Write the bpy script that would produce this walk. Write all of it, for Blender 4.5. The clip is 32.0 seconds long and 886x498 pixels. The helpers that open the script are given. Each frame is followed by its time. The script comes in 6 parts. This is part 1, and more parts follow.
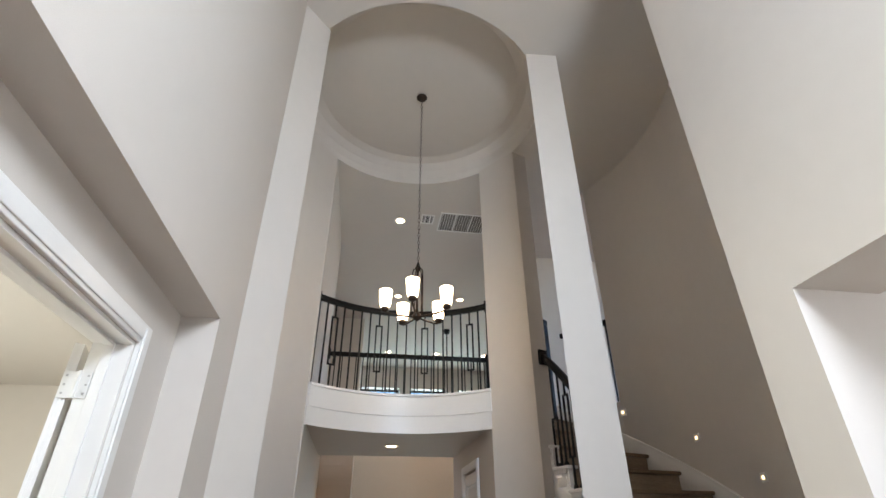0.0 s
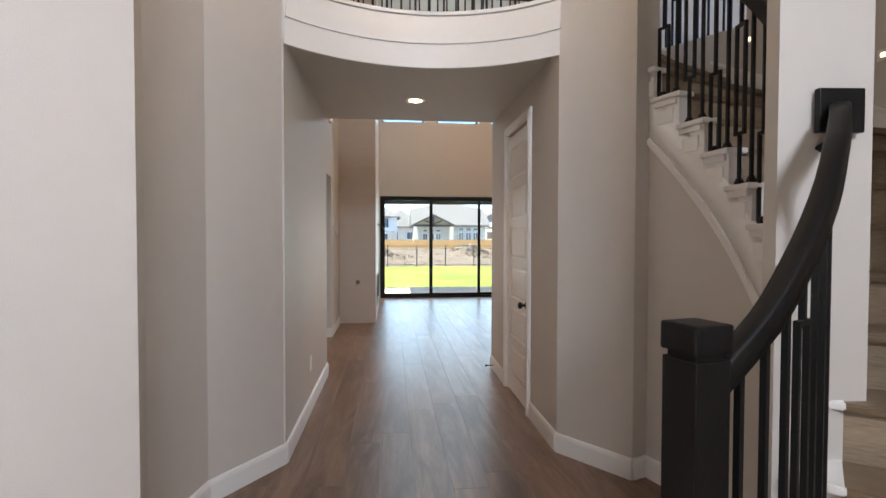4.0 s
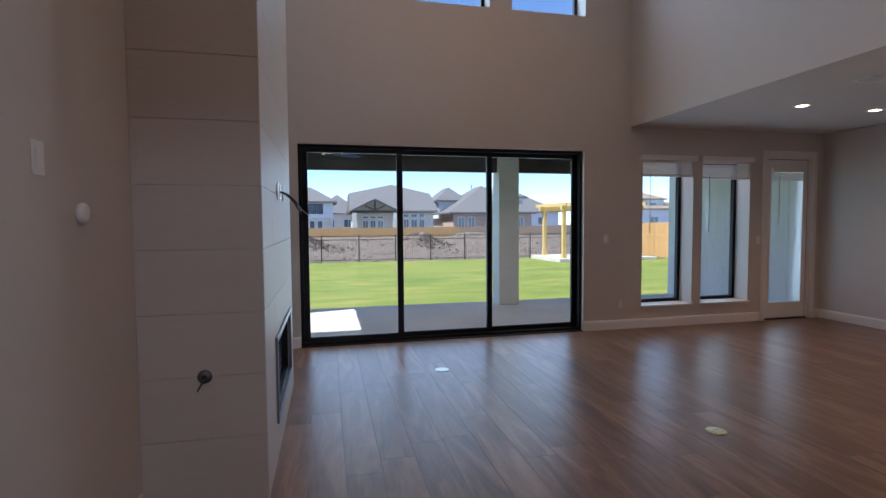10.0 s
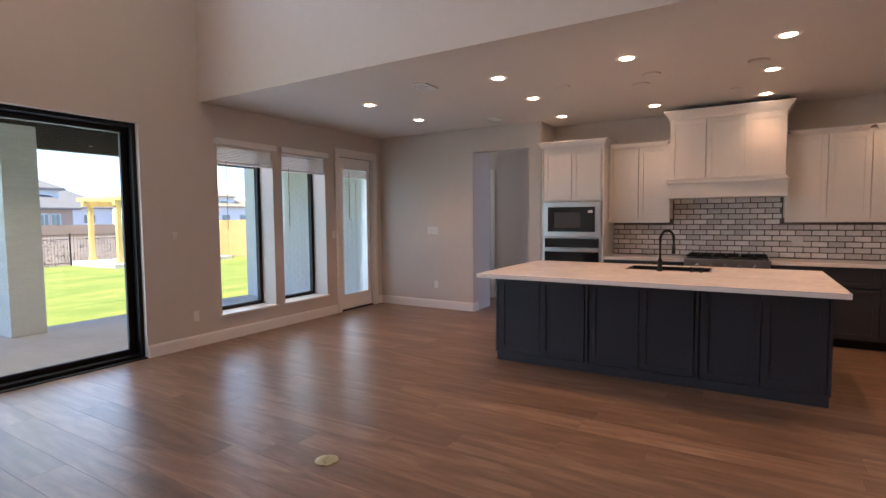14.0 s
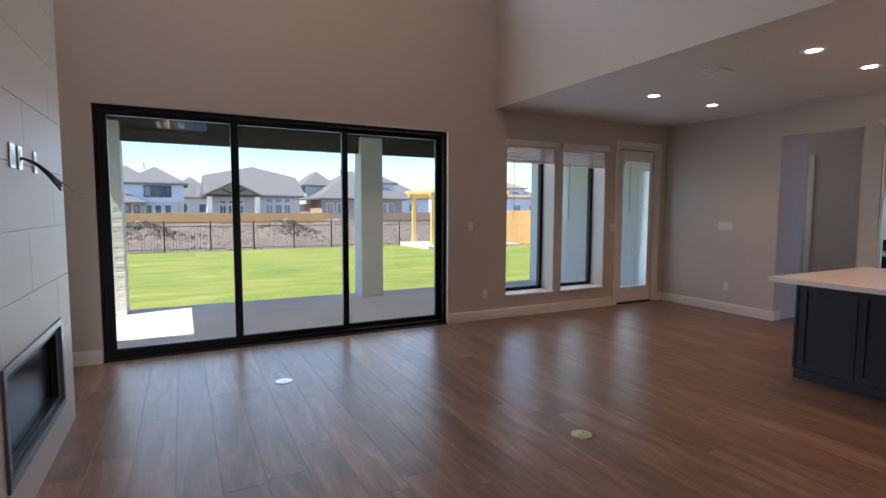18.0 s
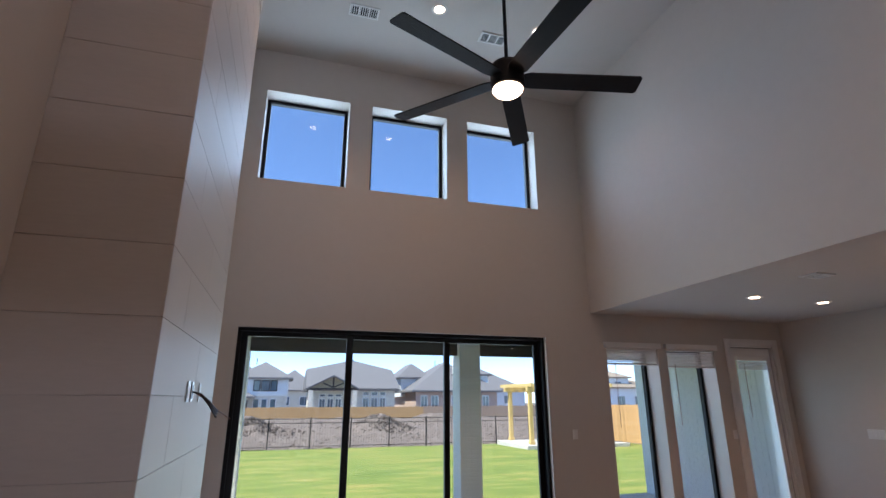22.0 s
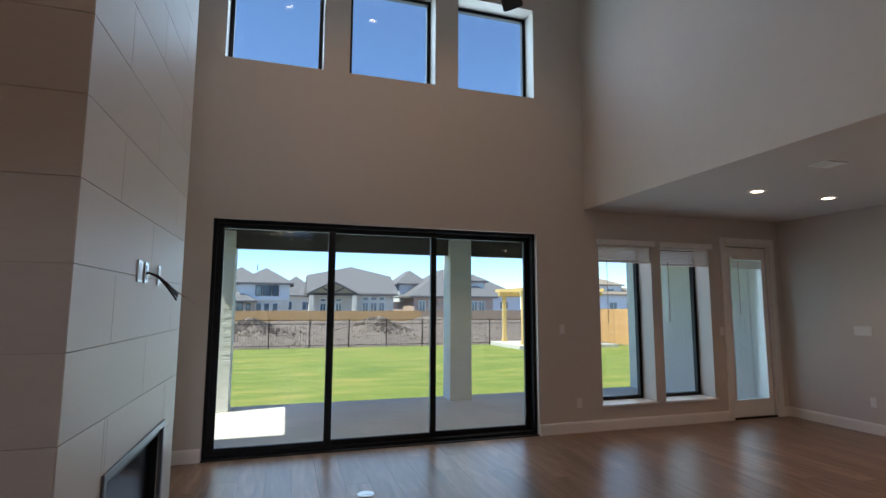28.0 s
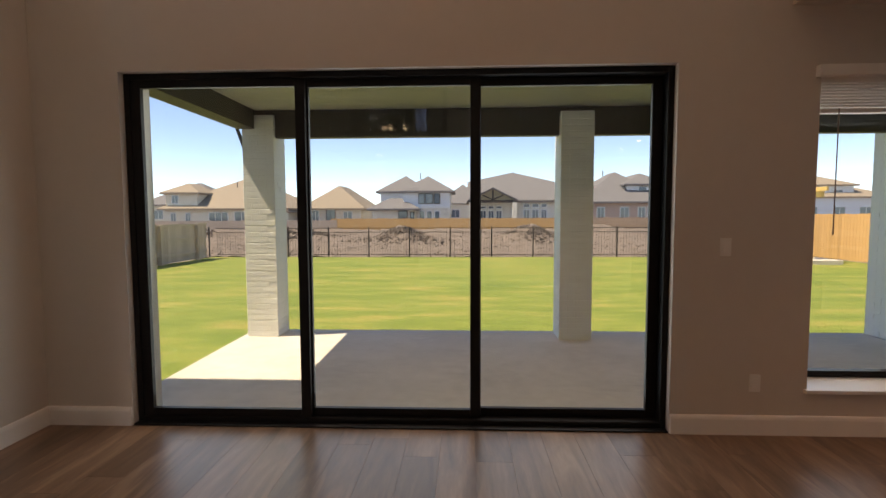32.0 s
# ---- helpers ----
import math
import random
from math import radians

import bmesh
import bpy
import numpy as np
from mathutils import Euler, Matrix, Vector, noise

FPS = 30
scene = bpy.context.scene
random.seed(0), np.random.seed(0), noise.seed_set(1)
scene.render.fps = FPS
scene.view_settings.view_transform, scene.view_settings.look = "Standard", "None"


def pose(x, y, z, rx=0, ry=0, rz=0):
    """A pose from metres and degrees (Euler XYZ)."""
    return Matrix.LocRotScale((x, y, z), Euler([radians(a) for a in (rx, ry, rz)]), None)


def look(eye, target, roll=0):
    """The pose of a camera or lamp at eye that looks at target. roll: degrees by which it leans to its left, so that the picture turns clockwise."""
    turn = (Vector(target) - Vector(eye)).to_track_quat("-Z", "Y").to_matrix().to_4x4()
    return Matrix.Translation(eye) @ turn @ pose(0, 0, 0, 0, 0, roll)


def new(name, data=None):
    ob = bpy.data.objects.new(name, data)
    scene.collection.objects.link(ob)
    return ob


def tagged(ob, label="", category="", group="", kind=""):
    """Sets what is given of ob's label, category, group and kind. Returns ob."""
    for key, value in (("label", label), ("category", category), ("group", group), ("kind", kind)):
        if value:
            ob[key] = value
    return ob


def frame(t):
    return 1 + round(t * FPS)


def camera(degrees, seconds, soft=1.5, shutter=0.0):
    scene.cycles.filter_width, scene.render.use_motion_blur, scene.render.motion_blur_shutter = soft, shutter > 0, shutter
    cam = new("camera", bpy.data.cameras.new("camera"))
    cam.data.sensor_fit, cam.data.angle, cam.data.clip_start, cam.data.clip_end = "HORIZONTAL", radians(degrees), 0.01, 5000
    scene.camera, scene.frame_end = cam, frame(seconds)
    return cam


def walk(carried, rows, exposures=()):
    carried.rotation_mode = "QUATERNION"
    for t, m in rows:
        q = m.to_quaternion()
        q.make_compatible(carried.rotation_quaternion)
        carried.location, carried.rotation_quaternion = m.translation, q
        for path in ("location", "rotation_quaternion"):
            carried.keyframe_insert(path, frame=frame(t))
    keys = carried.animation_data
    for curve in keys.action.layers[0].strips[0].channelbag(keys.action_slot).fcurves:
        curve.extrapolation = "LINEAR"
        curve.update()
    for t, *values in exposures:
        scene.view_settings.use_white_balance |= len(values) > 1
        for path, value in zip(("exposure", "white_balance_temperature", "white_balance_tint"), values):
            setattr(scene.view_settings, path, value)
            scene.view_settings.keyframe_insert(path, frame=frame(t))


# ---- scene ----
cam = camera(82.6, 32.0)
PATH = [
    (0, (0.126, -13.799, 1.744), (0.392, -12.091, 2.75), -0.3),
    (0.5, (0.134, -13.801, 1.685), (0.422, -11.994, 2.491), -0.2),
    (1, (0.157, -13.79, 1.593), (0.452, -11.898, 2.168), -0.1),
    (1.5, (0.177, -13.787, 1.528), (0.471, -11.846, 1.909), -0.0),
    (2, (0.204, -13.693, 1.502), (0.492, -11.727, 1.724), 0.1),
    (2.5, (0.226, -13.395, 1.488), (0.498, -11.416, 1.592), 0.1),
    (3, (0.248, -13.045, 1.485), (0.495, -11.06, 1.505), 0.1),
    (3.5, (0.281, -12.577, 1.487), (0.508, -10.59, 1.461), 0.1),
    (4, (0.269, -12.07, 1.487), (0.472, -10.081, 1.435), 0.1),
    (4.5, (0.29, -11.55, 1.478), (0.475, -9.559, 1.415), 0.2),
    (6.5, (0.281, -9.327, 1.44), (0.433, -7.334, 1.365), -0.1),
    (7, (0.269, -8.774, 1.434), (0.426, -6.781, 1.357), 0.0),
    (7.5, (0.214, -8.246, 1.425), (0.378, -6.254, 1.349), -0.0),
    (8, (0.194, -7.741, 1.413), (0.379, -5.752, 1.336), 0.1),
    (8.5, (0.192, -7.291, 1.425), (0.413, -5.305, 1.343), 0.1),
    (9, (0.197, -6.875, 1.436), (0.474, -4.896, 1.348), 0.0),
    (9.5, (0.261, -6.467, 1.452), (0.617, -4.501, 1.359), -0.1),
    (10, (0.33, -6.192, 1.484), (0.775, -4.245, 1.38), -0.4),
    (10.5, (0.402, -5.951, 1.46), (0.953, -4.031, 1.365), -0.4),
    (11, (0.516, -5.731, 1.475), (1.204, -3.857, 1.377), -0.5),
    (11.5, (0.602, -5.628, 1.475), (1.458, -3.824, 1.372), -0.5),
    (12, (0.686, -5.519, 1.475), (1.742, -3.824, 1.37), -0.7),
    (12.5, (0.739, -5.435, 1.465), (2.013, -3.897, 1.357), -0.6),
    (13, (0.807, -5.366, 1.463), (2.276, -4.015, 1.347), -0.8),
    (13.5, (0.842, -5.331, 1.434), (2.469, -4.173, 1.323), -0.6),
    (15.5, (0.822, -5.386, 1.48), (2.587, -4.457, 1.333), -0.2),
    (16, (0.865, -5.403, 1.466), (2.531, -4.307, 1.316), -0.2),
    (16.5, (0.838, -5.427, 1.478), (2.352, -4.13, 1.32), 0.0),
    (17, (0.81, -5.47, 1.475), (2.139, -3.986, 1.311), 0.1),
    (17.5, (0.805, -5.51, 1.47), (1.927, -3.863, 1.31), 0.0),
    (18, (0.708, -5.631, 1.465), (1.623, -3.86, 1.308), 0.2),
    (18.5, (0.631, -5.701, 1.46), (1.378, -3.855, 1.298), 0.2),
    (19, (0.565, -5.788, 1.44), (1.207, -3.902, 1.28), 0.2),
    (19.5, (0.625, -5.855, 1.4), (1.192, -3.945, 1.227), 0.1),
    (20, (0.614, -5.903, 1.407), (1.159, -3.987, 1.233), 0.0),
    (20.5, (0.608, -5.926, 1.517), (1.147, -4.002, 1.426), 0.1),
    (21, (0.562, -5.914, 1.612), (1.116, -3.993, 1.688), 0.0),
    (21.5, (0.523, -5.888, 1.62), (1.091, -3.999, 1.95), -0.1),
    (22, (0.53, -5.866, 1.662), (1.088, -4.033, 2.235), -0.1),
    (22.5, (0.527, -5.852, 1.716), (1.074, -4.093, 2.496), -0.0),
    (23, (0.517, -5.871, 1.758), (1.054, -4.202, 2.72), -0.1),
    (23.5, (0.518, -5.91, 1.786), (1.031, -4.338, 2.911), 0.0),
    (24, (0.516, -5.921, 1.807), (1.0, -4.453, 3.075), 0.0),
    (24.5, (0.515, -5.933, 1.825), (0.97, -4.554, 3.2), 0.0),
    (26.5, (0.625, -5.882, 1.58), (1.129, -4.258, 2.662), -0.1),
    (27, (0.618, -5.858, 1.525), (1.184, -4.097, 2.332), -0.3),
    (27.5, (0.66, -5.792, 1.53), (1.252, -3.937, 2.018), 0.0),
    (28, (0.763, -5.6, 1.53), (1.345, -3.699, 1.755), 0.2),
    (28.5, (0.875, -5.372, 1.5), (1.447, -3.456, 1.556), 0.1),
    (29, (1.075, -5.078, 1.51), (1.623, -3.155, 1.437), 0.0),
    (29.5, (1.27, -4.76, 1.47), (1.76, -2.825, 1.339), -0.1),
    (30, (1.47, -4.448, 1.473), (1.884, -2.495, 1.337), -0.2),
    (30.5, (1.743, -4.160, 1.468), (2.037, -2.186, 1.324), -0.2),
    (31, (1.937, -3.873, 1.455), (2.104, -1.884, 1.3105), -0.2),
    (31.5, (2.127, -3.595, 1.47), (2.154, -1.600, 1.326), -0.2),
    (32, (2.326, -3.352, 1.473), (2.239, -1.358, 1.334), -0.2),
]
EXPOSURES = [(0.0, 2.02, 6400, 11), (1.0, 1.94, 6600, 12), (2.0, 1.86, 6700, 13), (3.0, 2.20, 6750, 16), (4.0, 2.18, 6650, 16), (7.0, 1.45, 6100, 22), (8.0, 1.45, 5980, 22), (9.0, 1.22, 5980, 23), (10.0, 1.10, 5810, 25), (11.0, 1.12, 5910, 25), (13.0, 1.48, 5940, 26), (15.5, 2.40, 7050, 30), (16.5, 2.28, 6980, 31), (18.0, 1.35, 6200, 26), (19.0, 1.18, 5900, 30), (20.0, 1.19, 5750, 31), (22.0, 1.20, 5850, 25), (24.0, 1.45, 6170, 24), (26.5, 1.68, 5950, 21), (27.0, 1.37, 6140, 22), (28.0, 1.02, 6000, 18), (29.0, 1.11, 6260, 25), (30.0, 1.18, 7200, 32), (31.0, 1.08, 7900, 32), (32.0, 0.92, 8100, 30)]
walk(cam, [(t, look(eye, target, roll)) for t, eye, target, roll in PATH], EXPOSURES)

# ---- sky and sun ----
SUN = Vector((-0.486, -0.118, 0.866))
world = bpy.data.worlds.new("world")
scene.world = world
world.use_nodes = True
wn = world.node_tree.nodes
sky = wn.new("ShaderNodeTexSky")
sky.sky_type, sky.sun_disc = "NISHITA", False
sky.sun_elevation = math.asin(SUN.z)
sky.sun_rotation = math.atan2(SUN.x, SUN.y)
sky.altitude = 1600
sky.air_density, sky.dust_density, sky.ozone_density = 0.62, 0.0, 0.45
wn["Background"].inputs["Strength"].default_value = 0.16
world.node_tree.links.new(sky.outputs["Color"], wn["Background"].inputs["Color"])

sun = new("sun", bpy.data.lights.new("sun", "SUN"))
sun.data.energy, sun.data.angle, sun.data.color = 5.0, radians(0.5), (1.0, 0.86, 0.69)
sun.matrix_world = look(SUN * 40, (0, 0, 0))


def fill_light(name, x, y, z, tx, ty, tz, w, h, power, color=(0.86, 0.93, 1.0)):
    """Area lamp added as extra sky light, mostly in window openings."""
    lamp = new(name, bpy.data.lights.new(name, "AREA"))
    lamp.data.shape, lamp.data.size, lamp.data.size_y = "RECTANGLE", w, h
    lamp.data.energy, lamp.data.color = power, color
    lamp.matrix_world = look((x, y, z), (tx, ty, tz))


# Unseen front window behind the walk, set where the upper deck hides its reflection.
fill_light("light_entry", 1.12, -15.32, 3.87, 0.3, -10, 2.0, 1.0, 0.7, 42, (0.80, 0.90, 1.0))
# Added lamps in the two dining windows and the patio door, boosting the sky.
fill_light("light_window", 4.98, 0.31, 1.3, 4.98, -5, 1.0, 0.7, 1.9, 2.2, (0.74, 0.87, 1.0))
fill_light("light_window", 5.93, 0.31, 1.3, 5.93, -5, 1.0, 0.7, 1.9, 2.2, (0.74, 0.87, 1.0))
fill_light("light_window", 7.09, 0.27, 1.2, 7.09, -5, 1.0, 0.5, 1.9, 1.8, (0.74, 0.87, 1.0))
# Added lamp at a closed wall: the passage has no window or fixture.
fill_light("fill_passage", 8.4, -0.06, 1.6, 8.4, -2, 1.2, 0.9, 1.4, 2.6, (0.90, 1.0, 0.95))
# Added lamps in slider and upper windows, on top of the real sky.
fill_light("light_slider", 1.83, 0.31, 1.25, 1.83, -5, 1.6, 3.5, 2.2, 18, (0.78, 0.89, 1.0))
fill_light("light_upper", 1.86, 0.31, 4.78, 1.86, -5, 4.6, 3.6, 1.1, 25, (0.74, 0.87, 1.0))
# No side window is built: lamp added to brighten the bedroom.
fill_light("fill_bedroom", -4.10, -3.0, 1.5, -2, -3.0, 1.0, 1.8, 1.7, 24)
# Lamp added against the study's solid outer wall to brighten that room.
fill_light("fill_study", -3.95, -12.0, 1.5, 0, -12.0, 1.4, 1.8, 1.6, 36, (0.93, 0.96, 0.86))
# Unseen front window of the side room.
fill_light("light_flex", 4.6, -15.3, 1.6, 4.0, -12.0, 1.5, 1.9, 1.8, 24)

# ---- materials ----


def mat(name, color, rough=0.5, metal=0.0, var=0.0, scale=4.0, bump=0.0, bscale=200.0, spec=0.5, stretch=(1, 1, 1), per=0.0, coat=0.0):
    """A principled material with mottling at two scales, fine relief and, with per, a shift of tone from object to object."""
    m = bpy.data.materials.new(name)
    m.use_nodes = True
    n, l = m.node_tree.nodes, m.node_tree.links
    b = n["Principled BSDF"]
    b.inputs["Roughness"].default_value, b.inputs["Metallic"].default_value = rough, metal
    b.inputs["Specular IOR Level"].default_value = spec
    b.inputs["Coat Weight"].default_value = coat
    b.inputs["Base Color"].default_value = (*color, 1)
    coord = n.new("ShaderNodeTexCoord")
    mapping = n.new("ShaderNodeMapping")
    mapping.inputs["Scale"].default_value = stretch
    l.new(coord.outputs["Object"], mapping.inputs["Vector"])
    if var or per:
        big, small = n.new("ShaderNodeTexNoise"), n.new("ShaderNodeTexNoise")
        big.inputs["Scale"].default_value, small.inputs["Scale"].default_value = scale, scale * 9
        big.inputs["Detail"].default_value = small.inputs["Detail"].default_value = 4
        add, rng, mix = n.new("ShaderNodeMath"), n.new("ShaderNodeMapRange"), n.new("ShaderNodeMixRGB")
        l.new(mapping.outputs["Vector"], big.inputs["Vector"]), l.new(mapping.outputs["Vector"], small.inputs["Vector"])
        add.operation = "ADD"
        l.new(big.outputs["Fac"], add.inputs[0]), l.new(small.outputs["Fac"], add.inputs[1])
        rng.inputs["From Min"].default_value, rng.inputs["From Max"].default_value = 0.6, 1.4
        rng.inputs["To Min"].default_value, rng.inputs["To Max"].default_value = 1 - var, 1 + var
        l.new(add.outputs["Value"], rng.inputs["Value"])
        val = rng.outputs["Result"]
        if per:
            info, r2, mul = n.new("ShaderNodeObjectInfo"), n.new("ShaderNodeMapRange"), n.new("ShaderNodeMath")
            r2.inputs["To Min"].default_value, r2.inputs["To Max"].default_value = 1 - per, 1 + per
            l.new(info.outputs["Random"], r2.inputs["Value"])
            mul.operation = "MULTIPLY"
            l.new(val, mul.inputs[0]), l.new(r2.outputs["Result"], mul.inputs[1])
            val = mul.outputs["Value"]
        mix.blend_type = "MULTIPLY"
        mix.inputs["Fac"].default_value = 1
        mix.inputs["Color1"].default_value = (*color, 1)
        l.new(val, mix.inputs["Color2"]), l.new(mix.outputs["Color"], b.inputs["Base Color"])
        rr = n.new("ShaderNodeMapRange")
        rr.inputs["From Min"].default_value, rr.inputs["From Max"].default_value = 0.6, 1.4
        rr.inputs["To Min"].default_value, rr.inputs["To Max"].default_value = max(0, rough - 0.06), min(1, rough + 0.06)
        l.new(add.outputs["Value"], rr.inputs["Value"]), l.new(rr.outputs["Result"], b.inputs["Roughness"])
    if bump:
        t, bp = n.new("ShaderNodeTexNoise"), n.new("ShaderNodeBump")
        t.inputs["Scale"].default_value, t.inputs["Detail"].default_value = bscale, 3
        bp.inputs["Strength"].default_value, bp.inputs["Distance"].default_value = bump, 0.01
        l.new(mapping.outputs["Vector"], t.inputs["Vector"])
        l.new(t.outputs["Fac"], bp.inputs["Height"]), l.new(bp.outputs["Normal"], b.inputs["Normal"])
    return m


def glow(name, color, strength):
    m = bpy.data.materials.new(name)
    m.use_nodes = True
    b = m.node_tree.nodes["Principled BSDF"]
    b.inputs["Base Color"].default_value = (0.9, 0.9, 0.88, 1)
    b.inputs["Emission Color"].default_value, b.inputs["Emission Strength"].default_value = (*color, 1), strength
    return m


def lawn_material(name):
    """Mown turf: green with dry yellow streaks and patches, and a fine blade relief."""
    m = bpy.data.materials.new(name)
    m.use_nodes = True
    n, l = m.node_tree.nodes, m.node_tree.links
    b = n["Principled BSDF"]
    b.inputs["Roughness"].default_value, b.inputs["Specular IOR Level"].default_value = 0.95, 0.2
    coord, mp = n.new("ShaderNodeTexCoord"), n.new("ShaderNodeMapping")
    mp.inputs["Scale"].default_value = (0.45, 1.6, 1)
    l.new(coord.outputs["Object"], mp.inputs["Vector"])
    patch, fine = n.new("ShaderNodeTexNoise"), n.new("ShaderNodeTexNoise")
    patch.inputs["Scale"].default_value, patch.inputs["Detail"].default_value = 1.1, 6
    patch.inputs["Roughness"].default_value = 0.68
    fine.inputs["Scale"].default_value, fine.inputs["Detail"].default_value = 38, 4
    l.new(mp.outputs["Vector"], patch.inputs["Vector"]), l.new(coord.outputs["Object"], fine.inputs["Vector"])
    tone = n.new("ShaderNodeValToRGB")
    e = tone.color_ramp.elements
    e[0].position, e[0].color = 0.36, (0.135, 0.185, 0.040, 1)
    e[1].position, e[1].color = 0.68, (0.335, 0.275, 0.085, 1)
    mid = e.new(0.52)
    mid.color = (0.195, 0.232, 0.052, 1)
    l.new(patch.outputs["Fac"], tone.inputs["Fac"])
    rng_, mul = n.new("ShaderNodeMapRange"), n.new("ShaderNodeMixRGB")
    rng_.inputs["From Min"].default_value, rng_.inputs["From Max"].default_value = 0.3, 0.7
    rng_.inputs["To Min"].default_value, rng_.inputs["To Max"].default_value = 0.68, 1.3
    l.new(fine.outputs["Fac"], rng_.inputs["Value"])
    mul.blend_type = "MULTIPLY"
    mul.inputs["Fac"].default_value = 1
    l.new(tone.outputs["Color"], mul.inputs["Color1"]), l.new(rng_.outputs["Result"], mul.inputs["Color2"])
    l.new(mul.outputs["Color"], b.inputs["Base Color"])
    bp = n.new("ShaderNodeBump")
    bp.inputs["Strength"].default_value, bp.inputs["Distance"].default_value = 0.6, 0.03
    l.new(fine.outputs["Fac"], bp.inputs["Height"]), l.new(bp.outputs["Normal"], b.inputs["Normal"])
    return m


def glass(name, tint=(0.865, 0.965, 0.955)):
    """Thin window glass: clear, with a mirror's share that grows at a slant."""
    m = bpy.data.materials.new(name)
    m.use_nodes = True
    n, l = m.node_tree.nodes, m.node_tree.links
    n.remove(n["Principled BSDF"])
    out = n["Material Output"]
    clear, shine, mix = n.new("ShaderNodeBsdfTransparent"), n.new("ShaderNodeBsdfGlossy"), n.new("ShaderNodeMixShader")
    slant, power, share = n.new("ShaderNodeLayerWeight"), n.new("ShaderNodeMath"), n.new("ShaderNodeMath")
    clear.inputs["Color"].default_value = (*tint, 1)
    shine.inputs["Roughness"].default_value = 0.0
    slant.inputs["Blend"].default_value = 0.5
    power.operation, share.operation = "POWER", "MULTIPLY_ADD"
    power.inputs[1].default_value = 5
    share.inputs[1].default_value, share.inputs[2].default_value = 0.92, 0.035
    l.new(slant.outputs["Facing"], power.inputs[0]), l.new(power.outputs["Value"], share.inputs[0])
    l.new(share.outputs["Value"], mix.inputs["Fac"]), l.new(clear.outputs["BSDF"], mix.inputs[1]), l.new(shine.outputs["BSDF"], mix.inputs[2])
    l.new(mix.outputs["Shader"], out.inputs["Surface"])
    return m


def wood_floor(name):
    """Vinyl planks in weathered brown oak: long grain, darker knots and streaks, tone from plank to plank."""
    m = bpy.data.materials.new(name)
    m.use_nodes = True
    n, l = m.node_tree.nodes, m.node_tree.links
    b = n["Principled BSDF"]
    coord, info = n.new("ShaderNodeTexCoord"), n.new("ShaderNodeObjectInfo")
    geo = n.new("ShaderNodeNewGeometry")
    tone = n.new("ShaderNodeMath")
    tone.operation = "ADD"
    l.new(info.outputs["Random"], tone.inputs[0]), l.new(geo.outputs["Random Per Island"], tone.inputs[1])
    shift = n.new("ShaderNodeVectorMath")
    shift.operation = "MULTIPLY_ADD"
    comb = n.new("ShaderNodeCombineXYZ")
    for k in range(3):
        l.new(tone.outputs["Value"], comb.inputs[k])
    shift.inputs[1].default_value = (31, 17, 5)
    l.new(comb.outputs["Vector"], shift.inputs[0]), l.new(coord.outputs["Object"], shift.inputs[2])
    mp = n.new("ShaderNodeMapping")
    mp.inputs["Scale"].default_value = (9, 1.3, 1)
    l.new(shift.outputs["Vector"], mp.inputs["Vector"])
    grain, streak = n.new("ShaderNodeTexNoise"), n.new("ShaderNodeTexNoise")
    grain.inputs["Scale"].default_value, grain.inputs["Detail"].default_value, grain.inputs["Distortion"].default_value = 6, 6, 0.6
    streak.inputs["Scale"].default_value, streak.inputs["Detail"].default_value, streak.inputs["Distortion"].default_value = 0.8, 3, 1.6
    l.new(mp.outputs["Vector"], grain.inputs["Vector"]), l.new(mp.outputs["Vector"], streak.inputs["Vector"])
    ramp = n.new("ShaderNodeValToRGB")
    e = ramp.color_ramp.elements
    e[0].position, e[0].color = 0.28, (0.105, 0.061, 0.038, 1)
    e[1].position, e[1].color = 0.74, (0.30, 0.197, 0.128, 1)
    mid = e.new(0.5)
    mid.color = (0.182, 0.112, 0.072, 1)
    mixf = n.new("ShaderNodeMath")
    mixf.operation = "MULTIPLY_ADD"
    mixf.inputs[1].default_value = 0.27
    half = n.new("ShaderNodeMath")
    half.operation = "MULTIPLY"
    half.inputs[1].default_value = 0.73
    l.new(streak.outputs["Fac"], half.inputs[0])
    l.new(grain.outputs["Fac"], mixf.inputs[0]), l.new(half.outputs["Value"], mixf.inputs[2])
    l.new(mixf.outputs["Value"], ramp.inputs["Fac"])
    frac, rng, mul = n.new("ShaderNodeMath"), n.new("ShaderNodeMapRange"), n.new("ShaderNodeMixRGB")
    frac.operation = "FRACT"
    l.new(tone.outputs["Value"], frac.inputs[0])
    rng.inputs["To Min"].default_value, rng.inputs["To Max"].default_value = 0.80, 1.20
    l.new(frac.outputs["Value"], rng.inputs["Value"])
    mul.blend_type = "MULTIPLY"
    mul.inputs["Fac"].default_value = 1
    l.new(ramp.outputs["Color"], mul.inputs["Color1"]), l.new(rng.outputs["Result"], mul.inputs["Color2"])
    l.new(mul.outputs["Color"], b.inputs["Base Color"])
    rr = n.new("ShaderNodeMapRange")
    rr.inputs["To Min"].default_value, rr.inputs["To Max"].default_value = 0.26, 0.38
    l.new(grain.outputs["Fac"], rr.inputs["Value"]), l.new(rr.outputs["Result"], b.inputs["Roughness"])
    bp = n.new("ShaderNodeBump")
    bp.inputs["Strength"].default_value, bp.inputs["Distance"].default_value = 0.07, 0.003
    b.inputs["Specular IOR Level"].default_value = 0.4
    l.new(grain.outputs["Fac"], bp.inputs["Height"]), l.new(bp.outputs["Normal"], b.inputs["Normal"])
    return m


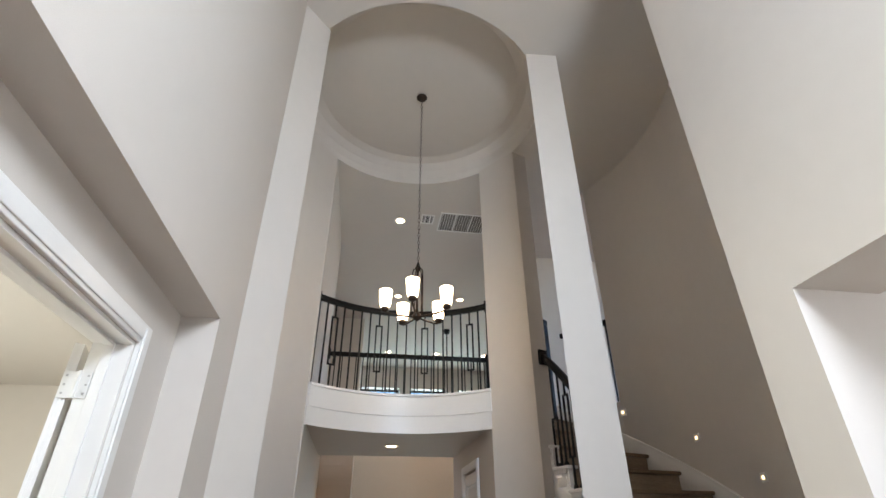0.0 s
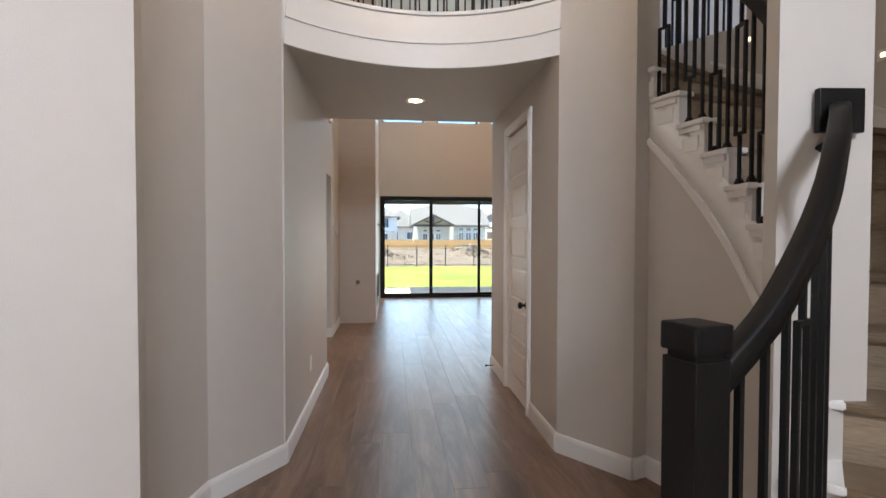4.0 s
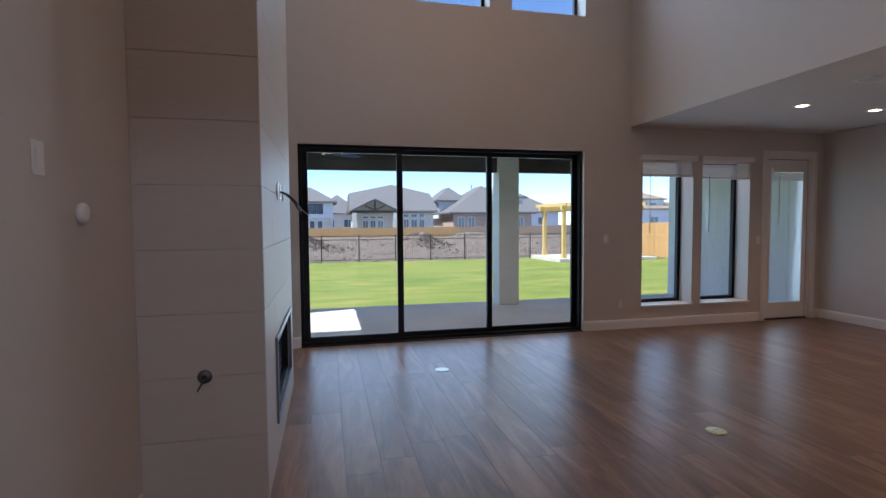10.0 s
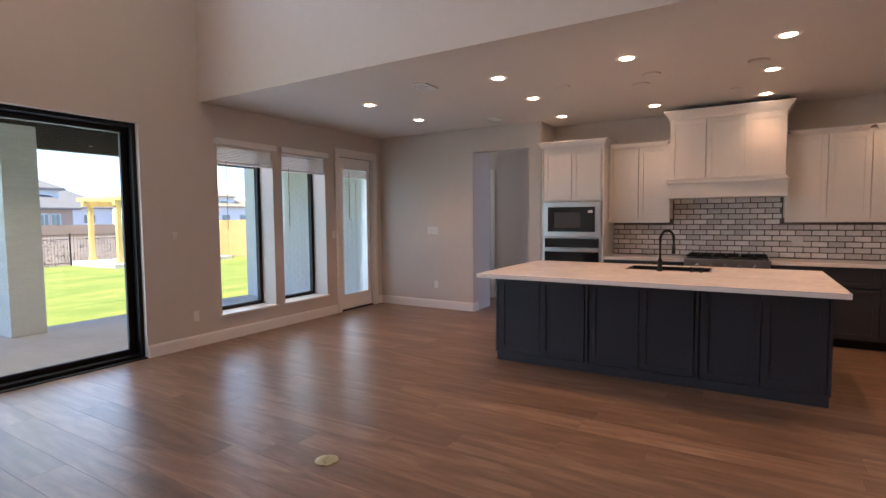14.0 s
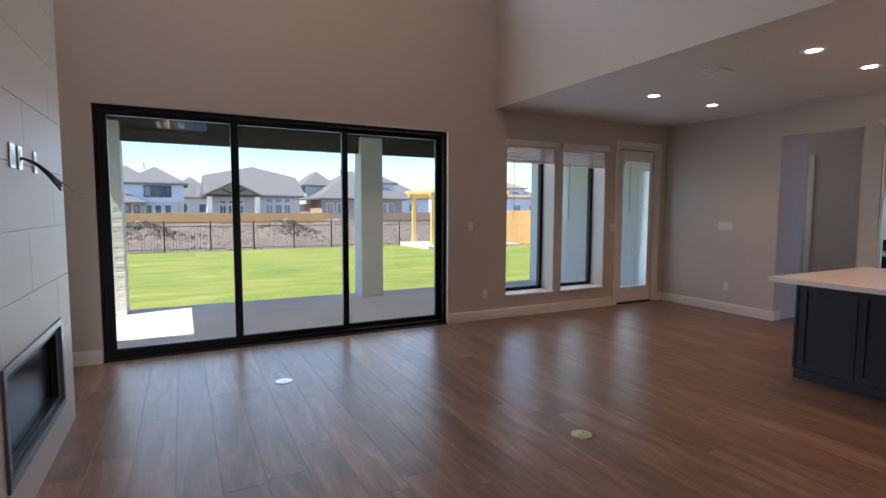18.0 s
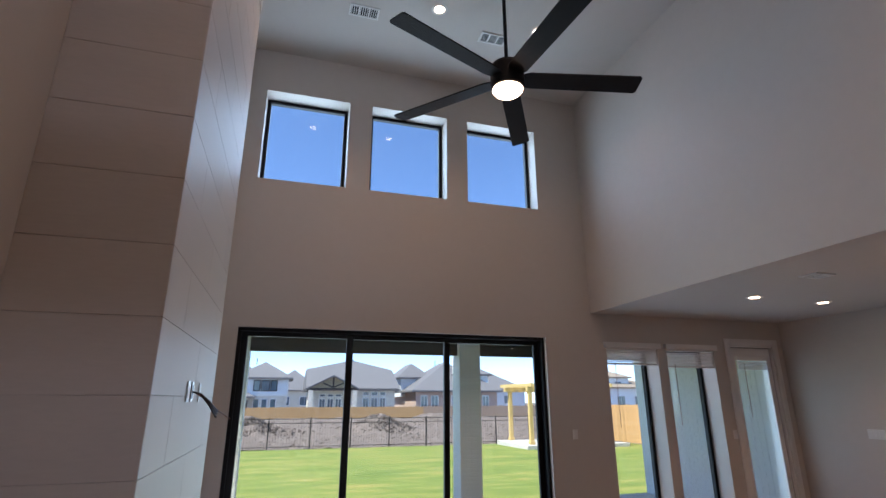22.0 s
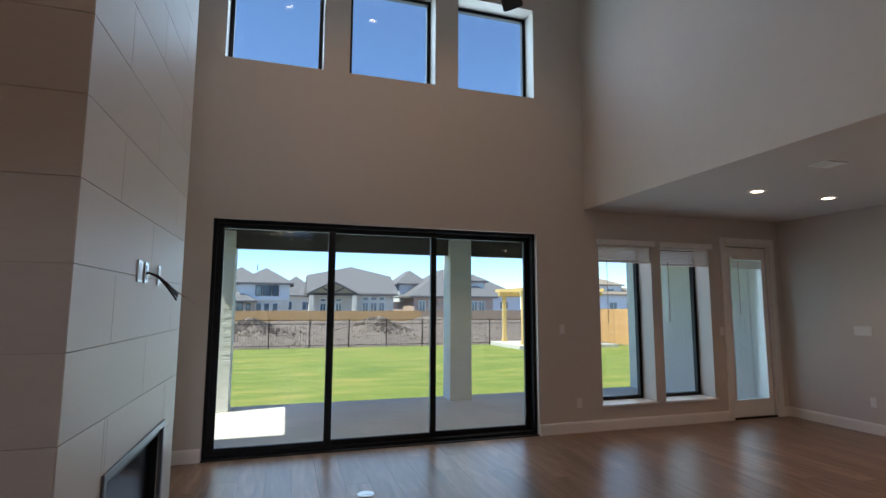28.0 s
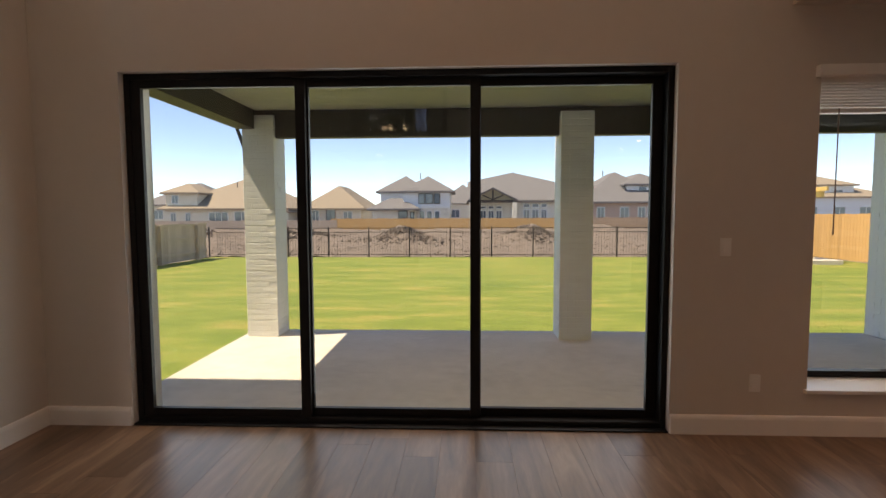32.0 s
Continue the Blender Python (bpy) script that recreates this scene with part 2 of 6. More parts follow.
M_WALL = mat("greige_wall_paint", (0.60, 0.555, 0.505), 0.6, var=0.025, scale=1.2, bump=0.12, bscale=260)
M_CEIL = mat("ceiling_paint", (0.62, 0.585, 0.54), 0.75, var=0.02, scale=1.0, bump=0.2, bscale=180)
M_TRIM = mat("white_trim_paint", (0.80, 0.785, 0.76), 0.35, var=0.015, scale=3)
M_DOOR = mat("white_door_paint", (0.83, 0.815, 0.79), 0.33, var=0.015, scale=3)
M_BLACK = mat("black_aluminium", (0.006, 0.006, 0.0065), 0.45, spec=0.25, var=0.15, scale=8)
M_IRON = mat("black_iron", (0.007, 0.007, 0.007), 0.5, spec=0.3, var=0.2, scale=20)
M_NEWEL = mat("black_stained_wood", (0.007, 0.0062, 0.006), 0.4, spec=0.2, var=0.3, scale=3, stretch=(6, 6, 1), bump=0.15, bscale=60)
M_GLASS = glass("window_glass")
M_FLOOR = wood_floor("oak_vinyl_plank")
M_SUB = mat("dark_underlay", (0.07, 0.047, 0.033), 0.9)
M_RISER = mat("brown_oak_riser", (0.29, 0.218, 0.150), 0.42, var=0.35, scale=2.2, stretch=(1, 1, 6), bump=0.08, bscale=70, per=0.08)
M_TREAD = mat("brown_oak_tread", (0.19, 0.130, 0.080), 0.38, var=0.35, scale=2.2, stretch=(1, 1, 6), bump=0.08, bscale=70, per=0.08)
M_TILE = mat("ivory_porcelain_tile", (0.51, 0.45, 0.39), 0.5, var=0.05, scale=1.5, stretch=(1, 1, 5), per=0.03)
M_GROUT = mat("pale_grout", (0.44, 0.40, 0.355), 0.9, var=0.1, scale=30)
M_LAMP = glow("lamp_lens", (1.0, 0.72, 0.45), 7.0)
M_GREY = mat("grey_duct_shadow", (0.22, 0.21, 0.20), 0.8)
M_LAMPRIM = mat("white_lamp_rim", (0.82, 0.80, 0.76), 0.4)
M_PLASTIC = mat("white_plastic", (0.78, 0.77, 0.74), 0.35)
M_BRONZESTRIP = mat("brown_weatherstrip", (0.03, 0.02, 0.015), 0.6)
M_WAND = mat("brown_wand", (0.20, 0.13, 0.09), 0.4)
M_NAVY = mat("charcoal_navy_cabinet_paint", (0.036, 0.043, 0.054), 0.45, spec=0.35, var=0.08, scale=3)
M_WHITECAB = mat("white_cabinet_paint", (0.76, 0.74, 0.70), 0.4, var=0.015, scale=3)
M_QUARTZ = mat("white_quartz", (0.78, 0.76, 0.73), 0.18, var=0.012, scale=2.0)
M_STEEL = mat("brushed_steel", (0.52, 0.51, 0.49), 0.32, 1.0, var=0.06, scale=6, stretch=(1, 1, 20))
M_GUNMETAL = mat("dark_steel_frame", (0.16, 0.16, 0.165), 0.4, 1.0, var=0.1, scale=6)
M_FIREGLASS = mat("black_fire_glass", (0.006, 0.007, 0.009), 0.2, spec=0.35)
M_DARKGLASS = mat("black_oven_glass", (0.012, 0.012, 0.013), 0.08)
M_CONC = mat("patio_concrete", (0.57, 0.53, 0.475), 0.85, var=0.18, scale=1.1, bump=0.25, bscale=60)
M_GRASS = mat("lawn_blades", (0.150, 0.215, 0.045), 0.7, var=0.35, scale=0.6, per=0.1)
M_LAWN = lawn_material("lawn_ground")
M_DIRT = mat("turned_clay_soil", (0.172, 0.134, 0.112), 0.95, var=0.38, scale=1.6, bump=1.0, bscale=7)
M_CLOD = mat("dark_clay_clods", (0.145, 0.112, 0.094), 0.95, var=0.25, scale=3)
M_BRICK = mat("white_painted_brick", (0.80, 0.79, 0.76), 0.7, var=0.07, scale=6, bump=0.35, bscale=70, per=0.05)
M_MORTAR = mat("white_painted_mortar", (0.77, 0.76, 0.73), 0.85, var=0.08, scale=14, bump=0.3, bscale=120)
M_DARKWOOD = mat("dark_brown_stained_beam", (0.035, 0.027, 0.022), 0.55, var=0.25, scale=3, stretch=(1, 6, 6))
M_PATIOCEIL = mat("patio_ceiling_board", (0.30, 0.29, 0.26), 0.6, var=0.06, scale=3)
M_FENCE = mat("new_cedar_fence", (0.50, 0.29, 0.12), 0.8, var=0.18, scale=2, stretch=(6, 6, 0.6), per=0.16)
M_FENCEGREY = mat("weathered_fence", (0.58, 0.44, 0.33), 0.85, var=0.2, scale=2, stretch=(6, 6, 0.6), per=0.15)

# ---- mesh helpers ----


def box(bm, x0, x1, y0, y1, z0, z1):
    v = [bm.verts.new(p) for p in ((x0, y0, z0), (x1, y0, z0), (x1, y1, z0), (x0, y1, z0), (x0, y0, z1), (x1, y0, z1), (x1, y1, z1), (x0, y1, z1))]
    for f in ((3, 2, 1, 0), (4, 5, 6, 7), (0, 1, 5, 4), (1, 2, 6, 5), (2, 3, 7, 6), (3, 0, 4, 7)):
        bm.faces.new([v[i] for i in f])
    return v


def one(x0, x1, y0, y1, z0, z1, bevel=0.0):
    bm = bmesh.new()
    box(bm, x0, x1, y0, y1, z0, z1)
    if bevel:
        bmesh.ops.bevel(bm, geom=bm.edges[:], offset=bevel, segments=2, affect="EDGES", profile=0.6)
    return bm


def prism(bm, pts, z0, z1):
    """An upright prism over a counter-clockwise outline."""
    lo, hi = [bm.verts.new((x, y, z0)) for x, y in pts], [bm.verts.new((x, y, z1)) for x, y in pts]
    bm.faces.new(lo[::-1]), bm.faces.new(hi)
    for i in range(len(pts)):
        j = (i + 1) % len(pts)
        bm.faces.new((lo[i], lo[j], hi[j], hi[i]))
    return bm


def pol(c, r, deg):
    return (c[0] + r * math.cos(radians(deg)), c[1] + r * math.sin(radians(deg)))


def ring(bm, c, r0, r1, angles, z0, z1):
    """A curved wall between two radii, in flats between the angles."""
    prism(bm, [pol(c, r1, a) for a in angles] + [pol(c, r0, a) for a in reversed(angles)], z0, z1)


def steps_of(a0, a1, n):
    return [a0 + (a1 - a0) * i / n for i in range(n + 1)]


def sweep(bm, pts, prof, closed=False):
    """Carries an outline (sideways, up) along a line of points."""
    rows = []
    for i, p in enumerate(pts):
        a, b = Vector(pts[max(i - 1, 0)]), Vector(pts[min(i + 1, len(pts) - 1)])
        ahead = (b - a).normalized()
        side = ahead.cross(Vector((0, 0, 1)))
        side = side.normalized() if side.length > 1e-5 else Vector((1, 0, 0))
        up = side.cross(ahead).normalized()
        rows.append([bm.verts.new(Vector(p) + side * u + up * w) for u, w in prof])
    k = len(prof)
    for r, s in zip(rows, rows[1:]):
        for i in range(k):
            bm.faces.new((r[i], r[(i + 1) % k], s[(i + 1) % k], s[i]))
    bm.faces.new(rows[0][::-1]), bm.faces.new(rows[-1])


def round_prof(r, n=8):
    return [(r * math.cos(2 * math.pi * i / n), r * math.sin(2 * math.pi * i / n)) for i in range(n)]


def lathe(bm, prof, x, y, z, n=24):
    """Turns an outline (radius, height) round an upright axis."""
    rows = [[bm.verts.new((x + r * math.cos(2 * math.pi * i / n), y + r * math.sin(2 * math.pi * i / n), z + h)) for i in range(n)] for r, h in prof]
    for a, b in zip(rows, rows[1:]):
        for i in range(n):
            bm.faces.new((a[i], a[(i + 1) % n], b[(i + 1) % n], b[i]))
    bm.faces.new(rows[0][::-1]), bm.faces.new(rows[-1])


def mesh_of(name, bm, material):
    bmesh.ops.recalc_face_normals(bm, faces=bm.faces[:])
    me = bpy.data.meshes.new(name)
    bm.to_mesh(me)
    bm.free()
    me.materials.append(material)
    return me


def part(name, bm, material, parent, label="", smooth=False):
    ob = new(name, mesh_of(name, bm, material))
    if smooth:
        for p in ob.data.polygons:
            p.use_smooth = True
    ob.parent = parent
    return tagged(ob, label=label)


def structure(name, bm, material, label, category):
    return tagged(new(name, mesh_of(name, bm, material)), label, category, kind="structure")


def empty(name, label, category, group="", at=(0, 0, 0), kind=""):
    ob = tagged(new(name), label, category, group, kind)
    ob.location = at
    return ob


def under(name, bm, material, parent, label="", smooth=False):
    """A part drawn in world metres under a thing that stands elsewhere."""
    bmesh.ops.translate(bm, verts=bm.verts[:], vec=-parent.location)
    return part(name, bm, material, parent, label, smooth)


def wall_along_x(bm, x0, x1, y0, y1, z0, z1, holes=()):
    """A wall running along x with right-angled openings (x0, x1, z0, z1)."""
    xs = sorted({x0, x1, *[h[0] for h in holes], *[h[1] for h in holes]})
    for a, b in zip(xs, xs[1:]):
        cuts = sorted((h[2], h[3]) for h in holes if h[0] <= a and h[1] >= b)
        z = z0
        for c, d in cuts:
            if c > z:
                box(bm, a, b, y0, y1, z, c)
            z = d
        if z < z1:
            box(bm, a, b, y0, y1, z, z1)
    bmesh.ops.remove_doubles(bm, verts=bm.verts[:], dist=1e-5)
    return bm


def wall_along_y(bm, y0, y1, x0, x1, z0, z1, holes=()):
    t = bmesh.new()
    wall_along_x(t, y0, y1, x0, x1, z0, z1, holes)
    for v in t.verts:
        v.co.x, v.co.y = v.co.y, v.co.x
    me = bpy.data.meshes.new("tmp")
    t.to_mesh(me)
    t.free()
    bm.from_mesh(me)
    bpy.data.meshes.remove(me)
    return bm


# ---- the plan, in metres ----
H1, HK, F2, H2 = 2.75, 2.77, 3.08, 5.95  # hall ceiling, kitchen ceiling, upper floor, upper ceiling
C = (0.5, -9.67)  # the middle of the round hall
R0, R1 = 1.33, 1.50  # its inside, and the inner edge of the stairs
RS = 2.70  # the outer stair wall
RISE, TURN, A1 = 0.1925, 7.45, -68.0  # stairs: height and angle of a step, and the first riser's angle


def slab(pts, z0, z1):
    return prism(bmesh.new(), pts, z0, z1)


def rect(x0, x1, y0, y1):
    return [(x0, y0), (x1, y0), (x1, y1), (x0, y1)]


# ---- walls ----
UPPER = [(0.03 + 1.318 * i, 1.055 + 1.318 * i, 4.185, 5.38) for i in range(3)]
W1, W2, WD = (4.575, 5.38, 0.31, 2.33), (5.53, 6.335, 0.31, 2.33), (6.63, 7.44, 0.0, 2.42)
structure("wall_back_living", wall_along_x(bmesh.new(), -0.80, 4.53, 0, 0.34, -0.1, 6.3, [(0.0, 3.69, -0.1, 2.43), *UPPER]), M_WALL, "tall greige painted wall round the glass slider", "wall")
structure("wall_back_dining", wall_along_x(bmesh.new(), 4.53, 7.79, 0, 0.34, -0.1, 3.05, [W1, W2, (WD[0], WD[1], -0.1, WD[3])]), M_WALL, "greige painted wall with two windows and a door", "wall")
structure("wall_back_bedroom", wall_along_x(bmesh.new(), -4.3, -0.80, 0, 0.34, -0.1, 3.05, [(-3.42, -2.45, 0.32, 2.34)]), M_WALL, "greige painted bedroom wall with a window", "wall")
structure("wall_left_living", wall_along_y(bmesh.new(), -6.6, 0, -0.80, -0.61, -0.1, 6.1, [(-5.41, -4.57, -0.1, 2.34)]), M_WALL, "tall greige painted wall with a cased opening", "wall")
structure("wall_hall_left", one(-0.80, -0.42, -8.72, -6.6, -0.1, H1), M_WALL, "greige painted hall wall", "wall")
structure("wall_hall_left_upper", one(-0.80, -0.42, -8.72, -6.6, F2, H2), M_WALL, "greige painted upper hall wall", "wall")
hr = wall_along_y(bmesh.new(), -8.72, -6.6, 1.40, 1.56, -0.1, H1, [(-7.98, -7.22, -0.1, 2.45)])
structure("wall_hall_right", hr, M_WALL, "greige painted hall wall with a closet door", "wall")
structure("wall_behind_living", one(1.40, 4.53, -6.6, -6.44, -0.1, H1), M_WALL, "greige painted wall under the upper floor", "wall")
structure("wall_upper_room", one(1.98, 4.53, -6.6, -6.44, F2, H2), M_WALL, "greige painted upper wall", "wall")
structure("wall_header_kitchen", one(4.38, 4.53, -6.44, 0, HK, 6.1), M_WALL, "tall greige painted wall above the kitchen opening", "wall")
structure("wall_pier_kitchen", one(4.38, 4.53, -6.44, -6.24, -0.1, HK), M_WALL, "greige painted wall end beside the kitchen", "wall")
structure("wall_dining", wall_along_y(bmesh.new(), -2.84, 0, 7.64, 7.79, -0.1, 3.05, [(-2.66, -1.765, -0.1, 2.42)]), M_WALL, "greige painted wall with a plain opening", "wall")
structure("wall_kitchen_return", one(7.79, 8.20, -2.84, -2.70, -0.1, 3.05), M_WALL, "greige painted wall return beside the ovens", "wall")
structure("wall_kitchen", one(8.20, 8.36, -8.2, -2.70, -0.1, 3.05), M_WALL, "greige painted wall behind the cabinets", "wall")
structure("wall_kitchen_end", one(4.53, 8.36, -8.36, -8.2, -0.1, 3.05), M_WALL, "greige painted kitchen end wall", "wall")
structure("wall_kitchen_side", one(4.38, 4.53, -8.36, -6.44, -0.1, HK), M_WALL, "greige painted kitchen side wall", "wall")
structure("wall_passage", wall_along_y(bmesh.new(), -2.70, 0.34, 9.0, 9.12, -0.1, 3.05), M_WALL, "greige painted passage wall", "wall")
structure("wall_passage_return", one(7.79, 8.22, -1.765, -1.62, -0.1, 3.05), M_WALL, "greige painted wall return in the passage", "wall")
structure("wall_passage_end", one(7.79, 9.12, 0.0, 0.34, -0.1, 3.05), M_WALL, "greige painted passage end wall", "wall")
structure("wall_bedroom_side", one(-4.3, -4.14, -8.0, 0, -0.1, 3.05), M_WALL, "greige painted bedroom wall", "wall")
structure("wall_bedroom_end", one(-4.14, -0.80, -8.0, -7.86, -0.1, 3.05), M_WALL, "greige painted bedroom end wall", "wall")

# the round hall
bm = bmesh.new()
ring(bm, C, R0, 1.75, [134.5, 159.0, 181.0, 203.0, 224.0], -0.1, H2)
structure("wall_round_left", bm, M_WALL, "greige painted faceted wall of the round hall", "wall")
bm = bmesh.new()
prism(bm, [(-0.44, -10.58), (-0.80, -10.35), (-1.0, -10.5), (-1.0, -10.82), (-0.64, -10.82)], -0.1, H2)
structure("wall_column_left", bm, M_WALL, "greige painted two-storey column", "column")
bm = bmesh.new()
prism(bm, [(1.47, -10.60), (1.775, -10.62), (1.72, -10.37), (1.56, -10.43)], -0.1, H2)
structure("wall_column_right", bm, M_WALL, "greige painted two-storey column by the stairs", "column")
bm = bmesh.new()
prism(bm, [pol(C, R0, 22.5), pol(C, 1.53, 22.5), (1.95, -8.72), (1.40, -8.72)], -0.1, H2)
structure("wall_pier_right", bm, M_WALL, "greige painted two-storey pier between hall and stairs", "column")
bm = bmesh.new()
ring(bm, C, RS, RS + 0.15, steps_of(-62.5, 26.0, 26), -0.1, H2)
structure("wall_stairs_outer", bm, M_WALL, "tall curved greige painted wall round the stairs", "wall")
bm = bmesh.new()
ring(bm, C, RS, RS + 0.15, steps_of(26.0, 62.0, 10), -0.1, F2)
structure("wall_stairs_outer_low", bm, M_WALL, "curved greige painted wall under the upper landing", "wall")

# entry and the rooms beside it
prism_r = [(1.735, -11.985), (1.735, -12.26), (2.12, -12.26), (2.12, -11.98), (1.85, -11.90)]
structure("wall_entry_right_pier", slab(prism_r, -0.1, H2), M_WALL, "greige painted wall end between stairs and side room", "wall")
structure("wall_entry_right", wall_along_y(bmesh.new(), -15.4, -12.26, 1.735, 2.12, -0.1, H2, [(-14.6, -12.26, -0.1, 2.59)]), M_WALL, "greige painted entry wall with a wide opening", "wall")
structure("wall_entry_left_low", one(-1.0, -0.64, -11.22, -10.82, -0.1, H2), M_WALL, "greige painted entry wall", "wall")
structure("wall_entry_left_header", one(-0.98, -0.64, -15.4, -11.22, 2.75, H2), M_WALL, "greige painted wall above the door recess", "wall")
structure("wall_entry_left_door", wall_along_y(bmesh.new(), -15.4, -11.22, -0.98, -0.83, -0.1, 2.75, [(-13.06, -11.62, -0.1, 2.47)]), M_WALL, "greige painted recessed wall with an open door", "wall")
structure("wall_front", wall_along_x(bmesh.new(), -4.3, 5.6, -15.6, -15.4, -0.1, 6.1, [(0.0, 1.2, -0.1, 2.44), (0.5, 1.7, 3.2, 5.4), (3.6, 5.2, 0.6, 2.4)]), M_WALL, "greige painted front wall", "wall")
structure("wall_study_side", one(-4.3, -4.14, -15.4, -8.0, -0.1, 3.05), M_WALL, "greige painted study wall", "wall")
structure("wall_study_back", one(-4.14, -1.0, -9.1, -8.95, -0.1, 3.05), M_WALL, "warm painted study wall", "wall")
structure("wall_flex_side", one(5.45, 5.6, -15.4, -11.0, -0.1, 3.05), M_WALL, "greige painted side room wall", "wall")
structure("wall_flex_back", one(2.12, 5.45, -12.0, -11.85, -0.1, 3.05), M_WALL, "greige painted side room back wall", "wall")

# ---- ceilings and the upper floor ----
back_arc = [pol(C, R0, a) for a in steps_of(134.5, 46.0, 24)]
deck = back_arc + [(1.40, -8.72), (1.70, -8.72), pol(C, 1.53, 44.0), pol(C, RS, 44.0), pol(C, RS, 26.0), (4.53, -8.40), (4.53, -6.44), (1.40, -6.50), (-0.42, -6.50), (-0.42, -6.6), (-0.80, -6.6), (-0.80, -8.72), (-0.43, -8.72)]
structure("ceiling_hall", slab(deck[::-1], H1, F2), M_CEIL, "greige ceiling of the hall under the upper floor", "ceiling")
structure("ceiling_living", one(-0.61, 4.38, -6.5, 0.0, H2, H2 + 0.12), M_CEIL, "high flat painted ceiling", "ceiling")
structure("ceiling_kitchen", one(4.53, 9.0, -8.36, 0.0, HK, HK + 0.14), M_CEIL, "flat painted kitchen ceiling", "ceiling")
bm = one(-4.14, -0.80, -7.86, 0.0, 2.99, 3.05)
for x0, x1, y0, y1 in ((-4.14, -0.80, -0.7, 0.0), (-4.14, -0.80, -7.86, -7.16), (-4.14, -3.44, -7.16, -0.7), (-1.50, -0.80, -7.16, -0.7)):
    box(bm, x0, x1, y0, y1, 2.78, 2.99)
structure("ceiling_bedroom", bm, M_CEIL, "painted bedroom ceiling with a shallow raised tray", "ceiling")
structure("ceiling_study", one(-4.14, -0.98, -15.4, -8.95, 2.9, 3.05), M_CEIL, "painted study ceiling", "ceiling")
structure("ceiling_flex", one(2.12, 5.45, -15.4, -12.0, H1, 3.05), M_CEIL, "painted side room ceiling", "ceiling")
bm = bmesh.new()
corners = [math.degrees(math.atan2(y - C[1], x - C[0])) % 360 for x, y in rect(-1.0, 3.35, -12.3, -6.5)]
angs = sorted({*[i * 7.5 for i in range(48)], *corners})
rows = []
for a in angs:
    dx, dy = math.cos(radians(a)), math.sin(radians(a))
    far = min(((3.35 if dx > 0 else -1.0) - C[0]) / dx if abs(dx) > 1e-6 else 99, ((-6.5 if dy > 0 else -12.3) - C[1]) / dy if abs(dy) > 1e-6 else 99)
    # rim, cove and the raised middle of the round ceiling
    line = [(far, 0), (R0, 0), (R0, 0.10), (R0 - 0.03, 0.19), (R0 - 0.10, 0.27), (R0 - 0.2, 0.30), (0.0001, 0.30)]
    rows.append([bm.verts.new((C[0] + r * dx, C[1] + r * dy, H2 + h)) for r, h in line])
for i in range(len(rows)):
    a, b = rows[i], rows[(i + 1) % len(rows)]
    for j in range(6):
        bm.faces.new((a[j], a[j + 1], b[j + 1], b[j]))
box(bm, -1.0, 3.35, -15.4, -12.3, H2, H2 + 0.1)
box(bm, 3.35, 4.53, -12.3, -6.5, H2, H2 + 0.1)
structure("ceiling_entry", bm, M_CEIL, "high ceiling with a round raised tray", "ceiling")
structure("roof_cover", one(-4.3, 9.12, -15.6, 0.34, 6.4, 6.5), M_SUB, "flat roof deck above the ceilings", "roof")
structure("roof_low_cover", slab([(-4.6, -15.6), (-0.98, -15.6), (-0.98, 0.34), (-0.82, 0.34), (-0.82, 0.78), (-4.6, 0.78)], 3.05, 3.12), M_SUB, "flat roof deck above the bedroom", "roof")

# ---- windows and doors of the shell ----


def framed(parent, x0, x1, y0, y1, z0, z1, t, material, bottom=True):
    """Four bars round an opening that faces along y."""
    under("frame_side", one(x0, x0 + t, y0, y1, z0, z1, 0.003), material, parent)
    under("frame_side", one(x1 - t, x1, y0, y1, z0, z1, 0.003), material, parent)
    under("frame_head", one(x0 + t, x1 - t, y0, y1, z1 - t, z1, 0.003), material, parent)
    if bottom:
        under("frame_bottom", one(x0 + t, x1 - t, y0, y1, z0, z0 + t, 0.003), material, parent)


def pane(parent, x0, x1, y, z0, z1):
    ob = under("pane", one(x0, x1, y, y + 0.005, z0, z1), M_GLASS, parent, "clear window glass")
    ob.visible_shadow = False
    return ob


def slider():
    d = empty("door_1", "closed three-panel sliding glass door in black metal frames", "sliding door", at=(1.83, 0.18, 0), kind="structure")
    framed(d, 0.0, 3.69, 0.055, 0.195, 0.0, 2.43, 0.04, M_BLACK)
    under("threshold", one(0.002, 3.688, -0.004, 0.054, 0.0005, 0.012, 0.004), M_BLACK, d)
    under("track", one(0.05, 3.64, 0.06, 0.19, 0.04, 0.046), M_BLACK, d)
    for x0, x1, y in ((0.04, 1.245, 0.066), (1.19, 2.43, 0.104), (2.368, 3.65, 0.142)):
        p = under("door_panel", one(x0, x0 + 0.068, y, y + 0.035, 0.046, 2.388, 0.003), M_BLACK, d)
        for a, b, c, e in ((x1 - 0.068, x1, 0.046, 2.388), (x0 + 0.068, x1 - 0.068, 2.335, 2.388), (x0 + 0.068, x1 - 0.068, 0.046, 0.102)):
            bm = one(a, b, y, y + 0.035, c, e, 0.003)
            bmesh.ops.translate(bm, verts=bm.verts[:], vec=-d.location)
            part("panel_rail", bm, M_BLACK, p)
        bm = one(x0 + 0.068, x1 - 0.068, y + 0.014, y + 0.02, 0.102, 2.335)
        bmesh.ops.translate(bm, verts=bm.verts[:], vec=-d.location)
        g = part("pane", bm, M_GLASS, p, "clear door glass")
        g.visible_shadow = False


slider()


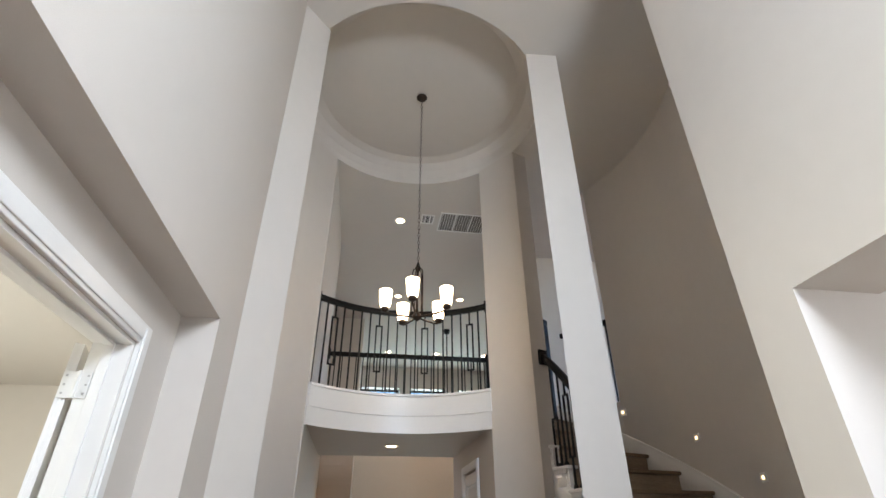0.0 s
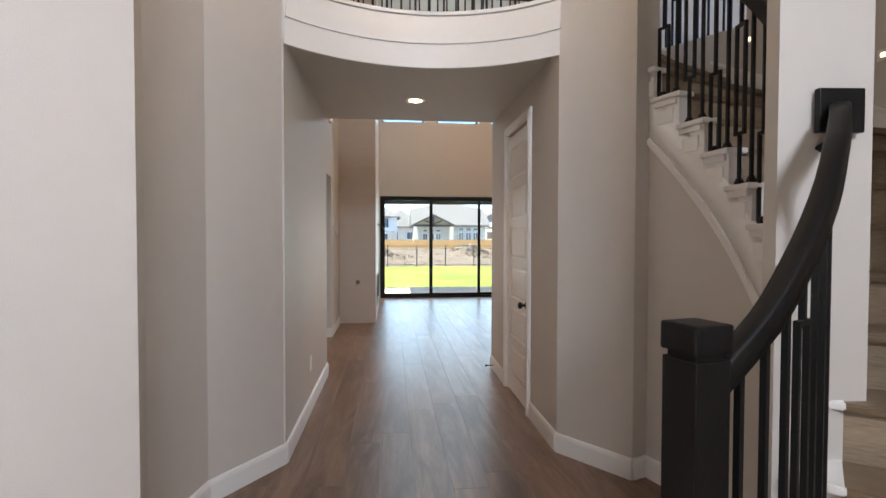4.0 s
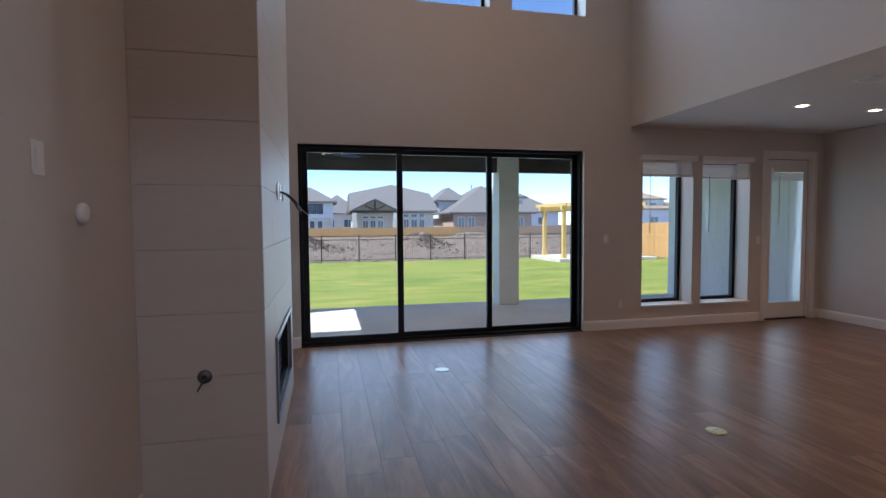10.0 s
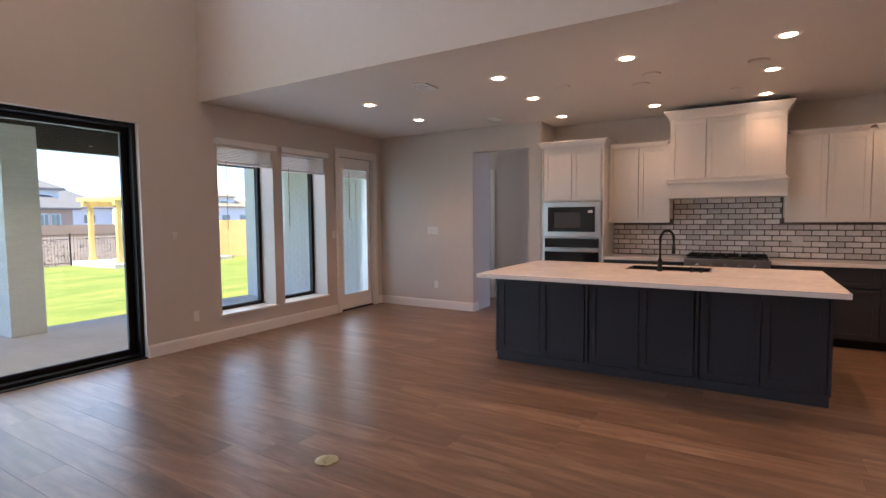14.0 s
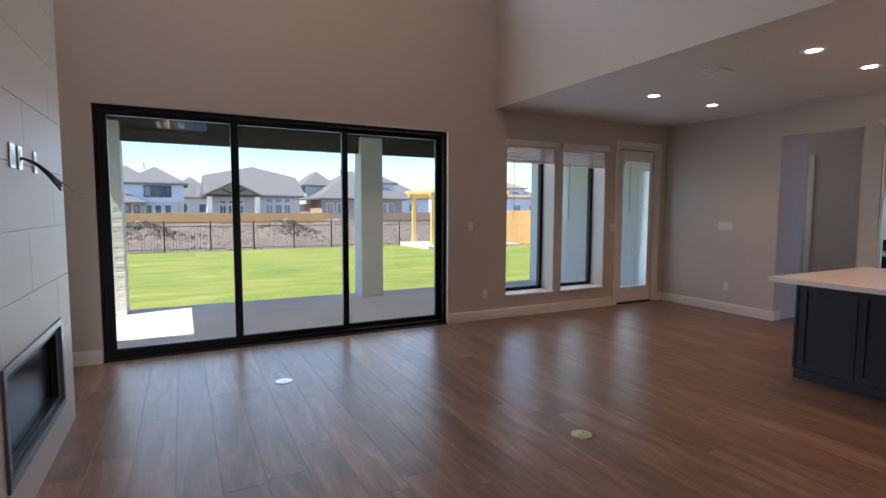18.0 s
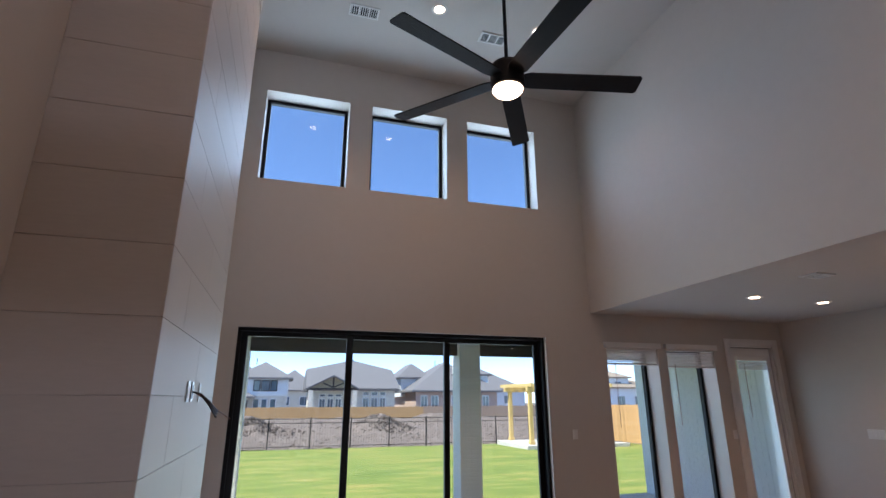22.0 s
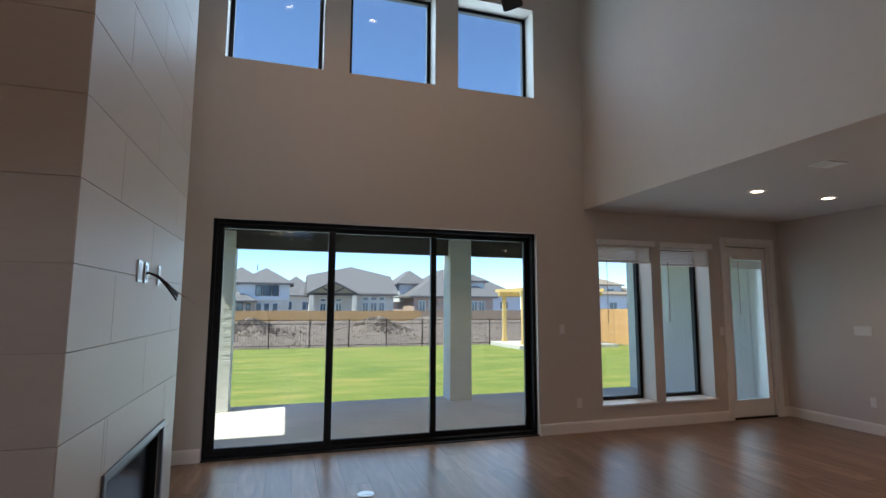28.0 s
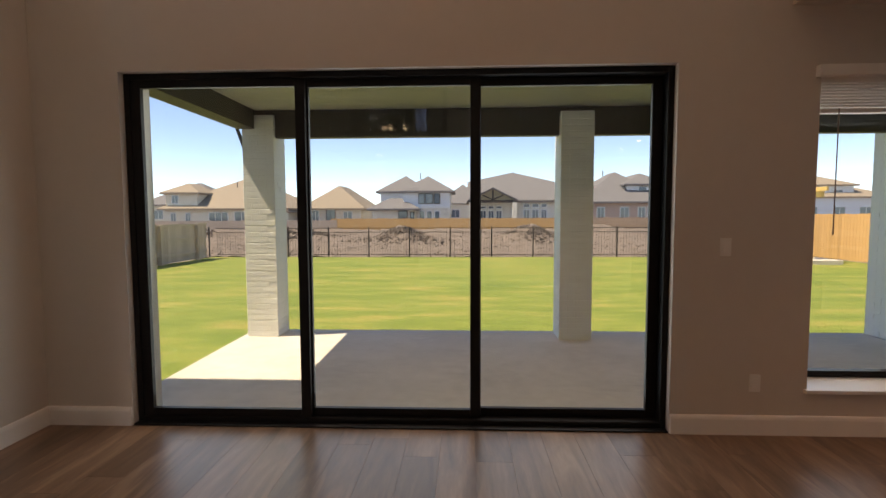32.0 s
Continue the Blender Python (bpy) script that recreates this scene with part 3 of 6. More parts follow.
def fixed_window(name, x0, x1, z0, z1, y, label, sill=True, split=False):
    w = empty(name, label, "window", at=((x0 + x1) / 2, y, z0), kind="structure")
    framed(w, x0 + 0.004, x1 - 0.004, y, y + 0.06, z0 + 0.004, z1 - 0.004, 0.045, M_BLACK)
    pane(w, x0 + 0.045, x1 - 0.045, y + 0.03, z0 + 0.045, z1 - 0.045)
    if split:
        under("meeting_rail", one(x0 + 0.045, x1 - 0.045, y - 0.01, y + 0.05, 1.02, 1.07, 0.003), M_BLACK, w)
    if sill:
        under("window_sill", one(x0 - 0.02, x1 + 0.02, -0.03, y, z0 - 0.022, z0 + 0.003, 0.004), M_TRIM, w, "white painted window sill")
    return w


fixed_window("window_1", *W1, 0.25, "tall narrow black-framed window with a raised blind")
fixed_window("window_2", *W2, 0.25, "tall narrow black-framed window with a raised blind")
for i, u in enumerate(UPPER):
    fixed_window(f"window_{3 + i}", *u, 0.22, "square black-framed high window", sill=False)
fixed_window("window_6", -3.42, -2.45, 0.32, 2.34, 0.22, "black-framed bedroom window with a raised blind", split=True)


def blind(x0, x1, z1, y, tilt=0.0):
    b = empty("window_blind", "white slatted blind drawn up under a flat valance", "blind", "raised blinds", at=((x0 + x1) / 2, y, z1))
    under("valance", one(x0 - 0.035, x1 + 0.035, y - 0.055, y + 0.0, z1 - 0.005, z1 + 0.065, 0.004), M_TRIM, b)
    under("headrail", one(x0 + 0.01, x1 - 0.01, y + 0.004, y + 0.05, z1 - 0.024 - tilt * 0.2, z1 - 0.002, 0.002), M_TRIM, b)
    for k in range(9):
        drop = z1 - tilt - 0.019 * k
        under("slat", one(x0 + 0.012, x1 - 0.012, y + 0.005, y + 0.055, drop - 0.035, drop - 0.024), M_TRIM, b)
    under("bottom_rail", one(x0 + 0.012, x1 - 0.012, y + 0.003, y + 0.057, z1 - tilt - 0.225, z1 - tilt - 0.198, 0.003), M_TRIM, b)
    bm = bmesh.new()
    lathe(bm, [(0.004, 0), (0.006, 0.01), (0.004, 0.03), (0.0035, 0.80)], x0 + 0.12, y - 0.004, z1 - 1.0, 8)
    under("wand", bm, M_WAND, b, "thin brown tilt wand")


blind(W1[0], W1[1], W1[3], 0.006)
blind(W2[0], W2[1], W2[3], 0.006, 0.022)
blind(-3.42, -2.45, 2.34, 0.006)


def casing(parent, axis, a0, a1, z1, face, side, w=0.085, t=0.018):
    """Trim round a door opening, on a wall across x or y; side: which way it stands proud."""
    runs = (("casing_side", a0 - w, a0, 0.0, z1 + w), ("casing_side", a1, a1 + w, 0.0, z1 + w), ("casing_head", a0, a1, z1, z1 + w))
    for name, p, q, lo, hi in runs:
        for inset, depth in ((0.0, t), (0.016, t + 0.007)):
            f0, f1 = sorted((face, face + side * depth))
            p2, q2 = (p + inset, q - inset) if name == "casing_side" else (p, q)
            l2, h2 = (lo, hi - inset) if name == "casing_side" else (lo + inset, hi - inset)
            bm = one(p2, q2, f0, f1, l2, h2, 0.004) if axis == "x" else one(f0, f1, p2, q2, l2, h2, 0.004)
            under(name, bm, M_TRIM, parent)


def patio_door():
    d = empty("door_2", "closed white patio door with one tall pane", "door", at=(7.1, 0.25, 0), kind="structure")
    x0, x1, z1 = WD[0] + 0.02, WD[1] - 0.02, 2.39
    casing(d, "x", WD[0], WD[1], WD[3], 0.0, -1)
    for a, b, c, e in ((WD[1] - 0.02, WD[1], 0, WD[3]), (WD[0], WD[0] + 0.02, 0, WD[3]), (WD[0] + 0.02, WD[1] - 0.02, z1, WD[3])):
        under("jamb", one(a, b, 0.003, 0.33, c, e), M_TRIM, d)
    for a, b, c, e in ((x0, x0 + 0.008, 0.0, z1), (x1 - 0.008, x1, 0.0, z1), (x0 + 0.008, x1 - 0.008, z1 - 0.008, z1)):
        under("weatherstrip", one(a, b, 0.048, 0.085, c, e), M_BRONZESTRIP, d, "dark brown weatherstrip")
    x0, x1, z1 = x0 + 0.008, x1 - 0.008, z1 - 0.008
    for a, b, c, e in ((x0, x0 + 0.085, 0.02, z1), (x1 - 0.085, x1, 0.02, z1), (x0 + 0.085, x1 - 0.085, z1 - 0.14, z1), (x0 + 0.085, x1 - 0.085, 0.02, 0.25)):
        under("door_rail", one(a, b, 0.044, 0.089, c, e, 0.003), M_DOOR, d)
    for a, b, c, e in ((x0 + 0.07, x0 + 0.09, 0.235, z1 - 0.125), (x1 - 0.09, x1 - 0.07, 0.235, z1 - 0.125), (x0 + 0.09, x1 - 0.09, z1 - 0.145, z1 - 0.125), (x0 + 0.09, x1 - 0.09, 0.235, 0.255)):
        under("glazing_bead", one(a, b, 0.036, 0.044, c, e, 0.003), M_DOOR, d)
    pane(d, x0 + 0.085, x1 - 0.085, 0.064, 0.25, z1 - 0.14)
    under("threshold", one(WD[0] + 0.02, WD[1] - 0.02, 0.01, 0.33, 0.0, 0.018), M_NEWEL, d)


patio_door()
b = empty("door_blind", "narrow white blind drawn up at the door's head", "blind", at=(7.03, 0.02, 2.25))
under("headrail", one(6.75, 7.32, 0.006, 0.036, 2.20, 2.27, 0.004), M_TRIM, b)
for k in range(6):
    under("slat", one(6.76, 7.31, 0.008, 0.034, 2.17 - 0.019 * k, 2.181 - 0.019 * k), M_TRIM, b)
bm = bmesh.new()
lathe(bm, [(0.004, 0), (0.0035, 0.75)], 6.86, 0.004, 1.42, 8)
under("wand", bm, M_WAND, b, "thin brown tilt wand")


def panelled(parent, width, height, rows, thick=0.035, name="door_leaf"):
    """A leaf in the local frame (x along the leaf, y through it) with raised flat panels in deep grooves on both sides."""
    leaf = part(name, one(0, width, -thick / 2 + 0.011, thick / 2 - 0.011, 0.01, height, 0.001), M_DOOR, parent)
    stile, rail = 0.105, 0.085
    h = (height - 0.01 - rail * (rows - 1) - 0.12 - 0.16) / rows
    for s in (-1, 1):
        y0, y1 = sorted((s * (thick / 2 - 0.011), s * thick / 2))
        for x0, x1 in ((0, stile), (width - stile, width)):
            part("stile", one(x0, x1, y0, y1, 0.01, height, 0.0015), M_DOOR, leaf)
        z = 0.01
        for r in range(rows + 1):
            hh = 0.16 if r == 0 else 0.12 if r == rows else rail
            part("rail", one(stile, width - stile, y0, y1, z, z + hh, 0.0015), M_DOOR, leaf)
            z += hh
            if r < rows:
                bm = bmesh.new()
                g = 0.012
                f = [(stile + g, z + g), (width - stile - g, z + g), (width - stile - g, z + h - g), (stile + g, z + h - g)]
                i = [(stile + g + 0.02, z + g + 0.02), (width - stile - g - 0.02, z + g + 0.02), (width - stile - g - 0.02, z + h - g - 0.02), (stile + g + 0.02, z + h - g - 0.02)]
                ya, yb = s * (thick / 2 - 0.0108), s * (thick / 2 - 0.001)
                lo, hi = [bm.verts.new((x, ya, q)) for x, q in f], [bm.verts.new((x, yb, q)) for x, q in i]
                bm.faces.new(hi)
                for k in range(4):
                    bm.faces.new((lo[k], lo[(k + 1) % 4], hi[(k + 1) % 4], hi[k]))
                part("panel", bm, M_DOOR, leaf)
                z += h
    return leaf


def knob(parent, x, z, y, s):
    bm = bmesh.new()
    lathe(bm, [(0.031, 0), (0.031, 0.008), (0.026, 0.012), (0.011, 0.014), (0.011, 0.038), (0.025, 0.046), (0.029, 0.058), (0.025, 0.070), (0.012, 0.076)], 0, 0, 0, 20)
    bmesh.ops.rotate(bm, verts=bm.verts[:], cent=(0, 0, 0), matrix=Matrix.Rotation(radians(90 if s < 0 else -90), 3, "X"))
    bmesh.ops.translate(bm, verts=bm.verts[:], vec=(x, y, z))
    part("door_knob", bm, M_IRON, parent, "round black knob", True)


def hinge(parent, x, y, z, material):
    part("hinge", one(x - 0.03, x + 0.03, y - 0.004, y + 0.004, z, z + 0.1, 0.002), material, parent, "small door hinge")


hd = empty("door_3", "closed white closet door with six raised panels", "door", at=(1.425, -7.22, 0), kind="structure")
hd.rotation_euler = (0, 0, radians(-90))
panelled(hd, 0.755, 2.43, 6)
knob(hd, 0.69, 0.90, -0.018, -1)
for z in (0.2, 1.15, 2.15):
    part("hinge", one(-0.012, 0.004, -0.026, -0.012, z, z + 0.1, 0.003), M_TRIM, hd)
hc = empty("trim_closet", "white moulded door casing", "trim", at=(1.4, -7.6, 0), kind="structure")
casing(hc, "y", -7.98, -7.22, 2.45, 1.40, -1)
for y in (-7.98, -7.235):
    under("jamb", one(1.402, 1.555, y, y + 0.015, 0, 2.45), M_TRIM, hc)
structure("wall_closet_inside", one(1.62, 1.66, -8.2, -7.0, 0, 2.6), M_WALL, "closet back wall", "wall")

sd = empty("door_4", "white panelled study door standing wide open", "door", at=(-1.03, -11.635, 0), kind="structure")
sd.rotation_euler = (0, 0, radians(108))
panelled(sd, 0.72, 2.45, 7)
knob(sd, 0.655, 0.92, -0.018, -1)
knob(sd, 0.655, 0.92, 0.018, 1)
sc = empty("trim_study", "white moulded door casing with jambs and hinges", "trim", at=(-0.83, -11.9, 0), kind="structure")
casing(sc, "y", -13.06, -11.62, 2.47, -0.83, 1)
under("jamb", one(-0.985, -0.832, -11.635, -11.62, 0, 2.47), M_TRIM, sc)
under("jamb", one(-0.985, -0.832, -13.06, -13.045, 0, 2.47), M_TRIM, sc)
under("jamb_head", one(-0.985, -0.832, -13.045, -11.635, 2.455, 2.47), M_TRIM, sc)
under("door_stop", one(-0.935, -0.895, -11.648, -11.635, 0, 2.455, 0.003), M_TRIM, sc)
under("door_stop_head", one(-0.935, -0.895, -13.045, -11.65, 2.443, 2.455, 0.003), M_TRIM, sc)
for z in (0.2, 0.86, 1.55, 2.23):
    under("hinge", one(-1.045, -0.94, -11.643, -11.636, z, z + 0.105, 0.003), M_PLASTIC, sc, "white painted hinge")
    bm = bmesh.new()
    lathe(bm, [(0.007, 0), (0.007, 0.105)], -0.985, -11.648, z, 10)
    under("hinge_pin", bm, M_PLASTIC, sc)
    for x in (-1.03, -0.952):
        for h in (0.018, 0.052, 0.087):
            under("screw", one(x - 0.004, x + 0.004, -11.6455, -11.643, z + h - 0.004, z + h + 0.004, 0.001), M_STEEL, sc)

fd = empty("door_5", "dark front entry door behind the walk", "door", at=(0.6, -15.5, 0), kind="structure")
under("door_leaf", one(0.0, 1.2, -15.53, -15.48, 0, 2.44, 0.004), M_NEWEL, fd)

# passage behind the dining wall
structure("trim_passage", one(8.972, 8.998, -1.49, -1.42, 0, 2.28, 0.003), M_TRIM, "white painted door casing in the passage", "trim")

# ---- baseboards ----
BASE_PROF = [(0, 0), (0.016, 0), (0.016, 0.105), (0.012, 0.122), (0.006, 0.132), (0, 0.132)]


def baseboard(*pts):
    """Along a wall; the room lies to the right of the way walked."""
    for a, b in zip(pts, pts[1:]):
        bm = bmesh.new()
        sweep(bm, [(*a, 0), (*b, 0)], BASE_PROF)
        structure("baseboard", bm, M_TRIM, "white painted baseboard", "baseboard")


baseboard((-0.61, -1.40), (-0.61, 0.0), (-0.005, 0.0))
baseboard((3.695, 0.0), (WD[0] - 0.09, 0.0))
baseboard((WD[1] + 0.09, 0.0), (7.64, 0.0), (7.64, -1.765))
baseboard((7.64, -1.765), (7.79, -1.765))
baseboard((7.64, -2.66), (7.64, -2.84))
baseboard((-0.42, -8.72), (-0.42, -6.60), (-0.61, -6.60), (-0.61, -5.41), (-0.80, -5.41))
baseboard((-0.80, -4.57), (-0.61, -4.57), (-0.61, -3.44))
baseboard(pol(C, R0, 224), pol(C, R0, 203), pol(C, R0, 181), pol(C, R0, 159), (-0.42, -8.72))
baseboard((4.53, -6.24), (4.38, -6.24), (4.38, -6.44), (1.40, -6.44), (1.40, -7.13))
baseboard((1.40, -8.07), (1.40, -8.72), pol(C, R0, 22.5), pol(C, 1.46, 22.5))
baseboard(*[pol(C, 1.445, a) for a in steps_of(22.5, -60, 12)])
baseboard((-4.14, 0.0), (-0.80, 0.0))
baseboard((-0.64, -11.22), (-0.64, -10.82), (-0.44, -10.58))
baseboard((-0.83, -11.53), (-0.83, -11.22), (-0.64, -11.22))
baseboard((9.0, -0.0), (9.0, -1.76))
baseboard((4.53, -8.2), (4.53, -6.24))

# ---- curved stairs ----
RI, RT, RO = 1.44, 1.52, RS - 0.004  # stringer face, tread ends


def height(a):
    return RISE * (a - A1) / TURN


st = empty("staircase", "curved staircase with brown oak treads and white stringer", "staircase", at=(*pol(C, 2.1, A1), 0))
for n in range(1, 17):
    a0, a1 = A1 + TURN * (n - 1), A1 + TURN * n
    z = RISE * n
    inner, outer = RT, RO
    if n < 16:
        bm = bmesh.new()
        nose = math.degrees(0.03 / 2.1)
        ring(bm, C, inner, outer, steps_of(a0 - nose, a1 + 0.4, 3), z - 0.032, z)
        bmesh.ops.bevel(bm, geom=[e for e in bm.edges if abs(e.verts[0].co.z - e.verts[1].co.z) < 1e-6], offset=0.008, segments=2, affect="EDGES")
        under("tread", bm, M_TREAD, st)
    bm = bmesh.new()
    ring(bm, C, inner, outer, [a0, a0 + 0.45], z - RISE + 0.001, z - 0.033)
    under("riser", bm, M_RISER, st)
    # white step end, on which the balusters stand
    if n < 16 and a1 < 31 or n == 13:
        e0, e1 = a0, min(a1, 22.4) if a0 < 22.4 < a1 else a1
        if a0 < 22.4:
            top = z + 0.004
            bm = bmesh.new()
            low = [pol(C, r, a) for r, a in ((RI + 0.008, e0), (RT - 0.001, e0), (RT - 0.001, e1), (RI + 0.008, e1))]
            prism(bm, low, max(0.0, z - 0.34), top - 0.028)
            under("step_end", bm, M_TRIM, st, "white painted step end")
            bm = bmesh.new()
            prism(bm, [pol(C, r, a) for r, a in ((RI - 0.022, e0 - 1.1), (RT + 0.012, e0 - 1.1), (RT + 0.012, e1), (RI - 0.022, e1))], top - 0.028, top)
            bmesh.ops.bevel(bm, geom=bm.edges[:], offset=0.005, segments=2, affect="EDGES")
            under("step_cap", bm, M_TRIM, st, "white painted cap with a moulded edge")
            bm = bmesh.new()
            prism(bm, [pol(C, r, a) for r, a in ((RI - 0.010, e0 + 0.5), (RI + 0.008, e0 + 0.5), (RI + 0.008, e1 - 0.6), (RI - 0.010, e1 - 0.6))], top - 0.060, top - 0.028)
            under("step_moulding", bm, M_TRIM, st)
            bm = bmesh.new()
            prism(bm, [pol(C, r, a) for r, a in ((RI - 0.004, e0 + 1.4), (RI + 0.008, e0 + 1.4), (RI + 0.008, e1 - 1.4), (RI - 0.004, e1 - 1.4))], top - 0.165, top - 0.085)
            if n > 2:
                under("step_panel", bm, M_TRIM, st)

# white stringer face under the step ends
bm = bmesh.new()
rows = []
for a in steps_of(A1, 22.4, 40):
    hi, lo = height(a) + 0.02, max(0.0, height(a) - 0.28)
    rows.append([bm.verts.new((*pol(C, r, a), z)) for r, z in ((RI, lo), (RI + 0.05, lo), (RI + 0.05, hi), (RI, hi))])
for p, q in zip(rows, rows[1:]):
    for i in range(4):
        bm.faces.new((p[i], p[(i + 1) % 4], q[(i + 1) % 4], q[i]))
bm.faces.new(rows[0][::-1]), bm.faces.new(rows[-1])
under("stringer", bm, M_TRIM, st, "white painted curved stringer", True)
bm = bmesh.new()
sweep(bm, [(*pol(C, RI - 0.003, a), max(0.02, height(a) - 0.265)) for a in steps_of(A1 + 10, 22.4, 36)], [(-0.012, -0.02), (0.012, -0.02), (0.012, 0.02), (-0.012, 0.02)])
under("stringer_moulding", bm, M_TRIM, st)
# greige wall under the stringer
bm = bmesh.new()
rows = []
for a in steps_of(A1 + 11, 22.4, 36):
    hi = max(0.02, height(a) - 0.27)
    rows.append([bm.verts.new((*pol(C, r, a), z)) for r, z in ((RI + 0.006, -0.05), (RI + 0.075, -0.05), (RI + 0.075, hi), (RI + 0.006, hi))])
for p, q in zip(rows, rows[1:]):
    for i in range(4):
        bm.faces.new((p[i], p[(i + 1) % 4], q[(i + 1) % 4], q[i]))
bm.faces.new(rows[0][::-1]), bm.faces.new(rows[-1])
structure("wall_under_stairs", bm, M_WALL, "curved greige painted wall under the stairs", "wall")
# skirt board on the outer wall
bm = bmesh.new()
rows = []
for a in steps_of(-62, 43.5, 44):
    lo, hi = max(0.0, height(a) - 0.06), height(a) + 0.30
    rows.append([bm.verts.new((*pol(C, r, a), z)) for r, z in ((RS - 0.018, lo), (RS - 0.001, lo), (RS - 0.001, hi), (RS - 0.010, hi), (RS - 0.018, hi - 0.02))])
for p, q in zip(rows, rows[1:]):
    for i in range(5):
        bm.faces.new((p[i], p[(i + 1) % 5], q[(i + 1) % 5], q[i]))
bm.faces.new(rows[0][::-1]), bm.faces.new(rows[-1])
under("skirt_board", bm, M_TRIM, st, "white painted skirt board with a moulded top", True)
bm = bmesh.new()
sweep(bm, [(*pol(C, RS - 0.014, a), height(a) + 0.295) for a in steps_of(-62, 43.5, 44)], [(-0.014, -0.012), (0.014, -0.012), (0.014, 0.012), (-0.014, 0.012)])
under("skirt_moulding", bm, M_TRIM, st)
# ---- rails ----
RAIL = [(-0.022, -0.031), (0.022, -0.031), (0.027, -0.026), (0.027, 0.022), (0.020, 0.030), (-0.020, 0.030), (-0.027, 0.022), (-0.027, -0.026)]


def rod(bm, x, y, z0, z1, t=0.0075, turn=0.0):
    v = box(bm, -t, t, -t, t, z0, z1)
    m = Matrix.Translation((x, y, 0)) @ Matrix.Rotation(turn, 4, "Z")
    for w in v:
        w.co = m @ w.co


def baluster(parent, x, y, z0, z1, turn, kind, shoe=True):
    """A square iron rod; kind 1 carries a tall open box, 2 a low one."""
    bm = bmesh.new()
    if kind:
        h = z1 - z0
        b0, b1 = (z0 + 0.27 * h, z0 + 0.83 * h) if kind == 1 else (z0 + 0.02 * h, z0 + 0.44 * h)
        rod(bm, x, y, z0, b0, turn=turn), rod(bm, x, y, b1, z1, turn=turn)
        w = 0.033
        for s in (-1, 1):
            rod(bm, x + s * w * math.cos(turn), y + s * w * math.sin(turn), b0 - 0.0075, b1 + 0.0075, turn=turn)
        for z in (b0, b1):
            v = box(bm, -w, w, -0.0075, 0.0075, z - 0.0075, z + 0.0075)
            m = Matrix.Translation((x, y, 0)) @ Matrix.Rotation(turn, 4, "Z")
            for q in v:
                q.co = m @ q.co
    else:
        rod(bm, x, y, z0, z1, turn=turn)
    if shoe:
        v = box(bm, -0.016, 0.016, -0.016, 0.016, z0, z0 + 0.022)
        m = Matrix.Translation((x, y, 0)) @ Matrix.Rotation(turn, 4, "Z")
        for q in v:
            q.co = m @ q.co
        v = box(bm, -0.012, 0.012, -0.012, 0.012, z0 + 0.022, z0 + 0.034)
        for q in v:
            q.co = m @ q.co
    under("baluster", bm, M_IRON, parent)


def newel(parent, x, y, z0, z1, w, turn):
    m = Matrix.Translation((x, y, 0)) @ Matrix.Rotation(turn, 4, "Z")
    for name, a, lo, hi, bev in (("newel_post", w, z0, z1 - 0.075, 0.004), ("newel_neck", w - 0.008, z1 - 0.075, z1 - 0.062, 0.0), ("newel_cap", w + 0.004, z1 - 0.062, z1, 0.008)):
        bm = one(-a, a, -a, a, lo, hi, bev)
        bmesh.ops.transform(bm, matrix=m, verts=bm.verts[:])
        under(name, bm, M_NEWEL, parent)


def plate(parent, x, y, z, turn, w=0.055, h=0.075, t=0.012):
    bm = one(-w, w, -t, t, z - h, z + h, 0.004)
    bmesh.ops.transform(bm, matrix=Matrix.Translation((x, y, 0)) @ Matrix.Rotation(turn, 4, "Z"), verts=bm.verts[:])
    under("wall_plate", bm, M_NEWEL, parent)


def rail_bar(parent, pts):
    bm = bmesh.new()
    sweep(bm, pts, RAIL)
    under("handrail", bm, M_NEWEL, parent, "black stained wooden handrail", True)


g = empty("stair_railing", "black railing with iron balusters from newel to column", "railing", "stair railings", at=(*pol(C, 1.46, -76), 0))
newel(g, 0.915, -11.06, 0, 1.305, 0.047, radians(14))


def rz(a):
    return float(np.interp(a, (-74, -72.5, -65, -58, -50, -44, -41), (1.13, 1.15, 1.305, 1.49, 1.72, 1.835, 1.87)))


rail_bar(g, [(*pol(C, float(np.interp(a, (-72.5, -64, -54), (1.452, 1.478, 1.497))), a), rz(a)) for a in steps_of(-72.5, -41.2, 18)])
plate(g, 1.645, -10.635, 1.875, radians(-4), 0.072, 0.068)
for i, a in enumerate(steps_of(-69.5, -47.5, 6)):
    n = max(0, int((a - A1) // TURN) + 1)
    baluster(g, *pol(C, 1.48, a), RISE * n + 0.004 if n else 0.0, rz(a) - 0.02, radians(a + 90), 1 if i == 3 else 0)

g = empty("stair_railing", "short black railing from newel to entry wall", "railing", "stair railings", at=(*pol(C, 2.63, -75), 0))
newel(g, 1.20, -12.25, 0, 1.322, 0.044, radians(20))


def short_rail(f):
    """From the newel up to the plate on the entry wall, bowing out a little."""
    return 1.225 + 0.495 * f, -12.245 + 0.20 * f, 1.125 + 0.24 * f


rail_bar(g, [short_rail(i / 6) for i in range(7)])
plate(g, 1.722, -12.045, 1.385, radians(90), 0.055, 0.075)
for f in (0.22, 0.38, 0.54, 0.72):
    x, y, z = short_rail(f)
    n = max(0, int((math.degrees(math.atan2(y - C[1], x - C[0])) - A1) // TURN) + 1)
    baluster(g, x, y, RISE * n, z - 0.02, radians(20), 0)

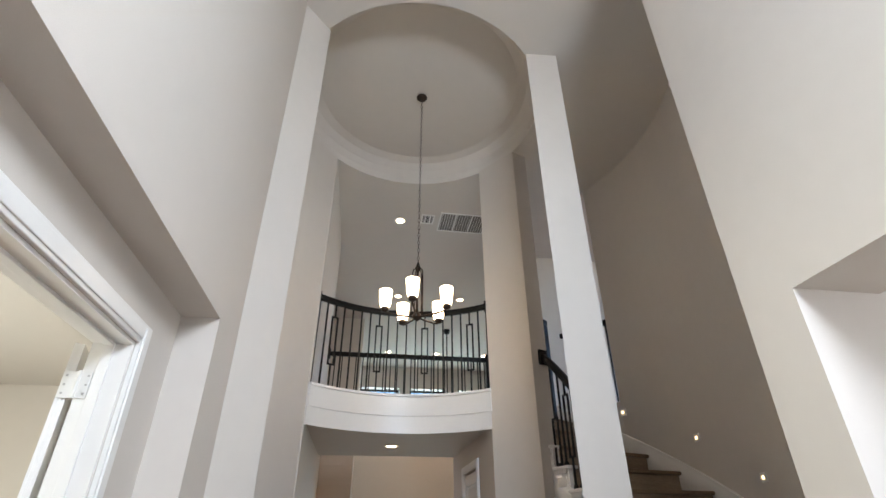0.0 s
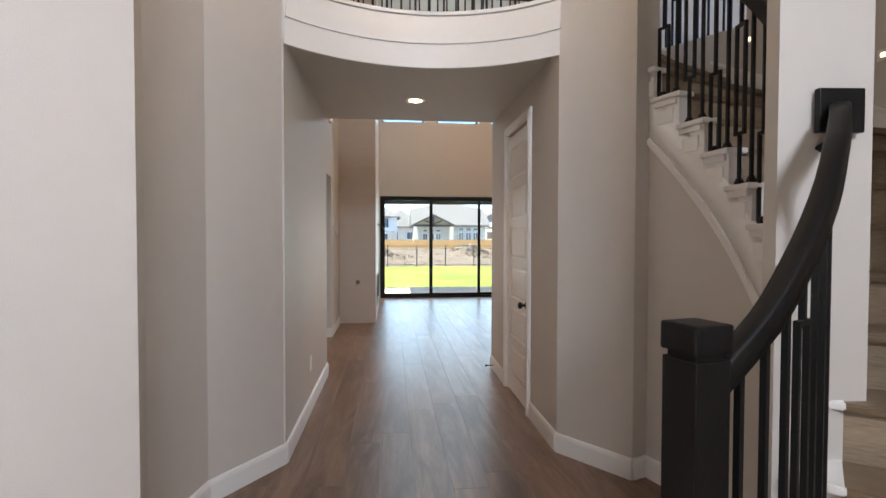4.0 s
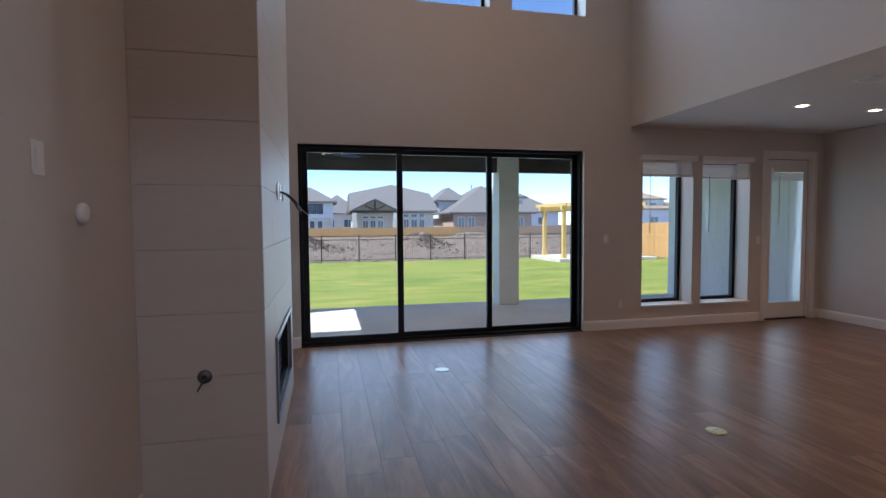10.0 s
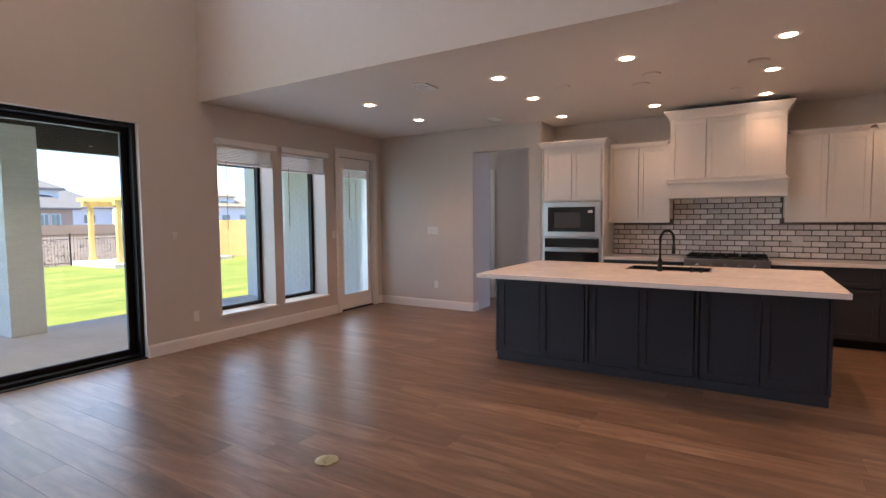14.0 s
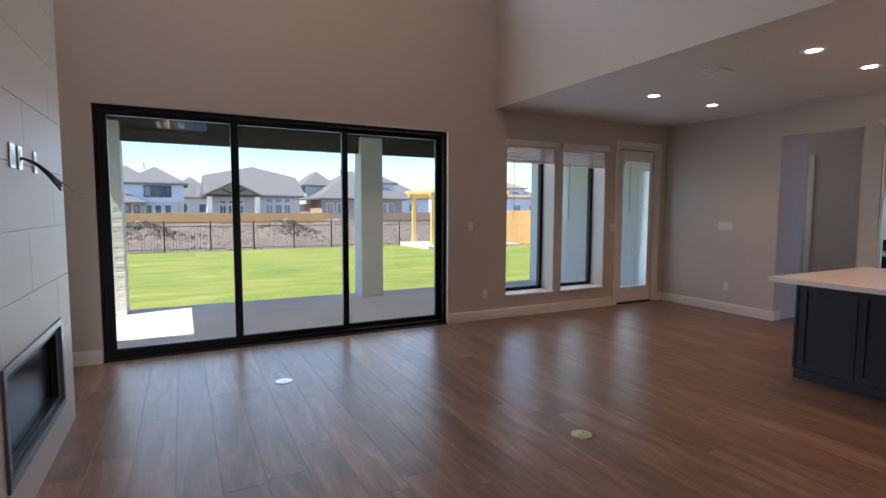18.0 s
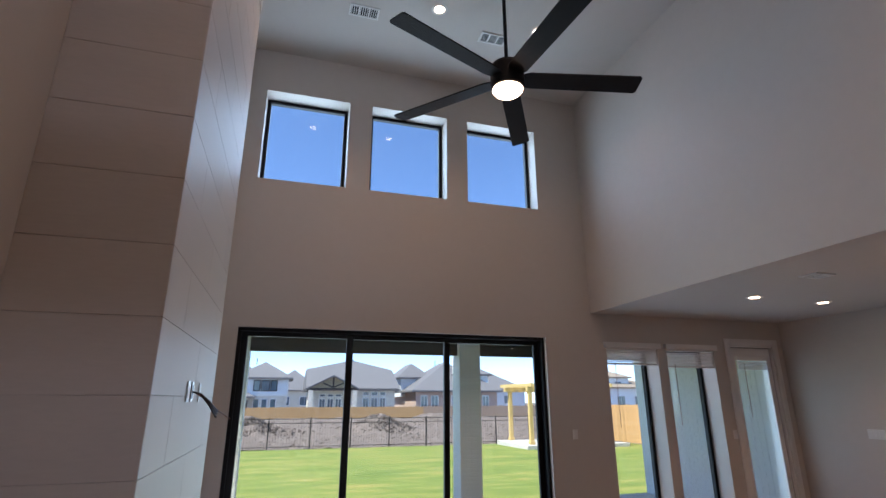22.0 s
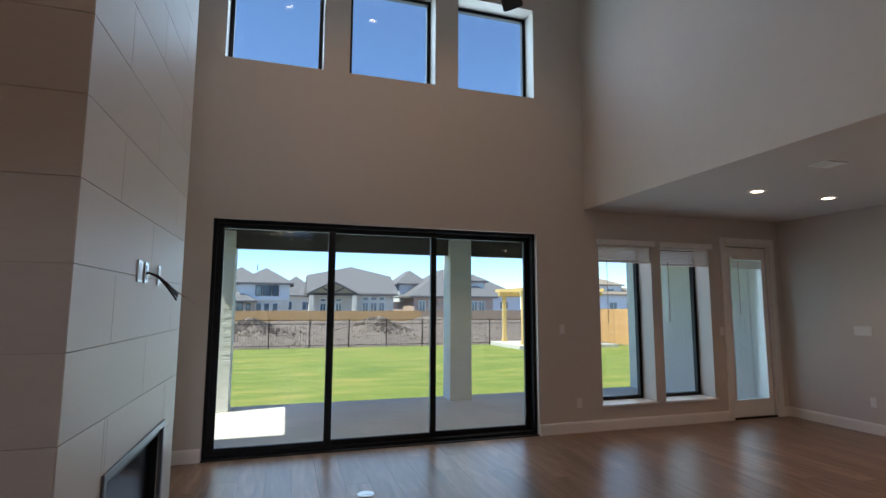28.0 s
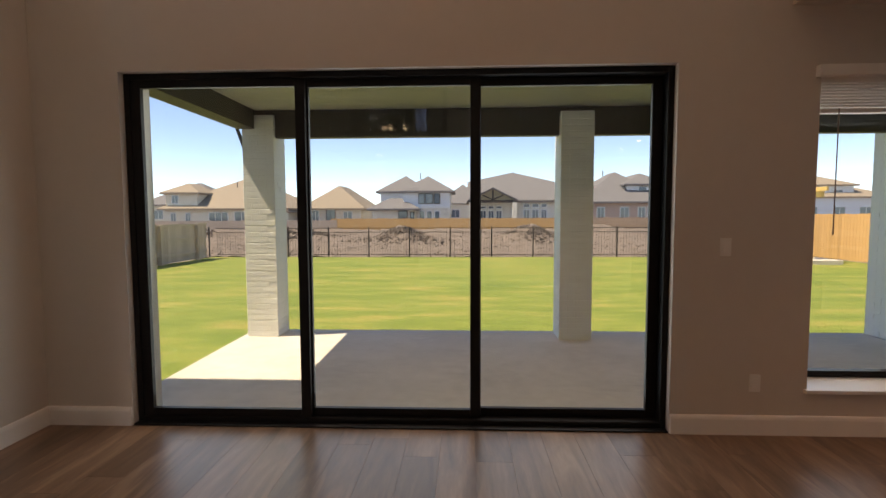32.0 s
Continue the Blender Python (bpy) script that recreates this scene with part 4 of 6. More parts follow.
g = empty("stair_railing", "black railing climbing between column and pier", "railing", "stair railings", at=(*pol(C, 1.46, -38), 1.0))
rz3 = lambda a: height(a) + 0.16 + 0.86  # noqa: E731
rail_bar(g, [(*pol(C, 1.46, a), rz3(a)) for a in steps_of(-40.0, 21.5, 22)])
plate(g, *pol(C, 1.46, 22.0), rz3(21.5), radians(22), 0.05, 0.075)
k = 0
for n in range(5, 14):
    for f in (0.22, 0.72):
        a = A1 + TURN * (n - 1 + f)
        if -39 < a < 21.5:
            baluster(g, *pol(C, 1.468, a), RISE * n + 0.004, rz3(a) - 0.02, radians(a + 90), (1 if k % 4 == 1 else 2 if k % 4 == 3 else 0))
            k += 1

g = empty("balcony_railing", "curved black railing on the upper balcony edge", "railing", "upper railings", at=(*pol(C, R0 + 0.05, 90), F2))
BR = R0 + 0.06
rail_bar(g, [(*pol(C, BR, a), 4.07) for a in steps_of(133.0, 47.5, 26)])
plate(g, *pol(C, BR, 133.4), 4.07, radians(45), 0.05, 0.07)
plate(g, *pol(C, BR, 47.2), 4.07, radians(-45), 0.05, 0.07)
for i, a in enumerate(steps_of(131.5, 48.5, 19)):
    baluster(g, *pol(C, BR, a), 3.112, 4.05, radians(a + 90), (1 if i % 5 == 2 else 0), False)

g = empty("bridge_railing", "black railing above the living room", "railing", "upper railings", at=(0.75, -6.55, F2))
rail_bar(g, [(-0.41, -6.55, 4.12), (1.93, -6.55, 4.12)])
newel(g, 1.94, -6.55, F2, 4.20, 0.045, 0)
plate(g, -0.415, -6.55, 4.12, radians(90), 0.045, 0.07)
under("bottom_rail", one(-0.41, 1.90, -6.575, -6.525, 3.09, 3.13, 0.004), M_NEWEL, g)
for i in range(23):
    baluster(g, -0.33 + 0.1 * i, -6.55, 3.13, 4.10, 0, 2 if i % 4 == 1 else 0, False)

g = empty("landing_railing", "black railing round the upper stair landing", "railing", "upper railings", at=(*pol(C, 2.6, 40), F2))
newel(g, *pol(C, 2.47, 42.8), F2 - 0.25, 4.20, 0.045, radians(40))
rail_bar(g, [(*pol(C, 2.78, a), 4.06) for a in steps_of(41.0, 26.5, 4)])
for i, a in enumerate(steps_of(40.0, 27.5, 7)):
    baluster(g, *pol(C, 2.78, a), F2, 4.04, radians(a + 90), 2 if i % 4 == 1 else 0, False)

# balcony edge
bm = bmesh.new()
ring(bm, C, R0 - 0.022, R0 - 0.001, steps_of(134.2, 45.8, 64), 2.715, 3.10)
bl = structure("trim_balcony", bm, M_TRIM, "white painted balcony fascia", "trim")
bm = bmesh.new()
ring(bm, C, R0 - 0.036, R0 - 0.023, steps_of(134.0, 46.0, 64), 2.885, 3.075)
part("fascia_board", bm, M_TRIM, bl)
bm = bmesh.new()
ring(bm, C, R0 - 0.045, R0 + 0.12, steps_of(134.0, 46.0, 64), 3.086, 3.112)
part("edge_cap", bm, M_TRIM, bl)

# ---- lamps ----


KITCHEN_WATTS, LIVING_WATTS, HALL_WATTS = 9.5, 16.0, 6.0


def downlight(x, y, z, group, r=0.058, label="round recessed downlight switched on", watts=0.0, color=(1.0, 0.64, 0.37)):
    if watts:
        beam = new("downlight_beam", bpy.data.lights.new("downlight_beam", "SPOT"))
        beam.data.energy, beam.data.color, beam.data.shadow_soft_size = watts, color, 0.05
        beam.data.spot_size, beam.data.spot_blend = radians(112), 0.85
        beam.location = (x, y, z - 0.06)
    d = empty("downlight", label, "ceiling light", group, at=(x, y, z))
    bm = bmesh.new()
    n = 28
    ro = [bm.verts.new(((r + 0.034) * math.cos(2 * math.pi * i / n), (r + 0.034) * math.sin(2 * math.pi * i / n), -0.0015)) for i in range(n)]
    rm = [bm.verts.new(((r + 0.026) * math.cos(2 * math.pi * i / n), (r + 0.026) * math.sin(2 * math.pi * i / n), -0.007)) for i in range(n)]
    ri = [bm.verts.new((r * math.cos(2 * math.pi * i / n), r * math.sin(2 * math.pi * i / n), -0.005)) for i in range(n)]
    for i in range(n):
        j = (i + 1) % n
        bm.faces.new((ro[i], rm[i], rm[j], ro[j])), bm.faces.new((rm[i], ri[i], ri[j], rm[j]))
    part("rim", bm, M_LAMPRIM, d)
    bm = bmesh.new()
    lathe(bm, [(r, -0.0045), (r, -0.003)], 0, 0, 0, n)
    part("lens", bm, M_LAMP, d, "glowing warm lens")


for x in (0.64, 1.88, 3.13):
    for y in (-1.31, -4.70):
        downlight(x, y, H2, "living room downlights", watts=LIVING_WATTS)
for x, y in ((5.55, -1.5), (6.62, -1.48), (5.33, -3.26), (6.29, -3.24), (7.47, -3.19), (5.36, -4.43), (7.46, -4.34), (5.43, -5.56), (6.42, -5.5), (7.5, -5.47), (6.5, -6.6), (7.55, -6.6), (5.45, -6.65)):
    downlight(x, y, HK, "kitchen downlights", watts=KITCHEN_WATTS if x < 7.4 else 3.0, color=(1.0, 0.58, 0.30))
downlight(0.49, -7.33, H1, "hall downlights", watts=HALL_WATTS)
downlight(0.47, -7.41, H2, "hall downlights", watts=HALL_WATTS)
downlight(3.6, -13.4, H1, "hall downlights", watts=HALL_WATTS)


def vent(x, y, z, w, d, n, label, cover=M_PLASTIC, inside=M_BLACK):
    v = empty("ceiling_vent", label, "vent", "ceiling vents", at=(x, y, z))
    # Sheet behind the slats; its dark colour stands for the duct's shade.
    part("backing", one(-w + 0.02, w - 0.02, -d + 0.02, d - 0.02, -0.003, -0.001), inside, v)
    for a in ((-w, w, -d, -d + 0.022), (-w, w, d - 0.022, d), (-w, -w + 0.022, -d + 0.022, d - 0.022), (w - 0.022, w, -d + 0.022, d - 0.022)):
        part("frame", one(*a, -0.012, 0, 0.002), cover, v)
    for i in range(n):
        x0 = -w + 0.022 + (2 * w - 0.044) * (i + 0.5) / n
        bm = one(-0.002, 0.002, -d + 0.022, d - 0.022, -0.011, -0.002)
        bmesh.ops.rotate(bm, verts=bm.verts[:], cent=(0, 0, 0), matrix=Matrix.Rotation(0.6, 3, "Y"))
        bmesh.ops.translate(bm, verts=bm.verts[:], vec=(x0, 0, 0))
        part("slat", bm, cover, v)
    if n > 4:
        for s in (-0.33, 0.33):
            part("divider", one(2 * w * s * 0.5 - 0.008, 2 * w * s * 0.5 + 0.008, -d + 0.022, d - 0.022, -0.012, -0.001), cover, v)


vent(1.06, -1.03, H2, 0.17, 0.09, 12, "white slatted ceiling register")
vent(2.65, -1.03, H2, 0.17, 0.09, 12, "white slatted ceiling register")
vent(1.41, -7.47, H2, 0.36, 0.25, 18, "large white return air grille", inside=M_GREY)
vent(0.87, -7.51, H2, 0.10, 0.12, 8, "white slatted ceiling register")
vent(5.20, -2.50, HK, 0.12, 0.09, 6, "white slatted ceiling register")
vent(7.13, -2.38, HK, 0.10, 0.075, 5, "white slatted ceiling register")


def disc(x, y, z, r, label, name="ceiling_speaker", cat="speaker"):
    d = empty(name, label, cat, at=(x, y, z))
    bm = bmesh.new()
    lathe(bm, [(r, -0.002), (r, -0.008), (r - 0.008, -0.012), (r - 0.03, -0.0125)], 0, 0, 0, 28)
    part("cover", bm, M_CEIL, d)


disc(5.97, -3.67, HK, 0.085, "round painted ceiling speaker")
disc(5.99, -4.53, HK, 0.085, "round painted ceiling speaker")
disc(6.05, -5.38, HK, 0.085, "round painted ceiling speaker")
disc(6.32, -4.38, HK, 0.085, "round white smoke detector", "smoke_detector", "detector")
disc(7.05, -5.2, HK, 0.06, "round white smoke detector", "smoke_detector", "detector")
M_STEP = glow("step_lamp", (1.0, 0.62, 0.3), 1.6)
for a, z in ((25.5, 2.96), (7.2, 2.565), (-7.8, 2.16)):
    s = empty("step_light", "small square step light glowing warm", "wall light", "step lights", at=(*pol(C, RS, a), z))
    s.rotation_euler = (0, 0, radians(a))
    part("cover", one(-0.012, 0, -0.035, 0.035, -0.035, 0.035, 0.003), M_PLASTIC, s)
    part("lens", one(-0.0135, -0.0122, -0.012, 0.012, -0.012, 0.012), M_STEP, s)

# ceiling fan
M_FANLENS = glow("fan_lens", (1.0, 0.70, 0.42), 5.0)
f = empty("ceiling_fan", "black five-blade ceiling fan with a lit lamp on a long rod", "ceiling fan", at=(1.88, -3.02, H2))
bm = bmesh.new()
lathe(bm, [(0.02, -0.10), (0.045, -0.095), (0.066, -0.06), (0.07, 0)], 0, 0, 0, 24)
part("canopy", bm, M_BLACK, f, smooth=True)
bm = bmesh.new()
lathe(bm, [(0.0135, -2.005), (0.0135, -0.08)], 0, 0, 0, 12)
part("rod", bm, M_BLACK, f, smooth=True)
bm = bmesh.new()
lathe(bm, [(0.10, -2.175), (0.118, -2.165), (0.122, -2.135), (0.122, -2.005), (0.112, -1.98), (0.03, -1.97), (0.022, -1.935)], 0, 0, 0, 32)
part("motor", bm, M_BLACK, f, "black drum motor housing")
bm = bmesh.new()
lathe(bm, [(0.06, -2.203), (0.095, -2.197), (0.108, -2.18), (0.108, -2.175)], 0, 0, 0, 32)
part("lens", bm, M_FANLENS, f, "glowing round lens", True)
for i in range(5):
    bm = bmesh.new()
    pts = [(0.11, -0.052), (0.16, -0.07), (0.955, -0.078), (0.97, -0.063), (0.97, 0.063), (0.955, 0.078), (0.16, 0.07), (0.11, 0.052)]
    prism(bm, pts, -0.005, 0.005)
    bmesh.ops.rotate(bm, verts=bm.verts[:], cent=(0, 0, 0), matrix=Matrix.Rotation(radians(-12), 3, "X"))
    bmesh.ops.transform(bm, matrix=Matrix.Rotation(radians(-13 + 72 * i), 4, "Z") @ Matrix.Translation((0, 0, -2.09)), verts=bm.verts[:])
    part("blade", bm, M_NEWEL, f)

# chandelier
M_BRONZE = mat("dark_bronze", (0.028, 0.017, 0.012), 0.45, 0.6, var=0.2, scale=12)
M_SHADE = glow("white_glass_shade", (1.0, 0.74, 0.45), 3.2)
c = empty("chandelier", "dark bronze chandelier with five lit white glass shades", "chandelier", at=(0.54, -9.6, 3.45))
bm = bmesh.new()
lathe(bm, [(0.062, 2.80), (0.062, 2.788), (0.05, 2.772), (0.018, 2.765)][::-1], 0, 0, 0, 24)
part("canopy", bm, M_BRONZE, c, smooth=True)
for i in range(50):
    bm = bmesh.new()
    z = 0.60 + 0.0435 * i
    n = 10
    loop = [(0.011 * math.cos(2 * math.pi * q / n), 0, z + 0.026 * math.sin(2 * math.pi * q / n)) for q in range(n)]
    loop = [(x, y, h) if i % 2 else (y, x, h) for x, y, h in loop]
    rows = []
    for q in range(n):
        p = Vector(loop[q])
        out = (p - Vector((0, 0, z))).normalized()
        side = Vector((0, 1, 0)) if i % 2 else Vector((1, 0, 0))
        rows.append([bm.verts.new(p + (out * math.cos(w) + side * math.sin(w)) * 0.0028) for w in (0, 1.57, 3.14, 4.71)])
    for q in range(n):
        for w in range(4):
            bm.faces.new((rows[q][w], rows[q][(w + 1) % 4], rows[(q + 1) % n][(w + 1) % 4], rows[(q + 1) % n][w]))
    part("chain_link", bm, M_BRONZE, c)
bm = bmesh.new()
lathe(bm, [(0.004, 0.0), (0.018, 0.008), (0.03, 0.02), (0.042, 0.03), (0.045, 0.055), (0.03, 0.075), (0.012, 0.09), (0.009, 0.2), (0.009, 0.5), (0.022, 0.51), (0.03, 0.53), (0.018, 0.56), (0.008, 0.60)], 0, 0, 0, 20)
part("stem", bm, M_BRONZE, c, smooth=True)
for i in range(5):
    a = radians(40 + 72 * i)
    ca, sa = math.cos(a), math.sin(a)
    bm = bmesh.new()
    sweep(bm, [(r * ca, r * sa, z) for r, z in ((0.03, 0.04), (0.09, 0.04), (0.16, 0.045), (0.23, 0.05), (0.275, 0.06), (0.29, 0.08))], round_prof(0.009, 6))
    part("arm", bm, M_BRONZE, c, smooth=True)
    if i < 5:
        bm = bmesh.new()
        sweep(bm, [(r * ca, r * sa, z) for r, z in ((0.055, 0.05), (0.052, 0.30), (0.05, 0.48), (0.04, 0.52), (0.02, 0.53))], round_prof(0.0055, 6))
        part("cage_rod", bm, M_BRONZE, c, smooth=True)
    bm = bmesh.new()
    lathe(bm, [(0.012, 0.065), (0.034, 0.075), (0.036, 0.105), (0.03, 0.11)], 0.29 * ca, 0.29 * sa, 0, 18)
    part("lamp_cup", bm, M_BRONZE, c, smooth=True)
    bm = bmesh.new()
    lathe(bm, [(0.03, 0.106), (0.044, 0.115), (0.052, 0.16), (0.058, 0.23), (0.060, 0.275), (0.055, 0.277), (0.05, 0.24)], 0.29 * ca, 0.29 * sa, 0, 22)
    part("shade", bm, M_SHADE, c, "white glass shade lit from inside", True)

# ---- fireplace ----
FY0, FY1 = -3.42, -1.40  # near and far end of the chimney breast
IY0, IY1, IZ0, IZ1 = -2.88, -1.78, 0.26, 0.74  # opening of the gas fire
fp = structure("wall_fireplace", wall_along_y(bmesh.new(), FY0 + 0.006, FY1, -0.61, -0.010, -0.1, 5.33, [(IY0, IY1, IZ0, IZ1)]), M_GROUT, "tall tiled fireplace chimney breast", "fireplace")
part("upper_breast", one(-0.605, 0.010, FY0 - 0.012, FY1 - 0.004, 5.33, H2), M_TILE, fp)
part("firebox_back", one(-0.60, -0.40, IY0 - 0.1, IY1 + 0.1, 0.1, 0.85), M_BLACK, fp)


def tile(axis, a0, a1, z0, z1):
    g = 0.0013
    if axis == "x":
        bm = one(-0.012, 0.0, a0 + g, a1 - g, z0 + g, z1 - g, 0.0012)
    else:
        bm = one(a0 + g, a1 - g, FY0 - 0.002, FY0 + 0.008, z0 + g, z1 - g, 0.0012)
    part("tile", bm, M_TILE, fp)


zs = [0.0] + [0.045 + 0.3275 * k for k in range(1, 17)] + [5.33]
zs = [z for z in zs if z <= 5.33]
for k, (z0, z1) in enumerate(zip(zs, zs[1:])):
    tile("y", -0.61, -0.002, z0, z1)
    cuts = [FY0, -2.32, FY1] if k % 2 else [FY0, -2.93, -1.72, FY1]
    for a0, a1 in zip(cuts, cuts[1:]):
        if z1 <= IZ0 or z0 >= IZ1:
            tile("x", a0, a1, z0, z1)
        else:
            for p, q in ((a0, min(a1, IY0 - 0.01)), (max(a0, IY1 + 0.01), a1)):
                if q - p > 0.03:
                    tile("x", p, q, z0, z1)
            for p, q in ((z0, min(z1, IZ0 - 0.01)), (max(z0, IZ1 + 0.01), z1)):
                if q - p > 0.01 and min(a1, IY1 + 0.01) - max(a0, IY0 - 0.01) > 0.03:
                    tile("x", max(a0, IY0 - 0.01), min(a1, IY1 + 0.01), p, q)
ins = empty("gas_fireplace", "black linear gas fireplace set in a steel frame", "fireplace", at=(-0.1, -2.33, IZ0))
for y0, y1, z0, z1 in ((IY0 - 0.04, IY1 + 0.04, IZ1 - 0.005, IZ1 + 0.035), (IY0 - 0.04, IY1 + 0.04, IZ0 - 0.035, IZ0 + 0.005), (IY0 - 0.04, IY0, IZ0 + 0.005, IZ1 - 0.005), (IY1, IY1 + 0.04, IZ0 + 0.005, IZ1 - 0.005)):
    under("frame_bar", one(-0.012, 0.014, y0, y1, z0, z1, 0.003), M_GUNMETAL, ins)
for y0, y1, z0, z1 in ((IY0 + 0.001, IY1 - 0.001, IZ1 - 0.05, IZ1 - 0.006), (IY0 + 0.001, IY1 - 0.001, IZ0 + 0.006, IZ0 + 0.03), (IY0 + 0.001, IY0 + 0.025, IZ0 + 0.03, IZ1 - 0.05), (IY1 - 0.025, IY1 - 0.001, IZ0 + 0.03, IZ1 - 0.05)):
    under("inner_bar", one(-0.05, -0.014, y0, y1, z0, z1, 0.003), M_BLACK, ins)
under("glass_front", one(-0.055, -0.05, IY0 + 0.002, IY1 - 0.002, IZ0 + 0.01, IZ1 - 0.01), M_FIREGLASS, ins, "dark fireplace glass")
under("burner_tray", one(-0.36, -0.10, IY0 + 0.08, IY1 - 0.08, IZ0 + 0.002, IZ0 + 0.05, 0.004), M_IRON, ins)

v = empty("gas_valve", "chrome round gas valve with a key", "valve", at=(-0.30, -3.422, 0.70))
for nm, prof, m in (("rosette", [(0.036, 0), (0.036, 0.004), (0.03, 0.009), (0.02, 0.011)], M_GUNMETAL), ("socket", [(0.011, 0.011), (0.011, 0.014)], M_BLACK)):
    bm = bmesh.new()
    lathe(bm, prof, 0, 0, 0, 22)
    bmesh.ops.rotate(bm, verts=bm.verts[:], cent=(0, 0, 0), matrix=Matrix.Rotation(radians(90), 3, "X"))
    part(nm, bm, m, v, smooth=nm == "rosette")
bm = bmesh.new()
sweep(bm, [(0, -0.012, 0), (0, -0.03, -0.01), (-0.02, -0.035, -0.045), (-0.03, -0.036, -0.065)], round_prof(0.005, 6))
part("key", bm, M_GUNMETAL, v)

for y, w in ((-2.56, 0.04), (-2.43, 0.035), (-2.14, 0.03)):
    o = empty("media_outlet", "metal wall box plate high on the tiles", "outlet", "media outlets", at=(0.002, y, 1.71))
    part("plate", one(0, 0.006, -w, w, -0.058, 0.058, 0.002), M_STEEL, o)
    part("box_opening", one(0.006, 0.0075, -w + 0.015, w - 0.015, -0.04, 0.04), M_DARKGLASS if y == -2.43 else M_PLASTIC, o)
M_CABLE = mat("dark_cable", (0.02, 0.015, 0.013), 0.5)
M_CABLE2 = mat("copper_cable", (0.16, 0.07, 0.04), 0.5)
w = empty("loose_cables", "loose dark cables hanging out of the wall box", "cable", at=(0.01, -2.43, 1.71))
for dz, dy, m in ((-0.13, 0.15, M_CABLE), (-0.15, 0.13, M_CABLE), (-0.115, 0.16, M_CABLE)):
    bm = bmesh.new()
    sweep(bm, [(0, 0, 0), (0.04, 0.03, -0.012), (0.09, 0.06, dz * 0.5), (0.13, dy, dz)], round_prof(0.006, 6))
    part("cable", bm, m, w, smooth=True)
bm = bmesh.new()
sweep(bm, [(0, 0.02, 0), (0.06, 0.10, -0.04), (0.12, 0.26, -0.11), (0.185, 0.43, -0.17)], round_prof(0.0035, 6))
part("cable", bm, M_CABLE2, w, smooth=True)

# ---- small wall and floor fittings ----


def wall_plate(x, y, z, normal, gangs, label, name="switch_plate", cat="switch", rocker=True):
    s = empty(name, label, cat, at=(x, y, z))
    s.rotation_euler = (0, 0, {"-x": radians(-90), "+x": radians(90), "-y": 0.0}[normal])
    hw = 0.023 * gangs + 0.012
    part("cover", one(-hw, hw, -0.006, 0, -0.058, 0.058, 0.002), M_PLASTIC, s)
    for i in range(gangs):
        cx = (i - (gangs - 1) / 2) * 0.046
        if rocker:
            part("rocker", one(cx - 0.016, cx + 0.016, -0.010, -0.006, -0.033, 0.033, 0.0015), M_TRIM, s)
        else:
            for q in (-0.02, 0.02):
                part("socket", one(cx - 0.014, cx + 0.014, -0.008, -0.006, q - 0.013, q + 0.013, 0.002), M_TRIM, s)


wall_plate(7.64, -1.05, 1.24, "-x", 4, "white four-gang switch plate")
wall_plate(7.64, -1.10, 0.38, "-x", 1, "white duplex wall outlet plate", "wall_outlet", "outlet", False)
wall_plate(4.02, 0.0, 1.25, "-y", 1, "painted single switch plate")
wall_plate(4.24, 0.0, 0.35, "-y", 1, "painted duplex wall outlet plate", "wall_outlet", "outlet", False)
wall_plate(6.50, 0.0, 1.2, "-y", 1, "white single switch plate")
wall_plate(-0.42, -7.70, 0.40, "+x", 1, "white duplex wall outlet plate", "wall_outlet", "outlet", False)
wall_plate(-0.61, -5.72, 0.36, "+x", 1, "white duplex wall outlet plate", "wall_outlet", "outlet", False)
wall_plate(-0.61, -5.81, 1.22, "+x", 3, "white three-gang switch plate by the bedroom opening")
wall_plate(-0.61, -4.24, 1.71, "+x", 1, "tall white blank wall plate", "wall_cover", "cover")
k = empty("keypad", "white wall keypad with a dark round sensor", "keypad", at=(-0.61, -5.95, 1.20))
part("case", one(0, 0.022, -0.035, 0.035, -0.065, 0.065, 0.006), M_PLASTIC, k)
bm = bmesh.new()
lathe(bm, [(0.018, 0.0), (0.018, 0.004)], 0, 0, 0, 18)
bmesh.ops.rotate(bm, verts=bm.verts[:], cent=(0, 0, 0), matrix=Matrix.Rotation(radians(90), 3, "Y"))
bmesh.ops.translate(bm, verts=bm.verts[:], vec=(0.022, 0, 0.02))
part("sensor", bm, M_BLACK, k)
part("button", one(0.022, 0.025, -0.012, 0.012, -0.045, -0.022, 0.004), M_BLACK, k)
t = empty("thermostat", "round white thermostat base", "thermostat", at=(-0.61, -3.95, 1.53))
bm = bmesh.new()
lathe(bm, [(0.042, 0), (0.042, 0.014), (0.034, 0.022), (0.016, 0.024)], 0, 0, 0, 26)
bmesh.ops.rotate(bm, verts=bm.verts[:], cent=(0, 0, 0), matrix=Matrix.Rotation(radians(90), 3, "Y"))
part("case", bm, M_PLASTIC, t, smooth=True)
s = empty("door_chime", "white rounded chime box high on the wall", "chime", at=(-0.61, -4.77, 3.17))
part("case", one(0, 0.05, -0.06, 0.06, -0.09, 0.09, 0.02), M_PLASTIC, s)
d = empty("door_stop", "small black baseboard door stop", "door stop", at=(1.385, -6.62, 0.06))
bm = bmesh.new()
sweep(bm, [(0, 0, 0), (-0.075, 0, 0)], round_prof(0.006, 8))
part("rod", bm, M_IRON, d)
part("tip", one(-0.09, -0.075, -0.011, 0.011, -0.011, 0.011, 0.003), M_IRON, d)
M_BRASS = mat("brass_cover", (0.60, 0.50, 0.28), 0.3, 1.0, var=0.1, scale=20)
